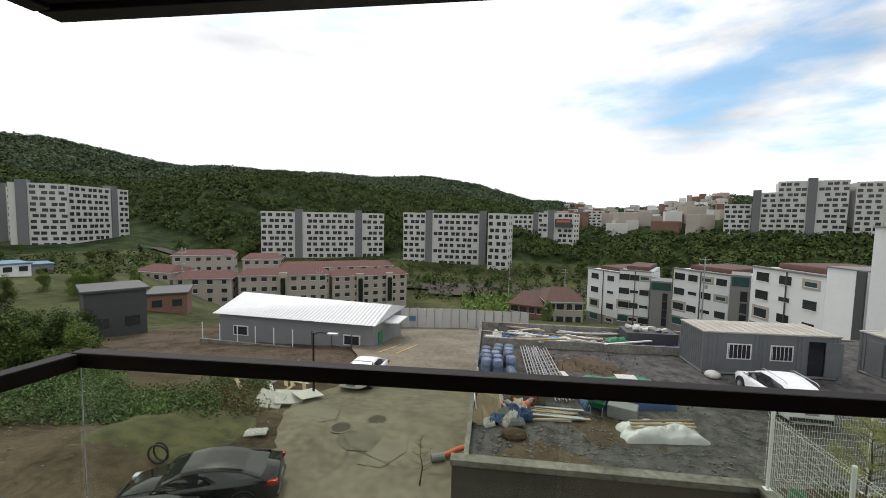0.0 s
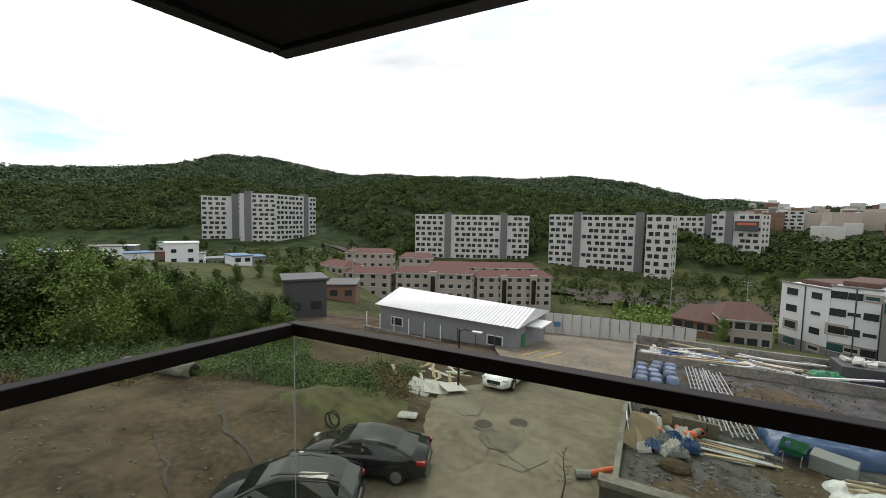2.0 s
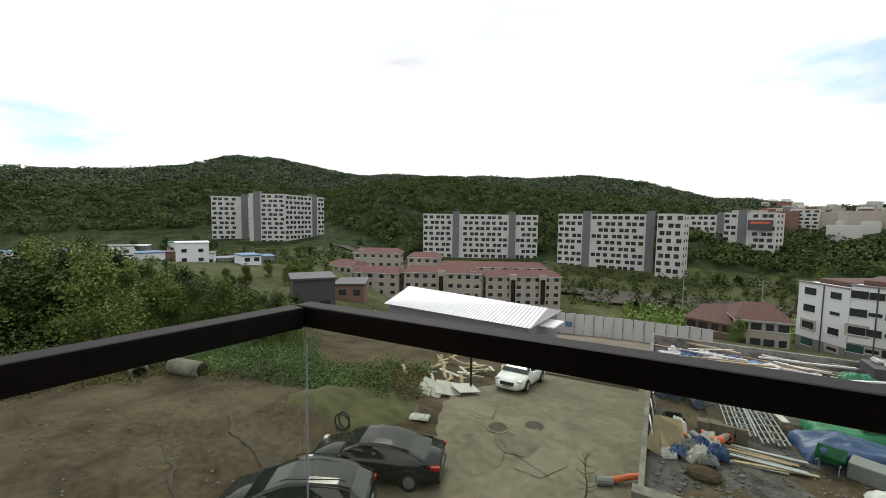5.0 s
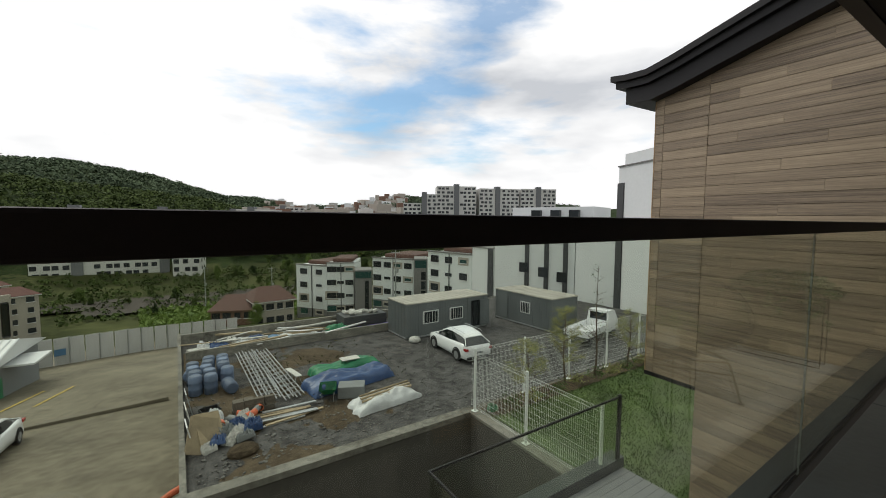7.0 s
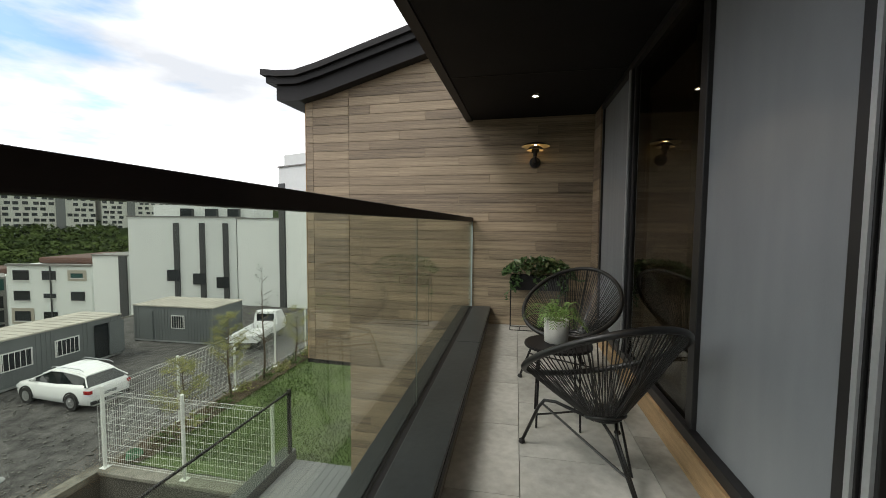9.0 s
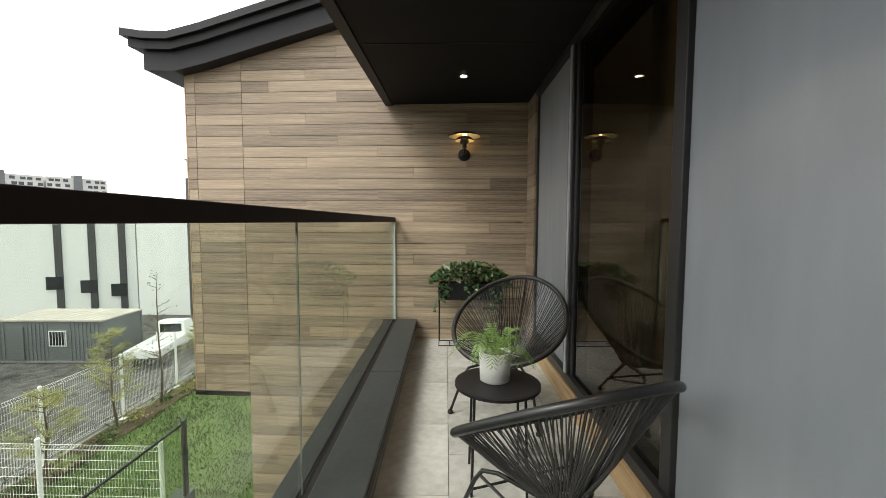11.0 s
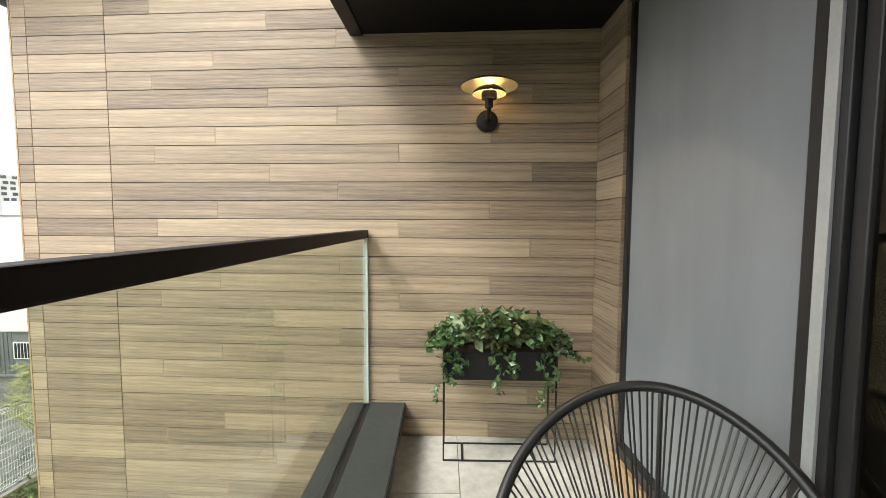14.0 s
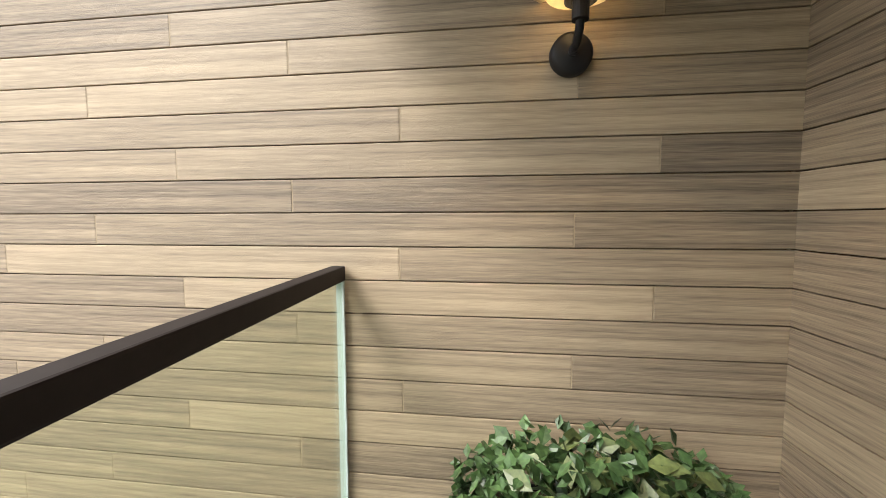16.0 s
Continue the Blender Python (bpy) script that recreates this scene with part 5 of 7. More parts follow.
truck = thing("pickup_truck", "small white flatbed truck parked by the fence", "truck", pose(19.3, 18.0, YZ, 0, 0, 12))
part("cab", loft([(0.9, [(0.72, 0.45), (0.82, 0.6), (0.82, 1.2), (0.70, 1.95)]), (1.2, [(0.72, 0.45), (0.82, 0.6), (0.82, 1.2), (0.70, 1.97)]), (2.0, [(0.72, 0.45), (0.82, 0.6), (0.82, 1.2), (0.70, 1.9)]), (2.5, [(0.7, 0.45), (0.8, 0.6), (0.78, 1.15), (0.72, 1.2)])]), M_WHITECAR, truck)
part("rear_window", box(B(), 0.885, 0.897, -0.6, 0.6, 1.3, 1.8), M_CARGLASS, truck)
part("bed", box(B(), -2.4, 0.85, -0.84, 0.84, 0.72, 0.80), M_WHITECAR, truck)
for y0, y1 in ((-0.86, -0.82), (0.82, 0.86)):
    part("bed_side", box(B(), -2.4, 0.85, y0, y1, 0.802, 1.15), M_WHITECAR, truck)
part("tailgate", box(B(), -2.44, -2.402, -0.86, 0.86, 0.74, 1.15), M_WHITECAR, truck)
part("chassis", box(B(), -2.3, 2.3, -0.4, 0.4, 0.38, 0.70), M_TYRE, truck)
for x in (-1.5, 1.7):
    for sy in (-0.7, 0.7):
        part("wheel", rod(B(), (x, sy - 0.1, 0.32), (x, sy + 0.1, 0.32), 0.32, 20), M_TYRE, truck)

# ---- things lying in the yard ----
rng = random.Random(12)
drum = thing("drum", "faded blue plastic drum standing in the yard", "drum", pose(-3.6, 23.6, YZ), "blue drums")
part("body", lathe(B(), [(0.26, 0.0), (0.29, 0.03), (0.29, 0.30), (0.30, 0.32), (0.29, 0.34), (0.29, 0.60), (0.30, 0.62), (0.29, 0.64), (0.28, 0.86), (0.24, 0.90)], 20), M_BLUEDRUM, drum, smooth=True)
part("lid", lathe(B(), [(0.001, 0.925), (0.235, 0.92), (0.245, 0.901)], 20, False), M_BLUEDRUM, drum)
for i in range(15):
    x, y = -4.1 + 0.66 * (i % 3) + rng.uniform(-0.06, 0.06), 22.2 + 0.68 * (i // 3) + rng.uniform(-0.08, 0.08)
    if i % 5 == 2:
        copy_thing(drum, pose(x, y, YZ + 0.33, 90, 0, rng.uniform(-25, 25)))
    else:
        copy_thing(drum, pose(x, y, YZ + 0.02, 0, 0, rng.uniform(0, 90)))


def scaffold_stack(m, label, n):
    s = thing("scaffold_frames", label, "scaffold", m)
    for i in range(n):
        x = 0.16 * i
        z = 0.12 + 0.05 * (i % 3)
        bm = B()
        pipe(bm, [(x, 0, z), (x + 0.03, 7.0, z + 0.3)], 0.03, 6)
        pipe(bm, [(x + 0.5, 0.05, z), (x + 0.53, 6.9, z + 0.3)], 0.03, 6)
        for k in range(12):
            y = 0.4 + k * 0.55
            rod(bm, (x, y, z + 0.04 * k / 2), (x + 0.5, y, z + 0.04 * k / 2), 0.018, 5)
        part("ladder_frame", bm, M_GALV, s)
    return s


scaffold_stack(pose(-1.75, 19.4, YZ, 0, 0, 2), "stack of grey steel scaffold frames", 4)
sp2 = scaffold_stack(pose(-0.75, 19.2, YZ, 0, 0, 4), "stack of pale aluminium ladders", 3)


def heap(name, m, w, d, h, mt, label, cat, seed, crisp=1.0):
    """A covered heap: a sheet draped over stacked goods, with folds."""
    bm = B()
    nx, ny = 40, 26
    g = []
    for j in range(ny + 1):
        row = []
        for i in range(nx + 1):
            u, v = i / nx * 2 - 1, j / ny * 2 - 1
            e = max(0.0, 1 - max(abs(u), abs(v)) ** 5)
            z = h * e ** 0.5 * (0.75 + 0.35 * noise.noise((u * 1.6 + seed, v * 1.6, 0)))
            fold = 0.07 * crisp * noise.noise((u * 7 + seed, v * 3, 1)) + 0.04 * crisp * abs(noise.noise((u * 13, v * 9 + seed, 2)))
            k = 1 + 0.14 * noise.noise((u * 2 + seed, v * 2, 5))
            row.append(bm.verts.new((u * w / 2 * k, v * d / 2 * k, max(0.012, z + fold * (0.3 + e)))))
        g.append(row)
    for j in range(ny):
        for i in range(nx):
            bm.faces.new((g[j][i], g[j][i + 1], g[j + 1][i + 1], g[j + 1][i]))
    return solid(name, bm, mt, label, cat, m=m, smooth=True)


heap("tarpaulin", pose(2.5, 19.9, YZ, 0, 0, 8), 4.4, 1.7, 0.75, M_BLUETARP, "blue tarpaulin draped over stacked goods", "tarpaulin", 1)
heap("ground_sheet", pose(2.9, 21.7, YZ, 0, 0, 6), 3.8, 1.3, 0.62, M_GREENTARP, "green sheet over a pile of boards", "sheet", 2, 0.5)
heap("plastic_bundle", pose(3.0, 16.9, YZ, 0, 0, 6), 3.2, 1.25, 0.55, M_PLASTIC, "translucent white plastic sheet wrapped round pipes", "bundle", 3, 1.4)
heap("tarpaulin", pose(8.0, 28.6, YZ, 0, 0, 4), 3.6, 1.0, 0.35, M_PURPLE, "violet sheet on the ground by the container", "tarpaulin", 4)
for i in range(3):
    solid("pipe", rod(B(), (0, 0, 0), (2.6, 0.1, 0.02), 0.05, 10), M_TIMBER, "brown pipe sticking out of the bundle", "pipe", group="pipes in the bundle", m=pose(1.8, 16.6 + 0.16 * i, YZ + 0.42 + 0.06 * i, 0, 0, 6))
solid("white_board", box(B(), -0.5, 0.5, -0.3, 0.3, 0, 0.02), M_SACK, "white board on the green sheet", "board", m=pose(3.1, 21.6, YZ + 0.62))
barrow = thing("wheelbarrow", "green wheelbarrow standing in the yard", "wheelbarrow", pose(0.95, 18.6, YZ, 0, 0, 70))
bm = B()
vsb = [bm.verts.new(v) for v in ((-0.25, -0.2, 0.32), (0.25, -0.2, 0.32), (0.25, 0.2, 0.32), (-0.25, 0.2, 0.32), (-0.5, -0.38, 0.62), (0.5, -0.38, 0.62), (0.5, 0.38, 0.62), (-0.5, 0.38, 0.62))]
for f in ((0, 1, 2, 3), (0, 4, 5, 1), (1, 5, 6, 2), (2, 6, 7, 3), (3, 7, 4, 0)):
    bm.faces.new([vsb[i] for i in f])
bmesh.ops.solidify(bm, geom=bm.faces, thickness=0.015)
part("tray", bm, M_GREENTARP, barrow)
part("wheel", rod(B(), (0.55, -0.04, 0.18), (0.55, 0.04, 0.18), 0.18, 18), M_TYRE, barrow)
for sy in (-0.25, 0.25):
    part("handle", pipe(B(), [(0.55, sy * 0.3, 0.18), (0.1, sy, 0.30), (-0.85, sy * 1.2, 0.55)], 0.018, 6), M_GALV, barrow)
    part("leg", rod(B(), (-0.3, sy, 0.36), (-0.35, sy, 0.0), 0.015, 6), M_GALV, barrow)
solid("grey_box", box(B(), -0.6, 0.6, -0.4, 0.4, 0, 0.55, 0.04), M_GREYPLAST, "grey plastic tool box in the yard", "box", m=pose(2.0, 18.4, YZ, 0, 0, -25))
for i in range(9):
    solid("plank_scrap", box(B(), -1.3 + 0.2 * (i % 3), 1.3, -0.07, 0.07, 0, 0.04), M_TIMBER if i % 2 else M_GALV, "loose board or metal strip on the ground", "scrap", group="loose strips in the yard", m=pose(-1.3 + rng.uniform(-0.4, 0.5), 17.4 + 0.13 * i, YZ + 0.02 + 0.045 * (i % 3), 0, 0, rng.uniform(-9, 9)))
for i in range(8):
    solid("pallet_board", box(B(), -1.2, 1.2, -0.09, 0.09, 0, 0.04), M_SACK if i % 3 else M_TIMBER, "pale board stacked at the back of the yard", "scrap", group="boards at the back of the yard", m=pose(1.2 + 0.25 * i, 29.0 + 0.16 * i, YZ + 0.05 + 0.05 * (i % 4), 0, 0, rng.uniform(-14, 14)))
for i in range(18):
    heap("rubble_sack", pose(-4.0 + 0.5 * (i % 4) + rng.uniform(-0.2, 0.2), 16.9 + 0.52 * (i // 4) + rng.uniform(-0.2, 0.2), YZ + 0.02 + 0.10 * (i % 2), rng.uniform(-12, 12), rng.uniform(-12, 12), rng.uniform(0, 180)), rng.uniform(0.45, 0.8), rng.uniform(0.35, 0.6), rng.uniform(0.2, 0.42), (M_SACK, M_BLUETARP, M_SACK, M_GREYPLAST, M_PLASTIC, M_GREYPLAST, M_SACK, M_BLUETARP, M_PLASTIC)[i % 9], "dirty crumpled sack in the rubbish heap", "sack", i + 20, 1.6)["group"] = "sacks in the rubbish heap"
solid("orange_pipe", pipe(B(), [(0, 0, 0), (0.6, 0.4, 0.1), (1.3, 0.6, 0.25)], 0.11, 10), M_ORANGE, "bent orange plastic pipe on the ground", "pipe", m=pose(-5.6, 15.4, -7.7))
solid("white_pipe", pipe(B(), [(0, 0, 0), (0.5, 0.2, 0.0)], 0.16, 10), M_GREYPLAST, "short pale pipe on the ground", "pipe", m=pose(-6.1, 15.1, -7.7))
for i, (dx, ry) in enumerate(((0, 25), (0.5, 14))):
    solid("leaning_board", box(B(), -0.5, 0.5, -0.02, 0.02, 0, 1.3, 0.005), M_TIMBER, "stained board leaning on the low wall", "board", m=pose(-4.2 + dx, 16.6 + 0.3 * i, YZ, -38, ry, 12 + 20 * i))
solid("rock", bmesh.ops.create_icosphere(rock := B(), subdivisions=2, radius=0.45) and rock, M_DIRT, "brown rock at the yard edge", "rock", m=pose(-2.9, 15.9, YZ + 0.1) @ Matrix.Diagonal((1.2, 0.8, 0.6, 1)))
skip = thing("rubbish_skip", "open dark steel skip full of white waste", "skip", pose(7.2, 30.0, YZ))
part("tub", box(B(), -1.7, 1.7, -0.9, 0.9, 0, 1.0, 0.03), M_DARKSTRIP, skip)
for i in range(10):
    part("waste", box(B(), -0.3, 0.3, -0.2, 0.2, 0, 0.2, 0.03), M_SACK, skip).matrix_basis = pose(rng.uniform(-1.3, 1.3), rng.uniform(-0.6, 0.6), 1.0, rng.uniform(-30, 30), rng.uniform(-30, 30), rng.uniform(0, 90))
for i in range(7):
    solid("waste_bundle", box(B(), -0.7, 0.7, -0.3, 0.3, 0, 0.25, 0.03), (M_SACK, M_GALV, M_BLUEROOF)[i % 3], "white and grey building waste at the back wall", "waste", group="waste at the back wall", m=pose(-3.6 + 0.8 * i, 29.4 + rng.uniform(-0.5, 0.8), YZ + 0.02, rng.uniform(-6, 6), rng.uniform(-6, 6), rng.uniform(0, 60)))

block_me = mesh_of(box(B(), -0.195, 0.195, -0.095, 0.095, 0, 0.19, 0.008), M_BLOCK, name="concrete_block")
for i in range(22):
    lay, k = divmod(i, 8)
    ob = tagged(new("concrete_block", block_me), "grey-brown concrete block in a loose stack", "block", "stacked concrete blocks")
    ob.matrix_basis = pose(-2.7 + 0.41 * (k % 4) + rng.uniform(-0.02, 0.02), 19.0 + 0.21 * (k // 4) + rng.uniform(-0.02, 0.02), YZ + 0.03 + 0.192 * lay, 0, 0, rng.uniform(-5, 5))
for i, (x, y) in enumerate(((-4.35, 18.9), (-4.35, 17.3), (-4.32, 20.4))):
    solid("plywood_sheet", box(B(), -0.02, 0.02, -0.42, 0.42, 0, 0.95, 0.004), (M_SACK, M_WINFRAME, M_GALV)[i], "pale board leaning on the low wall", "board", group="panels on the low wall", m=pose(x, y, YZ + 0.02, 0, -12, 4))
crate = thing("crate", "black plastic crate on the yard", "crate", pose(-3.7, 19.5, YZ + 0.02, 0, 0, 12))
for q in ((-0.35, 0.35, -0.25, 0.25, 0, 0.03), (-0.35, 0.35, -0.25, -0.22, 0.031, 0.36), (-0.35, 0.35, 0.22, 0.25, 0.031, 0.36), (-0.35, -0.32, -0.219, 0.219, 0.031, 0.36), (0.32, 0.35, -0.219, 0.219, 0.031, 0.36)):
    part("side", box(B(), *q, 0.004), M_TYRE, crate)
bench = thing("trestle", "white board on a small trestle in the yard", "trestle", pose(0.1, 21.5, YZ, 0, 0, 100))
part("board", box(B(), -0.7, 0.7, -0.14, 0.14, 0.46, 0.50, 0.005), M_SACK, bench)
for sx in (-0.5, 0.5):
    for sy in (-0.12, 0.12):
        part("leg", rod(B(), (sx, sy * 0.5, 0.46), (sx * 1.1, sy * 1.6, 0.0), 0.018, 6), M_GALV, bench)
for i in range(34):
    x, y = rng.uniform(-3.6, 6.5), rng.uniform(28.0, 30.9)
    ln = rng.uniform(0.5, 1.9)
    solid("waste_strip", box(B(), -ln, ln, -rng.uniform(0.03, 0.12), 0.05, 0, rng.uniform(0.03, 0.10)), rng.choice((M_SACK, M_GALV, M_WINFRAME, M_TIMBER, M_PLASTIC)), "pale building offcut dumped behind the low wall", "scrap", group="offcuts behind the low wall", m=pose(x, y, YZ + rng.uniform(0.03, 0.5), rng.uniform(-6, 6), rng.uniform(-5, 5), rng.uniform(-25, 25)))
for i in range(5):
    heap("waste_sheet", pose(-3.4 + 0.75 * i, 28.9 + rng.uniform(-0.4, 0.9), YZ + 0.03, 0, 0, rng.uniform(0, 90)), 1.1, 0.8, 0.45, (M_PLASTIC, M_BLUETARP, M_SACK)[i % 3], "crumpled pale sheet among the offcuts", "sheet", 60 + i, 1.6)["group"] = "sheets behind the low wall"
heap("waste_sheet", pose(5.0, 29.3, YZ + 0.03), 1.6, 0.9, 0.6, M_GREENTARP, "crumpled green sheet behind the low wall", "sheet", 71, 1.4)
for i in range(6):
    solid("pipe_offcut", lathe(B(), [(0.10, 0), (0.13, 0), (0.13, 0.42), (0.10, 0.42)], 14, False), (M_ORANGE, M_GREYPLAST, M_ORANGE)[i % 3], "short plastic drain pipe in the rubbish heap", "pipe", group="drain pipe offcuts", m=pose(-3.4 + 0.3 * i, 18.1 + 0.25 * (i % 3), YZ + 0.30, 80 + 10 * (i % 3), 0, 37 * i))

# ---- buildings of the valley ----
win_cache = {}


def win_mesh(w, h, m):
    key = (w, h, m.name)
    if key not in win_cache:
        bm = box(B(), -w / 2, w / 2, -0.10, 0.05, -h / 2, h / 2)
        win_cache[key] = mesh_of(bm, m, name="window")
    return win_cache[key]


def apartment(az0, az1, r0, r1, z0, z1, label, floors, depth=12, cores=(0.25, 0.75), colgap=3.2, mwall=None):
    """A slab block whose face runs between two bearings; windows row by row and grey stair cores."""
    a, b = polar(az0, r0), polar(az1, r1)
    d = b - a
    L = d.length
    ang = math.degrees(math.atan2(d.y, d.x))
    t = thing("apartment_block", label, "apartment building", pose(a.x, a.y, z0, 0, 0, ang), "apartment blocks in the valley")
    H = z1 - z0
    part("wall", box(B(), 0, L, 0, depth, -6, H), mwall or M_APT, t)
    part("parapet", box(B(), -0.1, L + 0.1, -0.1, 0.4, H - 0.9, H + 0.3), mwall or M_APT, t)
    for c in cores:
        part("stair_core", box(B(), L * c - 1.9, L * c + 1.9, -0.7, 4, -1, H + 1.8), M_APTGREY, t, "grey stair tower")
    fh = H / floors
    n = int(L / colgap)
    wm = win_mesh(round(colgap * 0.66, 2), round(fh * 0.56, 2), M_WIN)
    for f in range(floors):
        for i in range(n):
            x = (i + 0.5) * L / n + (0.45 if (f * 2 + i) % 3 == 0 else -0.3)
            if any(abs(x - L * c) < 3.4 for c in cores) or x < 1 or x > L - 1:
                continue
            piece("window", wm, t, pose(x, 0, fh * (f + 0.52)))
    side = win_mesh(round(colgap * 0.6, 2), round(fh * 0.42, 2), M_WIN)
    for f in range(floors):
        for i in range(2):
            piece("window", side, t, pose(L, depth * (0.3 + 0.4 * i), fh * (f + 0.52), 0, 0, 90))
    return t


def lev(el, r):
    return 1.4 + r * math.tan(radians(el))


apartment(-58.3, -54.2, 285, 282, lev(-3.6, 285), lev(2.3, 285), "pale ten-storey apartment block below the wooded hill", 10, 12, (0.9,))
apartment(-54.1, -49.9, 268, 262, lev(-3.6, 265), lev(2.8, 265), "pale eleven-storey apartment block below the wooded hill", 11, 10, (0.22,))
apartment(-49.8, -44.9, 262, 290, lev(-3.8, 262), lev(2.7, 272), "pale apartment block with reddish balconies", 10, 10, (0.72,))
apartment(-31.3, -15.3, 238, 238, lev(-6.3, 238), lev(0.6, 238), "long pale apartment slab with two grey stair towers", 9, 12, (0.29, 0.78))
apartment(-12.6, -1.0, 232, 226, lev(-6.5, 228), lev(0.85, 228), "long pale apartment slab with grey stair towers", 9, 12, (0.32, 0.97))
apartment(-0.6, 2.2, 218, 216, lev(-7.5, 217), lev(0.95, 217), "narrow pale apartment tower end", 9, 16, ())
apartment(2.3, 6.2, 285, 275, lev(-4.9, 280), lev(0.85, 280), "pale apartment block beyond the railway", 9, 12, (0.95,))
apartment(6.3, 10.9, 270, 262, lev(-4.9, 265), lev(1.15, 265), "pale apartment block with a plain dark sign", 9, 12, (0.38,))
apartment(10.9, 14.4, 335, 330, lev(-2.0, 332), lev(1.5, 332), "distant pale apartment block", 9, 12, (0.25,))
apartment(27.8, 30.3, 300, 300, lev(-4.2, 300), lev(2.35, 300), "grey and white apartment tower", 12, 14, ())
apartment(30.4, 32.5, 298, 298, lev(-4.2, 298), lev(3.6, 298), "grey and white apartment tower", 14, 14, (0.15,))
apartment(32.5, 38.0, 300, 304, lev(-4.2, 300), lev(4.75, 300), "tall grey and white apartment tower", 16, 14, (0.5,))
apartment(38.5, 44.0, 306, 316, lev(-4.2, 310), lev(4.4, 310), "tall grey and white apartment tower", 16, 14, (0.45,))
apartment(44.2, 48.9, 316, 324, lev(-4.2, 320), lev(4.3, 320), "tall grey and white apartment tower", 16, 14, (0.5,))
apartment(62.0, 68.0, 330, 340, lev(-4.2, 335), lev(4.2, 335), "distant grey and white apartment slab", 14, 14, (0.4,))
sg = polar(9.6, 261)
solid("sign_board", box(B(), -5, 5, -0.2, 0.2, -2.6, 2.6), M_DARKSTRIP, "dark sign board on the apartment wall", "sign", m=pose(sg.x, sg.y, lev(-0.2, 262), 0, 0, -8))
solid("sign_stripe", box(B(), -4, 4, -0.3, -0.22, 0.6, 1.8), M_ORANGE, "red stripe on the sign board", "sign", m=pose(sg.x, sg.y, lev(-0.2, 262), 0, 0, -8))


def gabled(name, m, L, D, H, roofm, wallm, label, floors, cols, rise=1.6, group="", winm=None, ends=True, arches=()):
    """A block with a pitched roof along x, its face at y = 0, with windows and sills."""
    t = thing(name, label, "house", m, group)
    part("wall", box(B(), 0, L, 0, D, -5, H), wallm, t)
    bm = B()
    o = 0.5
    vs = [bm.verts.new(v) for v in ((-o, -o, H - 0.05), (L + o, -o, H - 0.05), (L + o, D + o, H - 0.05), (-o, D + o, H - 0.05), (-o + D * 0.25, D / 2, H + rise), (L + o - D * 0.25, D / 2, H + rise))]
    for f in ((0, 1, 5, 4), (1, 2, 5), (2, 3, 4, 5), (3, 0, 4), (3, 2, 1, 0)):
        bm.faces.new([vs[i] for i in f])
    part("roof", bm, roofm, t)
    part("eave", box(B(), -0.45, L + 0.45, -0.45, D + 0.45, H - 0.28, H - 0.06), M_WINFRAME if wallm != M_BROWNBRICK else wallm, t)
    fh = H / floors
    for f in range(floors):
        for i in range(cols):
            x = (i + 0.5) * L / cols
            wi = 1.5 if (i + f) % 3 else 1.1
            w = piece("window", win_mesh(wi, 1.2, winm or M_WIN), t, pose(x, 0, fh * (f + 0.55)))
            piece("sill", win_mesh(wi + 0.25, 0.12, M_WINFRAME), w, pose(0, -0.06, -0.68))
    if ends:
        for f in range(floors):
            for i in range(2):
                piece("window", win_mesh(1.2, 1.1, winm or M_WIN), t, pose(L, D * (0.3 + 0.4 * i), fh * (f + 0.55), 0, 0, 90))
                piece("window", win_mesh(1.2, 1.1, winm or M_WIN), t, pose(0, D * (0.3 + 0.4 * i), fh * (f + 0.55), 0, 0, -90))
    for x in arches:
        part("stair_bay", box(B(), x - 1.2, x + 1.2, -0.7, 0.3, -3, H + 0.6), wallm, t)
        part("arch_window", box(B(), x - 0.7, x + 0.7, -0.78, -0.71, 1.0, H - 1.0, 0.3), M_CARGLASS, t)
    return t


def between(az0, az1, r0, r1, z):
    a, b = polar(az0, r0), polar(az1, r1)
    d = b - a
    return pose(a.x, a.y, z, 0, 0, math.degrees(math.atan2(d.y, d.x))), d.length


for az0, az1, r0, r1, el0, el1, fl, co, ar in ((-44.5, -41.3, 150, 140, -10.6, -6.5, 3, 4, ()), (-41.0, -34.8, 139, 134, -12.0, -7.5, 4, 4, ()), (-34.0, -23.0, 134, 132, -12.6, -7.4, 4, 9, (12.5,)),
                                              (-22.3, -12.0, 134, 140, -12.0, -7.5, 4, 8, (9.0, 19.0)), (-41.0, -34.5, 176, 172, -8.3, -4.7, 3, 6, ()), (-33.5, -29.0, 160, 158, -9.0, -5.3, 3, 4, ()), (-29, -14, 152, 156, -9.0, -6.4, 3, 9, ())):
    m, L = between(az0, az1, r0, r1, lev(el0, (r0 + r1) / 2))
    gabled("villa", m, L, 9, lev(el1, r0) - lev(el0, r0) - 0.6, M_REDROOF, M_VILLA, "cream villa block with a red-brown hipped roof", fl, co, 1.7, "villas with red roofs", arches=ar)
m, L = between(3.0, 7.8, 92, 90, lev(-14.6, 91))
gabled("brick_house", m, L, 9, 5.2, M_BROWNROOF, M_BROWNBRICK, "brown brick house with dormers in a brown roof", 2, 4, 2.4, "brown brick houses")
m, L = between(8.0, 12.8, 88, 90, lev(-14.0, 89))
gabled("brick_house", m, L, 9, 5.4, M_BROWNROOF, M_VILLA, "tan house with a brown roof beside a tree", 2, 4, 2.4, "brown brick houses")


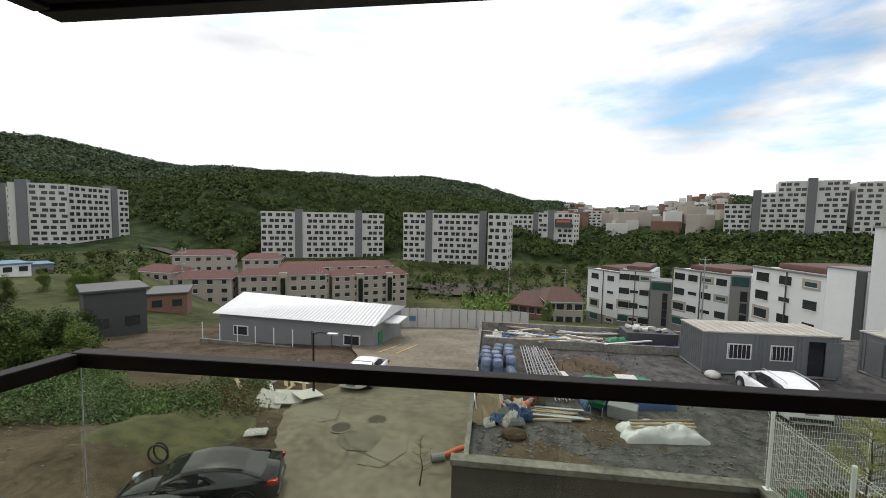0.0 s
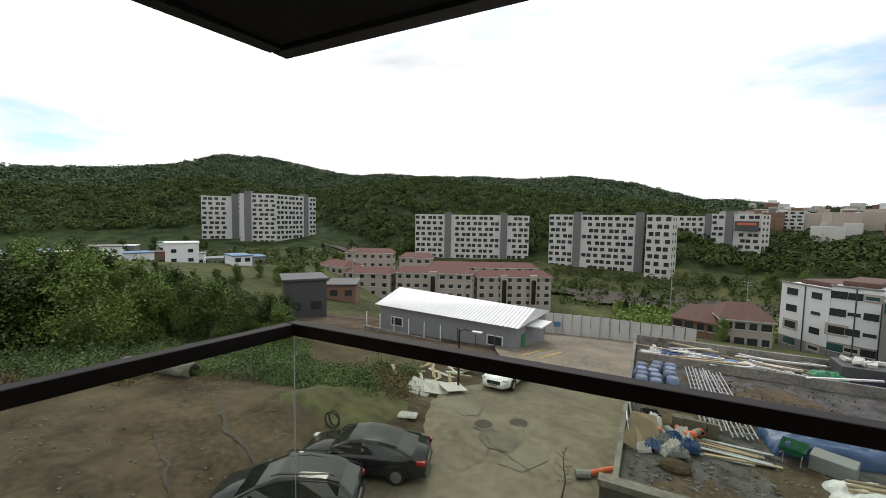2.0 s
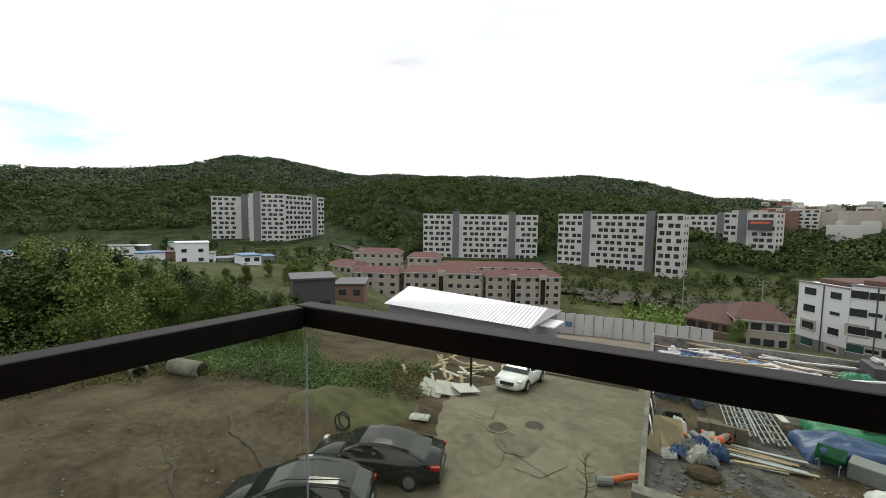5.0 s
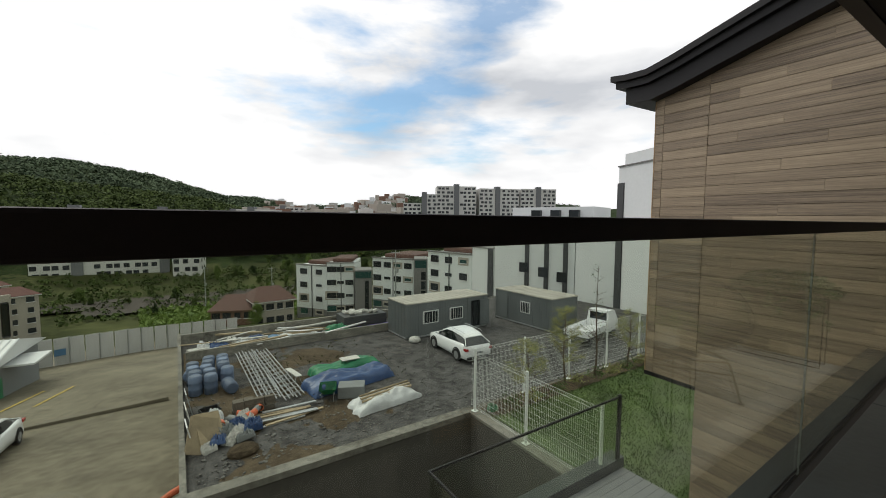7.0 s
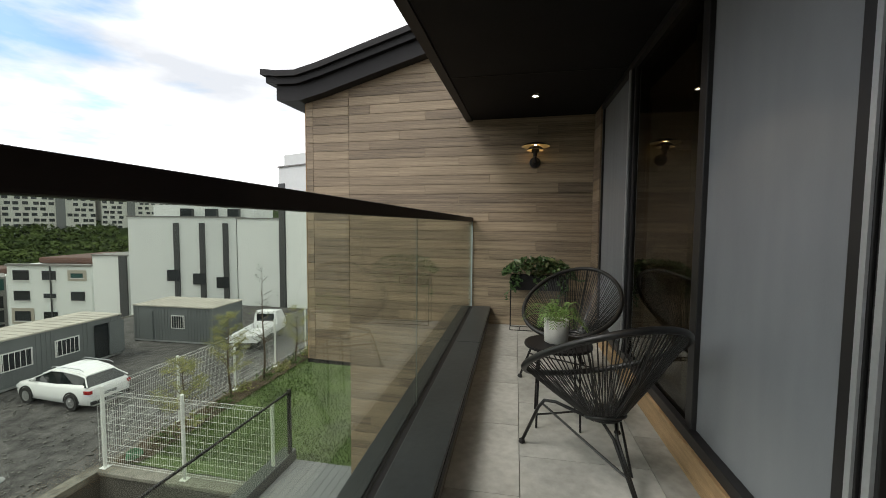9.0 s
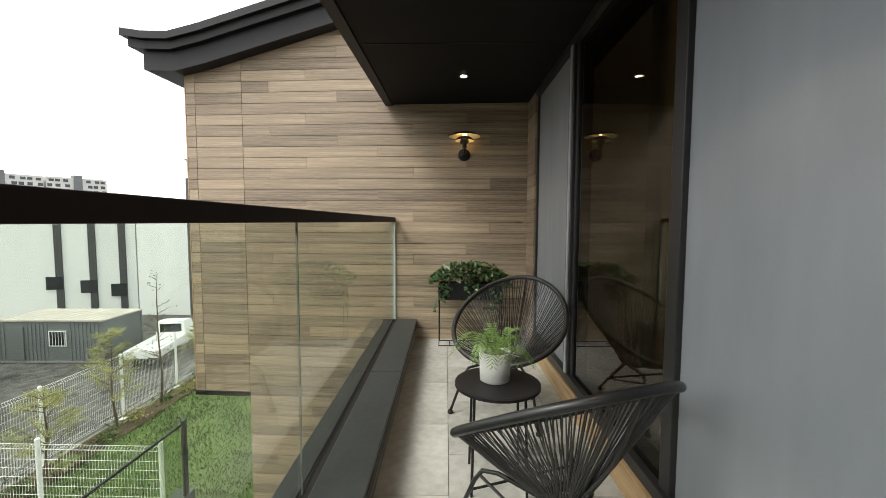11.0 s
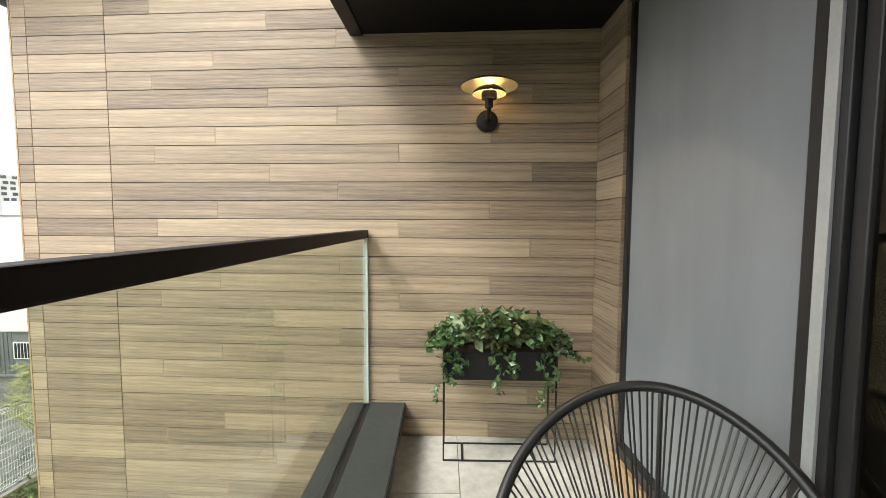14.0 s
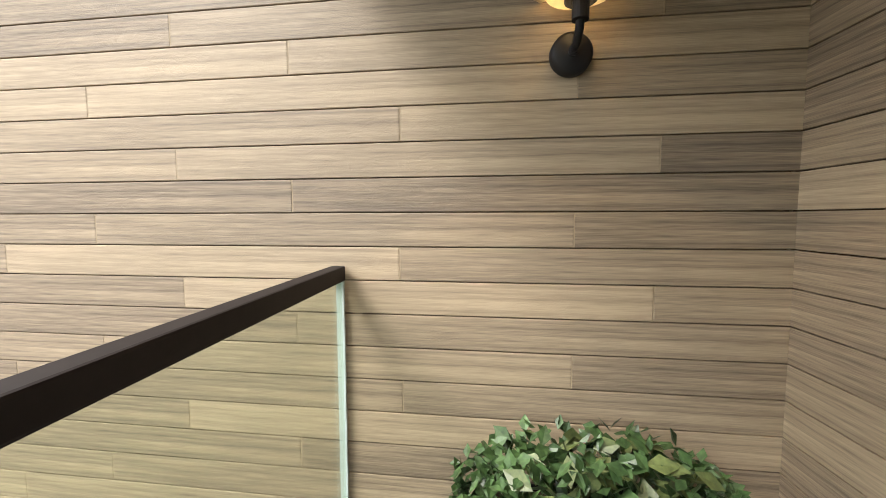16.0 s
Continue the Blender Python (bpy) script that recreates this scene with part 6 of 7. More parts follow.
def white_house(az0, az1, r0, r1, el0, el1, label, fl, co, depth=14):
    m, L = between(az0, az1, r0, r1, lev(el0, (r0 + r1) / 2))
    H = lev(el1, (r0 + r1) / 2) - lev(el0, (r0 + r1) / 2)
    t = thing("white_house", label, "apartment house", m, "white apartment houses")
    part("wall", box(B(), 0, L, 0, depth, 2.6, H), M_WHITEWALL, t)
    part("plinth", box(B(), 0.02, L - 0.02, 0.02, depth, -6, 2.6), M_GREYWALL, t, "grey base")
    part("roof", box(B(), L * 0.12, L * 0.9, depth * 0.2, depth, H, H + 0.9, 0.3), M_BROWNROOF, t, "brown roof")
    part("roof_edge", box(B(), -0.15, L + 0.15, -0.15, 0.5, H, H + 0.25), M_GREYWALL, t)
    part("downpipe", rod(B(), (L * 0.52, -0.1, -4), (L * 0.52, -0.1, H), 0.09, 8), M_DARKSTRIP, t)
    fh = H / fl
    for f in range(fl):
        for i in range(co):
            x = (i + 0.5) * L / co
            wi, hi = ((1.8, 1.2), (1.6, 0.6))[(i + f) % 2] if i else (2.1, 1.3)
            w = piece("window", win_mesh(wi, hi, M_WINGREEN if (f + i) % 5 == 0 else M_WIN), t, pose(x, 0, fh * (f + 0.55)))
            piece("window_frame", win_mesh(wi + 0.2, 0.1, M_WINFRAME), w, pose(0, -0.03, -hi / 2 - 0.05))
            if (i + f) % 4 == 1:
                piece("surround", win_mesh(wi + 0.9, hi + 0.8, M_VILLA), t, pose(x, 0.045, fh * (f + 0.55)))
        for i in range(2):
            piece("window", win_mesh(1.6, 1.2, M_WIN), t, pose(0, depth * (0.3 + 0.4 * i), fh * (f + 0.55), 0, 0, -90))
    return t


def core(az0, az1, r, el0, el1):
    m, L = between(az0, az1, r, r, lev(el0, r))
    H = lev(el1, r) - lev(el0, r)
    t = thing("stair_tower", "grey stair tower with a green glazed top between white houses", "stair tower", m, "grey stair towers")
    part("wall", box(B(), 0, L, 0, 6, -5, H), M_GREYWALL, t)
    part("glazing", box(B(), 0.2, L - 0.2, -0.12, -0.01, H - 1.8, H - 0.3), M_WINGREEN, t)
    for f in range(4):
        piece("window", win_mesh(0.9, 1.6, M_WIN), t, pose(L * 0.7, 0, 1.5 + f * (H - 3) / 4))


white_house(13.2, 17.1, 104, 98, -13.4, -6.3, "white four-storey apartment house with a brown roof", 4, 2)
white_house(17.15, 20.7, 97, 96, -13.2, -6.1, "white four-storey apartment house with framed windows", 4, 3)
core(20.8, 23.2, 92, -13.0, -7.1)
white_house(23.3, 29.0, 92, 86, -13.0, -5.6, "white four-storey apartment house", 4, 4)
core(29.1, 31.0, 80, -13.0, -5.6)
white_house(31.1, 37.2, 78, 70, -13.0, -4.8, "white apartment house with green windows", 4, 3)


def white_block(az0, az1, r0, r1, z0, z1, label, mt=None, depth=10):
    m, L = between(az0, az1, r0, r1, z0)
    t = thing("white_block", label, "building", m, "white rendered buildings behind the yard")
    part("wall", box(B(), 0, L, 0, depth, -2, z1 - z0), mt or M_WHITEWALL, t)
    part("parapet_cap", box(B(), -0.1, L + 0.1, -0.1, depth, z1 - z0, z1 - z0 + 0.12), M_GREYWALL, t)
    return t, L, z1 - z0


t, L, H = white_block(37.3, 40.2, 58, 55, -12, -2.6, "white rendered building end")
part("dark_strip", box(B(), L - 0.9, L + 0.02, -0.15, 0.0, -2, H), M_DARKSTRIP, t)
t, L, H = white_block(40.4, 51.2, 54, 49, -12, 1.6, "white rendered building with dark vertical window strips")
for k, x in enumerate((L * 0.44, L * 0.68, L * 0.90)):
    part("dark_strip", box(B(), x - 0.28, x + 0.28, -0.12, 0.0, -1, H - 0.6), M_DARKSTRIP, t)
    part("dark_window", box(B(), x - 1.0, x + 0.25, -0.18, -0.125, H * (0.5 - 0.03 * k), H * (0.5 - 0.03 * k) + 1.2), M_WIN, t)
    part("dark_window", box(B(), x - 0.25, x + 0.8, -0.18, -0.125, H * 0.24, H * 0.24 + 1.2), M_WIN, t)
    part("roof_window", box(B(), x - 0.6, x + 0.6, 2.0, 2.6, H + 0.1, H + 1.0), M_WIN, t)
part("upper_storey", box(B(), L * 0.1, L * 1.1, 2.6, 9, H, H + 1.4), M_WHITEWALL, t)
t, L, H = white_block(51.3, 56.2, 49, 46, -12, 1.5, "plain white rendered building")
t, L, H = white_block(56.3, 63.0, 44, 38, -12, 6.6, "tall white rendered building with a dark strip")
part("dark_strip", box(B(), -0.02, 0.9, -0.12, 0.0, -2, H - 1.6), M_DARKSTRIP, t)
part("roof_step", box(B(), 0.6, L, 0.2, 8, H, H + 1.2), M_WHITEWALL, t)

# ---- shed, hoarding and street things ----
shed = thing("shed", "long grey sandwich-panel shed with a white ribbed metal roof", "shed", pose(-31.2, 37.4, -11.3, 0, 0, -5.5))
SL, SD, SH = 16.6, 8.0, 3.1
part("wall", box(B(), 0, SL, 0, SD, -1.5, SH), M_SHEDWALL, shed)
bm = B()
vsr = [bm.verts.new(v) for v in ((-0.4, -0.5, SH - 0.05), (SL + 0.4, -0.5, SH - 0.05), (SL + 0.4, SD / 2, SH + 1.0), (-0.4, SD / 2, SH + 1.35), (SL + 0.4, SD + 0.5, SH - 0.05), (-0.4, SD + 0.5, SH - 0.05))]
for f in ((0, 1, 2, 3), (3, 2, 4, 5), (0, 3, 5), (1, 4, 2), (0, 5, 4, 1)):
    bm.faces.new([vsr[i] for i in f])
part("roof", bm, M_SHEDROOF, shed, "white ribbed metal roof")
rib = mesh_of(rod(B(), (0, -0.52, SH - 0.03), (0, SD / 2, SH + 1.03), 0.055, 4), M_SHEDROOF, name="roof_rib")
for i in range(46):
    piece("roof_rib", rib, shed, pose(-0.35 + i * (SL + 0.7) / 45, 0, 0))
for x in (1.6, 13.6):
    w = part("window", box(B(), x, x + 1.7, -0.08, 0.05, 0.9, 1.9), M_WINFRAME, shed)
    part("pane", box(B(), x + 0.12, x + 1.58, -0.1, -0.085, 1.0, 1.8), M_WIN, w)
part("door", box(B(), SL - 0.05, SL + 0.06, 1.2, 2.2, -0.2, 2.0), M_GREENTARP, shed, "green door")
part("canopy", box(B(), SL, SL + 1.6, 2.4, 5.4, 2.6, 2.72), M_SHEDROOF, shed)
for i in range(9):
    part("fence_post", rod(B(), (i * 2.0 - 1, -1.2, -1), (i * 2.0 - 1, -1.2, 2.3), 0.05, 6), M_WHITEFENCE if i < 6 else M_DARKSTRIP, shed)
solid("wall_shed_foot", box(B(), -1.5, 17.5, -1.4, -1.1, -2.0, 0.15), M_CONC, "low concrete wall in front of the shed", "wall", "structure", m=pose(-30.9, 37.4, -10.8, 0, 0, -5.5))

hoarding = thing("hoarding", "white corrugated steel site hoarding with posts", "fence")
hp = [(-34, 43.5), (-27, 45.5), (-17.5, 49.5), (-8, 52.5), (1.0, 52.0)]
sheet_me = mesh_of(box(B(), 0.01, 1.03, -0.03, 0.03, -1.5, 2.5, 0.01), M_HOARD, name="steel_sheet")
post_me = mesh_of(rod(B(), (0, -0.08, -1.5), (0, -0.08, 2.62), 0.05, 6), M_GALV, name="post")
for (x0, y0), (x1, y1) in zip(hp, hp[1:]):
    d = math.hypot(x1 - x0, y1 - y0)
    n = int(d / 1.04)
    for i in range(n):
        s = i / n
        x, y = x0 + (x1 - x0) * s, y0 + (y1 - y0) * s
        z = road_z(0, y) + (0.5 if x < -18 else 0.0)
        piece("steel_sheet", sheet_me, hoarding, pose(x, y, z, 0, 0, math.degrees(math.atan2(y1 - y0, x1 - x0))))
        if i % 2 == 0:
            piece("post", post_me, hoarding, pose(x, y, z))
solid("door_panel", box(B(), -0.6, 0.6, -0.1, 0.0, 0, 2.0), M_DARKSTRIP, "dark steel door in the hoarding", "door", m=pose(-15.9, 49.7, road_z(0, 49.7), 0, 0, 18))
solid("notice", box(B(), -0.4, 0.4, -0.06, 0.0, -0.3, 0.3), M_BLUEROOF, "small blue notice on the hoarding", "sign", m=pose(-13.9, 50.4, road_z(0, 50.4) + 1.2, 0, 0, 18))

lamp = thing("street_lamp", "dark slim street lamp post at the road edge", "street lamp", pose(-13.5, 20.7, -8.4))
part("post", rod(B(), (0, 0, 0), (0, 0, 3.7), 0.07, 10, 0.05), M_BLACK, lamp)
part("foot", lathe(B(), [(0.16, 0), (0.16, 0.25), (0.08, 0.4)], 12), M_BLACK, lamp)
part("arm", pipe(B(), [(0, 0, 3.6), (0.3, 0, 3.75), (1.1, 0, 3.72)], 0.035, 6), M_BLACK, lamp)
part("head", box(B(), 0.8, 1.4, -0.12, 0.12, 3.64, 3.76, 0.04), M_GALV, lamp)
rng = random.Random(41)
for i in range(26):
    x, y = rng.uniform(-18.5, -13.9), rng.uniform(20.5, 27)
    solid("timber_scrap", box(B(), -rng.uniform(0.4, 1.2), 0.8, -0.1, 0.1, 0, 0.06), M_TIMBER if i % 3 else M_SACK, "broken timber in the scrap heap", "scrap", group="timber scrap heap", m=pose(x, y, ground_z(x, y) + 0.1 + 0.12 * (i % 3), rng.uniform(-15, 15), rng.uniform(-18, 18), rng.uniform(0, 180)))
for i in range(3):
    solid("scrap_board", box(B(), -0.7, 0.7, -0.5, 0.5, 0, 0.03), M_SACK, "pale board dumped at the road edge", "scrap", group="boards at the road edge", m=pose(-15.2 + 0.8 * i, 19.2 + 0.5 * i, ground_z(-14.5, 19.5) + 0.35, 35 - 14 * i, 10, 30 * i))
heap("crumpled_sheet", pose(-13.9, 15.9, ground_z(-13.9, 15.9) + 0.05, 0, 0, 20), 0.9, 0.5, 0.16, M_SACK, "crumpled white sheet on the bare ground", "sheet", 88, 1.0)
for i, x in enumerate((-31.4, -28.6)):
    solid("concrete_pipe", lathe(B(), [(0.34, 0), (0.45, 0), (0.45, 2.2), (0.34, 2.2)], 20, False), M_CONC, "short concrete pipe lying on the ground", "pipe", group="concrete pipes", m=pose(x, 12.4 + 0.6 * i, ground_z(x, 12.5) + 0.45, 90, 0, 70 + 30 * i))
solid("cable_coil", pipe(B(), [(0.33 * math.cos(a), 0.12 * math.sin(a * 0.5), 0.36 + 0.33 * math.sin(a)) for a in [i * 0.3 for i in range(44)]], 0.035, 6), M_TYRE, "coil of black hose on the ground", "hose", m=pose(-15.6, 12.7, ground_z(-15.6, 12.7)))
mo = sheet("grass_patch", -19.5, -14.3, 12.6, 17.6, 30, 30, lambda x, y: ground_z(x, y) + 0.10 - 0.25 * max(0.0, abs((x + 16.9) / 2.6) - 0.75) * 2 - 0.25 * max(0.0, abs((y - 15.1) / 2.5) - 0.75) * 2 + 0.05 * noise.noise((x * 1.5, y * 1.5, 0)), M_MOSS, "yellow-green patch of turf on the bare ground", cat="grass")
bm = B()
for i in range(420):
    x, y = rng.uniform(-32, -13.6), rng.uniform(4, 19)
    bmesh.ops.create_icosphere(bm, subdivisions=1, radius=rng.uniform(0.02, 0.075), matrix=Matrix.Translation((x, y, ground_z(x, y) + 0.02)) @ Matrix.Diagonal((1, 0.8, 0.6, 1)))
solid("loose_stones", bm, M_STONE, "loose stones on the bare earth", "stones", "stuff")

def furrow(pts, w):
    """A crack washed into the bare earth."""
    bm = B()
    L = []
    for (x0, y0), (x1, y1) in zip(pts, pts[1:]):
        for i in range(14):
            u = i / 14
            x, y = x0 + (x1 - x0) * u, y0 + (y1 - y0) * u
            x, y = x + 0.16 * noise.noise((x * 1.7, y * 1.7, 1)), y + 0.16 * noise.noise((x * 1.7, y * 1.7, 6))
            k = w * (0.35 + 1.1 * abs(noise.noise((x * 2.3, y * 2.3, 1))))
            L.append((bm.verts.new((x - 0.4 * k, y - k, ground_z(x, y) + 0.03)), bm.verts.new((x + 0.4 * k, y + k, ground_z(x, y) + 0.03))))
    for a, b in zip(L, L[1:]):
        bm.faces.new((a[0], a[1], b[1], b[0]))
    return solid("furrow", bm, M_CRACK, "dark crack washed into the bare earth", "crack", "structure")


furrow([(-22.2, 11.9), (-18.9, 10.1), (-16.6, 9.6), (-15.3, 9.3)], 0.13)
furrow([(-21.2, 8.6), (-18.8, 7.8), (-16.4, 6.5), (-14.5, 5.6)], 0.10)

# railway bank, field and low houses at the valley floor
sheet("field", -12, 18, 100, 165, 40, 40, lambda x, y: ground_z(x, y) + 0.5 + 0.4 * noise.noise((x * 0.3, y * 0.5, 0)), M_CROP, "rows of green vegetables in the valley field", cat="field")
for i in range(3):
    sheet("railway_bank", -170 + 70 * i, -100 + 70 * i, 176 - 8 * i, 186 - 8 * i, 20, 4, lambda x, y: ground_z(x, y) + 0.8, M_RAILBED, "brown railway embankment across the valley", cat="railway")
sheet("railway_bank", 40, -30, 170, 180, 20, 4, lambda x, y: ground_z(x, y) + 0.8, M_RAILBED, "brown railway embankment across the valley", cat="railway")


def low_house(az, r, w, d, h, wall, roof, label):
    p = polar(az, r)
    t = thing("low_house", label, "house", pose(p.x, p.y, ground_z(p.x, p.y), 0, 0, -az + rng.uniform(-18, 18)), "low houses in the valley")
    part("wall", box(B(), -w / 2, w / 2, 0, d, -2, h), wall, t)
    part("roof", box(B(), -w / 2 - 0.3, w / 2 + 0.3, -0.3, d + 0.3, h, h + 0.35, 0.1), roof, t)
    for i in range(max(2, int(w / 4))):
        for f in range(max(1, int(h / 3))):
            piece("window", win_mesh(1.4, 1.1, M_WIN), t, pose(-w / 2 + (i + 0.5) * w / max(2, int(w / 4)), 0, 1.6 + f * 2.9))


low_house(-60.4, 150, 9, 8, 6.8, M_WHITEWALL, M_WHITEWALL, "white two-storey house with flat roof terraces")
low_house(-58.9, 156, 4, 6, 4.0, M_WHITEWALL, M_GREYWALL, "small white annexe with a flat roof")
low_house(-46.3, 58, 5.6, 6, 5.1, M_DARKSTRIP, M_DARKSTRIP, "dark grey house with white balconies")
low_house(-41.6, 80, 5.6, 8, 3.0, M_BROWNBRICK, M_DARKSTRIP, "low brick house with a dark roof")
for az0, r, w, h, wall, roof, label in ((-53.4, 152, 12, 3.2, M_GREYWALL, M_BLUEROOF, "low workshop with a faded blue roof"), (-53.9, 126, 5, 2.6, M_WHITEWALL, M_BLUEROOF, "small hut with a bright blue roof"),
                                        (-57.0, 172, 11, 3.2, M_GREYWALL, M_GREYPLAST, "low workshop with a grey metal roof"), (-63.4, 176, 9, 5.0, M_BROWNBRICK, M_BROWNROOF, "brick house with a brown roof"),
                                        (-65.2, 172, 13, 4.4, M_WHITEWALL, M_BLUEROOF, "white workshop with a blue roof"), (-67.4, 166, 8, 6.0, M_WHITEWALL, M_GREYWALL, "white two-storey house with a grey roof"),
                                        (-69.0, 200, 22, 5.0, M_GREYWALL, M_SHEDROOF, "long grey workshop with a pale roof"), (-72.5, 196, 20, 4.6, M_GREYWALL, M_GREYPLAST, "long workshop with a grey roof"),
                                        (-75.0, 214, 26, 5.0, M_WHITEWALL, M_BLUEROOF, "long white workshop with a blue roof"), (-61.0, 236, 16, 4.5, M_WHITEWALL, M_GREENTARP, "distant workshop with a green roof"),
                                        (-66.6, 232, 14, 4.5, M_GREYWALL, M_SHEDROOF, "distant workshop with a pale roof"), (-70.3, 176, 7, 4.0, M_VILLA, M_BROWNROOF, "small tan house with a brown roof")):
    low_house(az0, r, w, 8, h, wall, roof, label)
m, L = between(-52.4, -48.9, 128, 126, lev(-8.9, 127))
gabled("white_cottage", m, L, 7, 2.9, M_GREYPLAST, M_WHITEWALL, "white cottage with a pale pitched roof and a chimney", 1, 3, 1.1)
for i in range(240):
    az, r = rng.uniform(9.0, 28.5), rng.uniform(300, 900)
    p = polar(az, r)
    w, h = rng.uniform(8, 18), rng.uniform(5, 13)
    z = ground_z(p.x, p.y)
    solid("town_house", box(B(), -w / 2, w / 2, 0, 9, -6, h, 0.3), rng.choice((M_VILLA, M_WHITEWALL, M_APT, M_BROWNBRICK, M_VILLA)), "small house in the distant hillside town", "house", group="houses of the distant town", m=pose(p.x, p.y, z + 1.5, 0, 0, rng.uniform(-40, 40)))


# poles with cross-arms and sagging wires, motorcycles by the hoarding
def pole(az, r, h):
    p = polar(az, r)
    t = thing("utility_pole", "slim concrete utility pole with cross-arms", "pole", pose(p.x, p.y, ground_z(p.x, p.y), 0, 0, -az), "utility poles")
    part("post", rod(B(), (0, 0, -1), (0, 0, h), 0.17, 10, 0.10), M_GALV, t)
    for z in (h - 0.5, h - 1.4):
        part("cross_arm", box(B(), -0.9, 0.9, -0.05, 0.05, z, z + 0.1), M_GALV, t)
        for x in (-0.8, 0.0, 0.8):
            part("insulator", rod(B(), (x, 0, z + 0.1), (x, 0, z + 0.3), 0.05, 6), M_WINFRAME, t)
    part("box", box(B(), 0.15, 0.6, -0.2, 0.2, h * 0.6, h * 0.6 + 0.8, 0.04), M_GALV, t)
    return Vector((p.x, p.y, ground_z(p.x, p.y) + h - 0.2))


tops = [pole(a, r, h) for a, r, h in ((2.6, 150, 15), (10.2, 140, 15), (26.5, 84, 14), (-40, 118, 12), (-24.0, 112, 11))]
for a, b in ((0, 1), (1, 2)):
    bm = B()
    n = 24
    pipe(bm, [tops[a].lerp(tops[b], i / n) - Vector((0, 0, 3.0 * (1 - (2 * i / n - 1) ** 2))) for i in range(n + 1)], 0.035, 4)
    solid("cable", bm, M_TYRE, "sagging overhead cable between the poles", "cable")
for i in range(3):
    x, y = -17.2 + 0.9 * i, 47.6 + 0.3 * i
    mb = thing("motorcycle", "dark motorcycle parked by the hoarding", "motorcycle", pose(x, y, road_z(0, y), 0, 0, 70), "parked motorcycles")
    for wx in (-0.6, 0.6):
        part("wheel", rod(B(), (wx, -0.05, 0.29), (wx, 0.05, 0.29), 0.29, 16), M_TYRE, mb)
    part("body", box(B(), -0.55, 0.35, -0.14, 0.14, 0.40, 0.78, 0.08), M_BLACKCAR, mb)
    part("seat", box(B(), -0.6, 0.05, -0.13, 0.13, 0.785, 0.86, 0.03), M_TYRE, mb)
    part("fork", rod(B(), (0.6, 0, 0.29), (0.4, 0, 1.0), 0.03, 6), M_GALV, mb)
    part("handlebar", rod(B(), (0.38, -0.35, 1.02), (0.38, 0.35, 1.02), 0.02, 6), M_GALV, mb)

# ---- trees and weeds ----
def tree_meshes(seed, h, spread, n, size):
    rng = random.Random(seed)
    bm = B()
    trunk = [Vector((0.15 * math.sin(i + seed), 0.15 * math.cos(i * 1.3), h * 0.8 * i / 6)) for i in range(7)]
    for i in range(6):
        rod(bm, trunk[i], trunk[i + 1], 0.22 * (1 - i / 7), 8, 0.22 * (1 - (i + 1) / 7))
    hubs = []
    for i in range(20):
        s = rng.uniform(0.10, 1.0)
        k = min(5, int(s * 6))
        p = trunk[k].lerp(trunk[k + 1], s * 6 - k)
        a = i * 2.4
        ln = spread * (1.15 - 0.75 * s) * rng.uniform(0.7, 1.1)
        q = p + Vector((math.cos(a) * ln, math.sin(a) * ln, ln * 0.45))
        rod(bm, p, q, 0.06, 5, 0.015)
        hubs += [(q, ln * 0.55 + 0.35), (p.lerp(q, 0.6), ln * 0.45 + 0.35)]
    hubs.append((trunk[-1] + Vector((0, 0, h * 0.1)), spread * 0.4))
    vs = []
    for i in range(n):
        c, r = hubs[i % len(hubs)]
        d = Vector((rng.gauss(0, 1), rng.gauss(0, 1), rng.gauss(0, 0.8)))
        d = d.normalized() * r * rng.uniform(0.35, 1.05)
        leaf(vs, c + d, rng.uniform(0.6, 1.3) * size, rng, 0.3)
    return mesh_of(bm, M_BARK, name="trunk"), quads("crown", vs, M_TREE)


KINDS = [tree_meshes(1, 9.0, 2.4, 11000, 0.22), tree_meshes(2, 10.5, 2.1, 12000, 0.22), tree_meshes(3, 7.5, 2.5, 10000, 0.22)]


def tree(x, y, z, k, s, rz, label="tall broadleaf tree with dense dark green leaves", group="trees below the balcony"):
    t = thing("tree", label, "tree", pose(x, y, z, 0, 0, rz) @ Matrix.Diagonal((s, s, s, 1)), group)
    for nm, me in zip(("trunk", "crown"), KINDS[k]):
        o = new(nm, me)
        o.parent = t


rng = random.Random(77)
for i in range(34):
    az = -80 + 32 * (i % 17) / 16 + rng.uniform(-1.5, 1.5)
    r = (38 if i < 17 else 48) + rng.uniform(-3, 4)
    p = polar(az, r)
    top = lerp_table(az, [(-80, -2.2), (-73, -1.2), (-69, -1.0), (-66, -2.4), (-63.5, -4.2), (-59, -6.0), (-54.5, -7.7), (-49.7, -9.4), (-46, -11), (-40, -12)]) + rng.uniform(-1.3, 0.4)
    zt = lev(top, r)
    z = ground_z(p.x, p.y) - 0.4
    k = i % 3
    hh = (9.9, 11.4, 8.4)[k]
    tree(p.x, p.y, z, k, max(0.42, (zt - z) / hh), rng.uniform(0, 360))
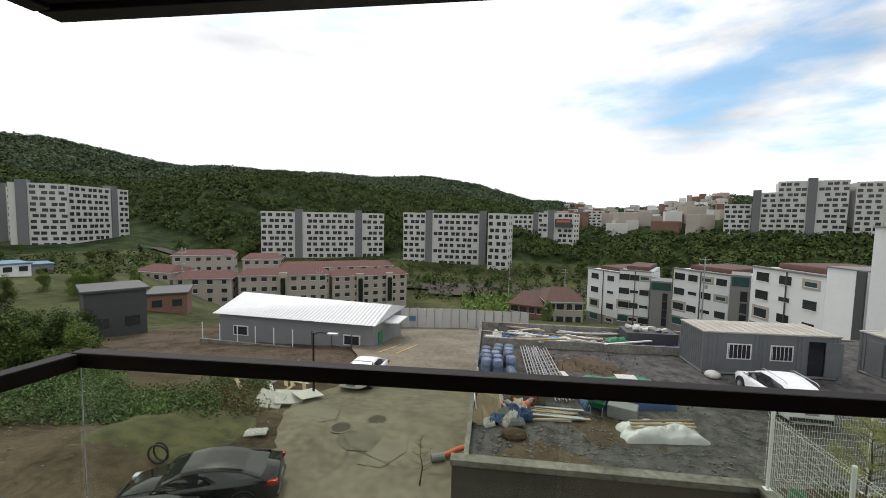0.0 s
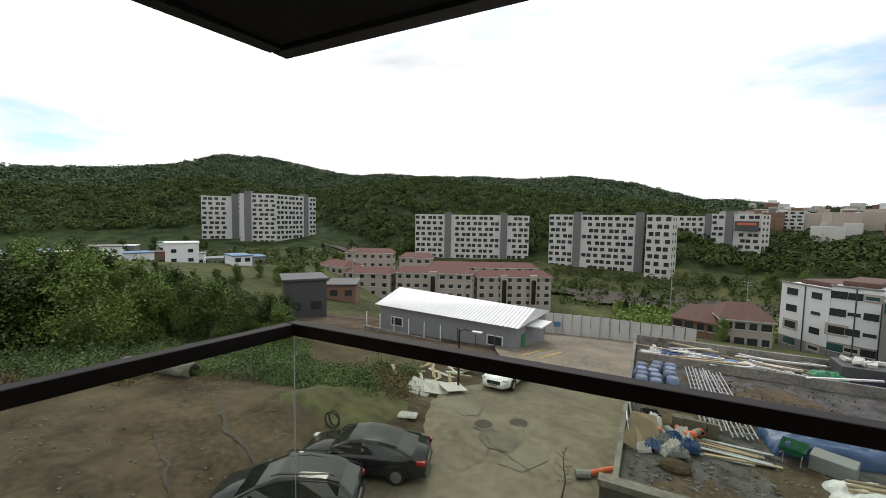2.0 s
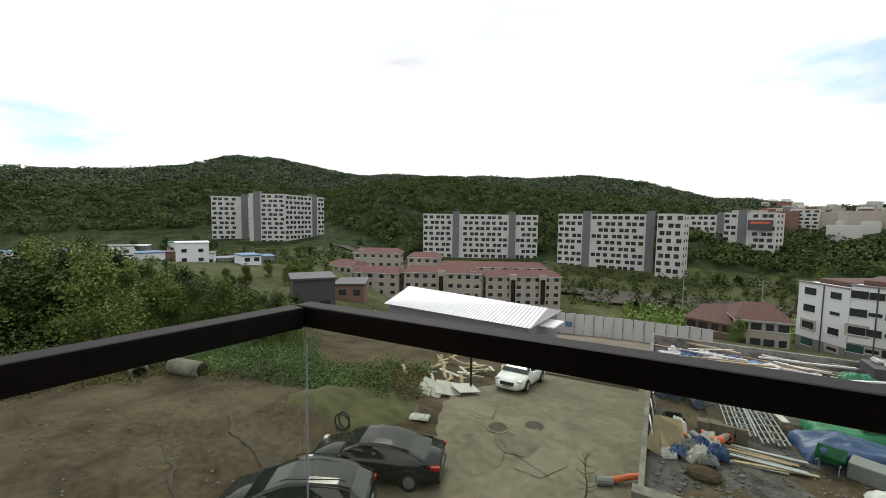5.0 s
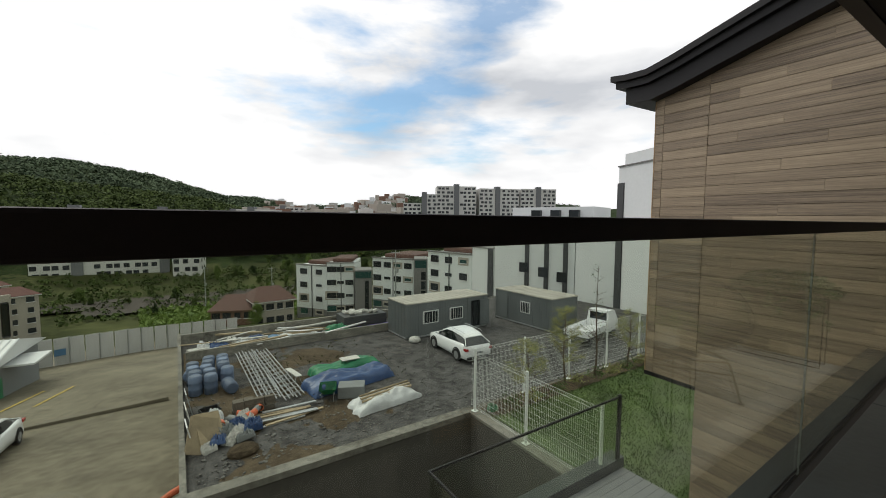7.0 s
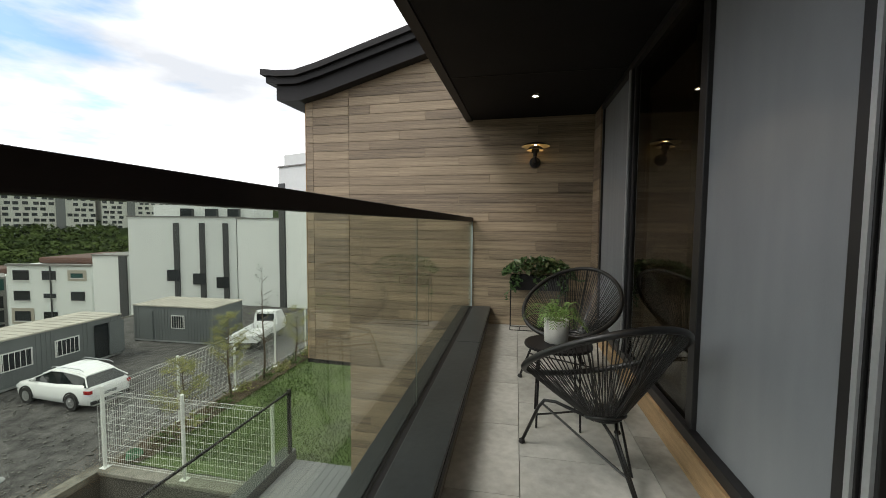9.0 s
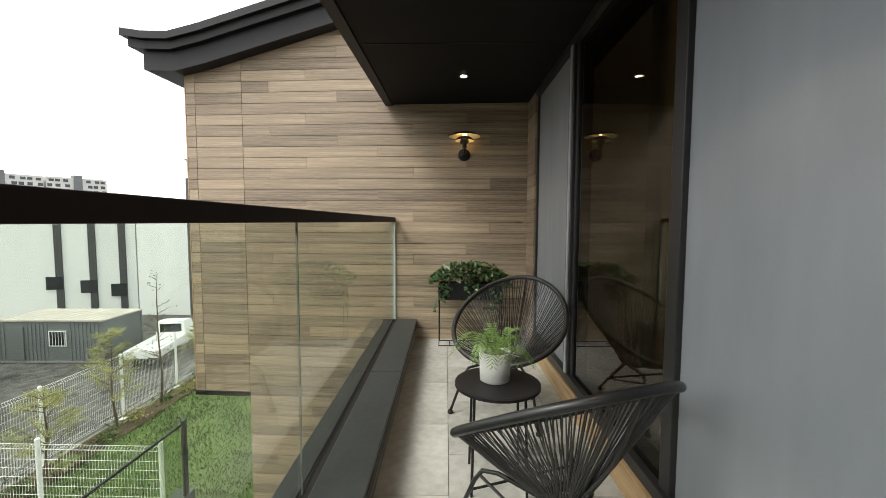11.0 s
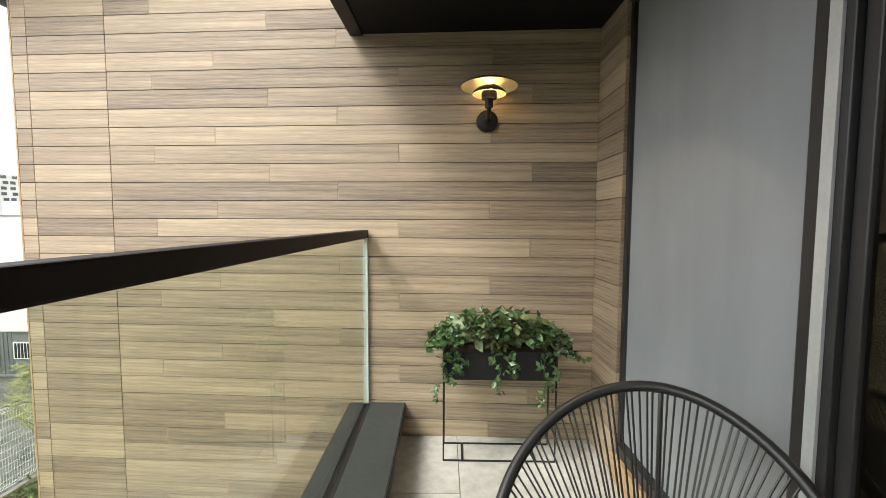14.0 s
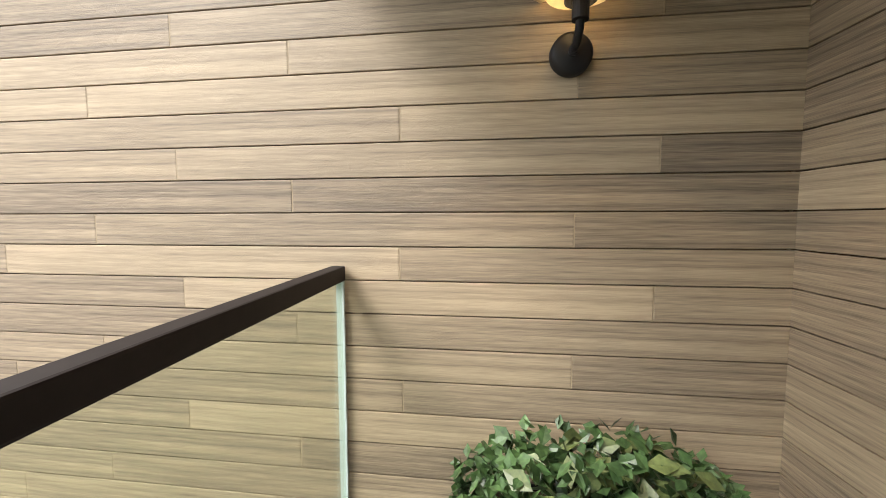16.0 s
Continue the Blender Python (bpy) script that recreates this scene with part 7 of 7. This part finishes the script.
for az, r, s in ((-2.5, 150, 0.5), (1.5, 160, 0.6), (8.2, 86, 0.55), (12.5, 210, 1.0), (15, 215, 1.1), (17.5, 200, 1.0), (20, 215, 0.9), (22.5, 210, 0.8), (13.5, 180, 0.8), (10, 235, 0.9), (4, 205, 0.7), (6, 208, 0.7), (8, 212, 0.7), (-40, 236, 1.2), (-37, 234, 1.2), (-34, 236, 1.1), (34, 200, 0.8), (38, 190, 0.8), (42, 190, 0.9), (-60, 240, 1.0), (-63, 238, 1.0), (-66, 230, 1.0)):
    p = polar(az, r)
    tree(p.x, p.y, ground_z(p.x, p.y) - 0.3, int(az * 7) % 3, s, az * 31, "broadleaf tree in the valley", "trees in the valley")

for i in range(60):
    az, r = rng.uniform(-62, 30), rng.uniform(170, 246)
    if -33 < az < 4 and r > 190:
        r = 190 - rng.uniform(0, 16)
    p = polar(az, r)
    tree(p.x, p.y, ground_z(p.x, p.y) - 0.5, i % 3, rng.uniform(0.35, 0.75), rng.uniform(0, 360), "broadleaf tree in the valley", "trees in the valley")
for i in range(22):
    az, r = rng.uniform(-66, -42.5), rng.uniform(64, 108)
    if -49.5 < az < -39 and r < 84:
        r += 24
    p = polar(az, r)
    tree(p.x, p.y, ground_z(p.x, p.y) - 0.4, i % 3, rng.uniform(0.38, 0.62), rng.uniform(0, 360), "broadleaf tree on the slope behind the brush", "trees on the slope")
# weeds and brush between the bare earth and the trees: green bushes in clumps, dry brown stalks between them
green, dry = [], []
for i in range(2600):
    az = rng.uniform(-82, -31)
    r = 18 + 20 * rng.random() ** 1.1
    p = polar(az, r)
    edge = lerp_table(az, [(-82, 27.5), (-74, 27.5), (-63, 26.5), (-53, 23.5), (-46, 20.5), (-39, 19.3), (-31, 20.5)])
    if r < edge + 1.6 * noise.noise((p.x * 0.3, p.y * 0.3, 3)) or (az > -46 and r > 27):
        continue
    n = noise.noise((p.x * 0.22, p.y * 0.22, 9)) + 0.25 * (r - edge) / 6
    lush = n > 0.02
    h = rng.uniform(0.5, 1.5) * (1.0 if lush else 0.6) * min(1.0, 0.35 + (r - edge) / 4)
    gz = ground_z(p.x, p.y)
    for k in range(58 if lush else 34):
        a, q = rng.uniform(0, 6.28), rng.random() ** 0.6
        w = 0.62 * q
        pt = Vector((p.x + w * math.cos(a), p.y + w * math.sin(a), gz + h * rng.random() * (1.05 - 0.55 * q)))
        leaf(green if lush or k % 4 == 0 else dry, pt, rng.uniform(0.08, 0.17), rng, 0.2)
tagged(new("weeds", quads("weeds", green, M_SHRUB)), "tall bright green weeds and bushes on the slope", "weeds", kind="stuff")
tagged(new("dry_brush", quads("dry_brush", dry, M_DRYBRUSH)), "dry brown brush between the green weeds", "brush", kind="stuff")
vs = []
for i in range(3500):
    az = rng.uniform(-4, 14)
    r = rng.uniform(104, 160)
    p = polar(az, r)
    leaf(vs, Vector((p.x, p.y, ground_z(p.x, p.y) + rng.uniform(0.6, 2.4))), rng.uniform(0.8, 1.8), rng)
tagged(new("field_plants", quads("field_plants", vs, M_TREE)), "green crops and bushes in the valley field", "plants", kind="stuff")
vs = []
for i in range(1500):
    x, y = rng.uniform(-4.3, 5.5), rng.uniform(19, 31)
    if noise.noise((x * 0.6, y * 0.6, 2)) < 0.05:
        continue
    leaf(vs, Vector((x, y, YZ + rng.uniform(0.02, 0.22))), rng.uniform(0.06, 0.16), rng)
tagged(new("yard_weeds", quads("yard_weeds", vs, M_MOSS)), "dry grass tufts in the yard", "weeds", kind="stuff")

# tree crowns of the wooded hills, each a dome of leaf clumps
def canopy(name, label, m, r_of, n, size, leaves, clump, seed):
    rng = random.Random(seed)
    vs = []
    for i in range(n):
        az = rng.uniform(-84, 52)
        a, b = r_of(az)
        r = math.sqrt(a * a + (b * b - a * a) * rng.random())
        p = polar(az, r)
        if 9 < az < 28 and r > 300 and noise.noise((p.x * 0.012, p.y * 0.012, 4)) < 0.12:
            continue
        c = Vector((p.x, p.y, ground_z(p.x, p.y) + size * 0.35))
        k = size * rng.uniform(0.7, 1.25)
        tall = rng.uniform(0.75, 1.2)
        for j in range(leaves):
            z = rng.random() ** 0.8
            t = rng.uniform(0, 6.283)
            q = math.sqrt(max(0.0, 1 - z * z))
            d = Vector((q * math.cos(t), q * math.sin(t), z * tall))
            u = (d + Vector((rng.gauss(0, 0.35), rng.gauss(0, 0.35), rng.gauss(0, 0.35)))).normalized()
            e = u.orthogonal().normalized()
            e = Matrix.Rotation(rng.uniform(0, 6.28), 3, u) @ e
            f = u.cross(e)
            w = clump * rng.uniform(0.6, 1.2)
            o = c + d * k * rng.uniform(0.82, 1.08)
            vs += [o - e * w, o + f * w * 0.7, o + e * w, o - f * w * 0.7]
    return tagged(new(name, quads(name, vs, m)), label, "trees", kind="stuff")


def hill_foot(az):
    return 215 + 80 * min(1.0, max(0.0, (-35 - az) / 9))


canopy("hill_trees", "dense dark green tree crowns on the near wooded hill", M_CANOPY, lambda az: (hill_foot(az) + 28, hill_foot(az) + 175), 6200, 3.3, 36, 0.85, 61)
# far crowns carry their haze in the material colour
canopy("far_hill_trees", "tree crowns on the far wooded hills, distance haze in their colour", M_HAZECANOPY, lambda az: (hill_foot(az) + 175, 1010), 9500, 6.5, 16, 2.1, 62)
canopy("valley_bushes", "scattered bushes on the valley floor", M_CANOPY, lambda az: (150, 225), 1500, 1.7, 18, 0.55, 63)
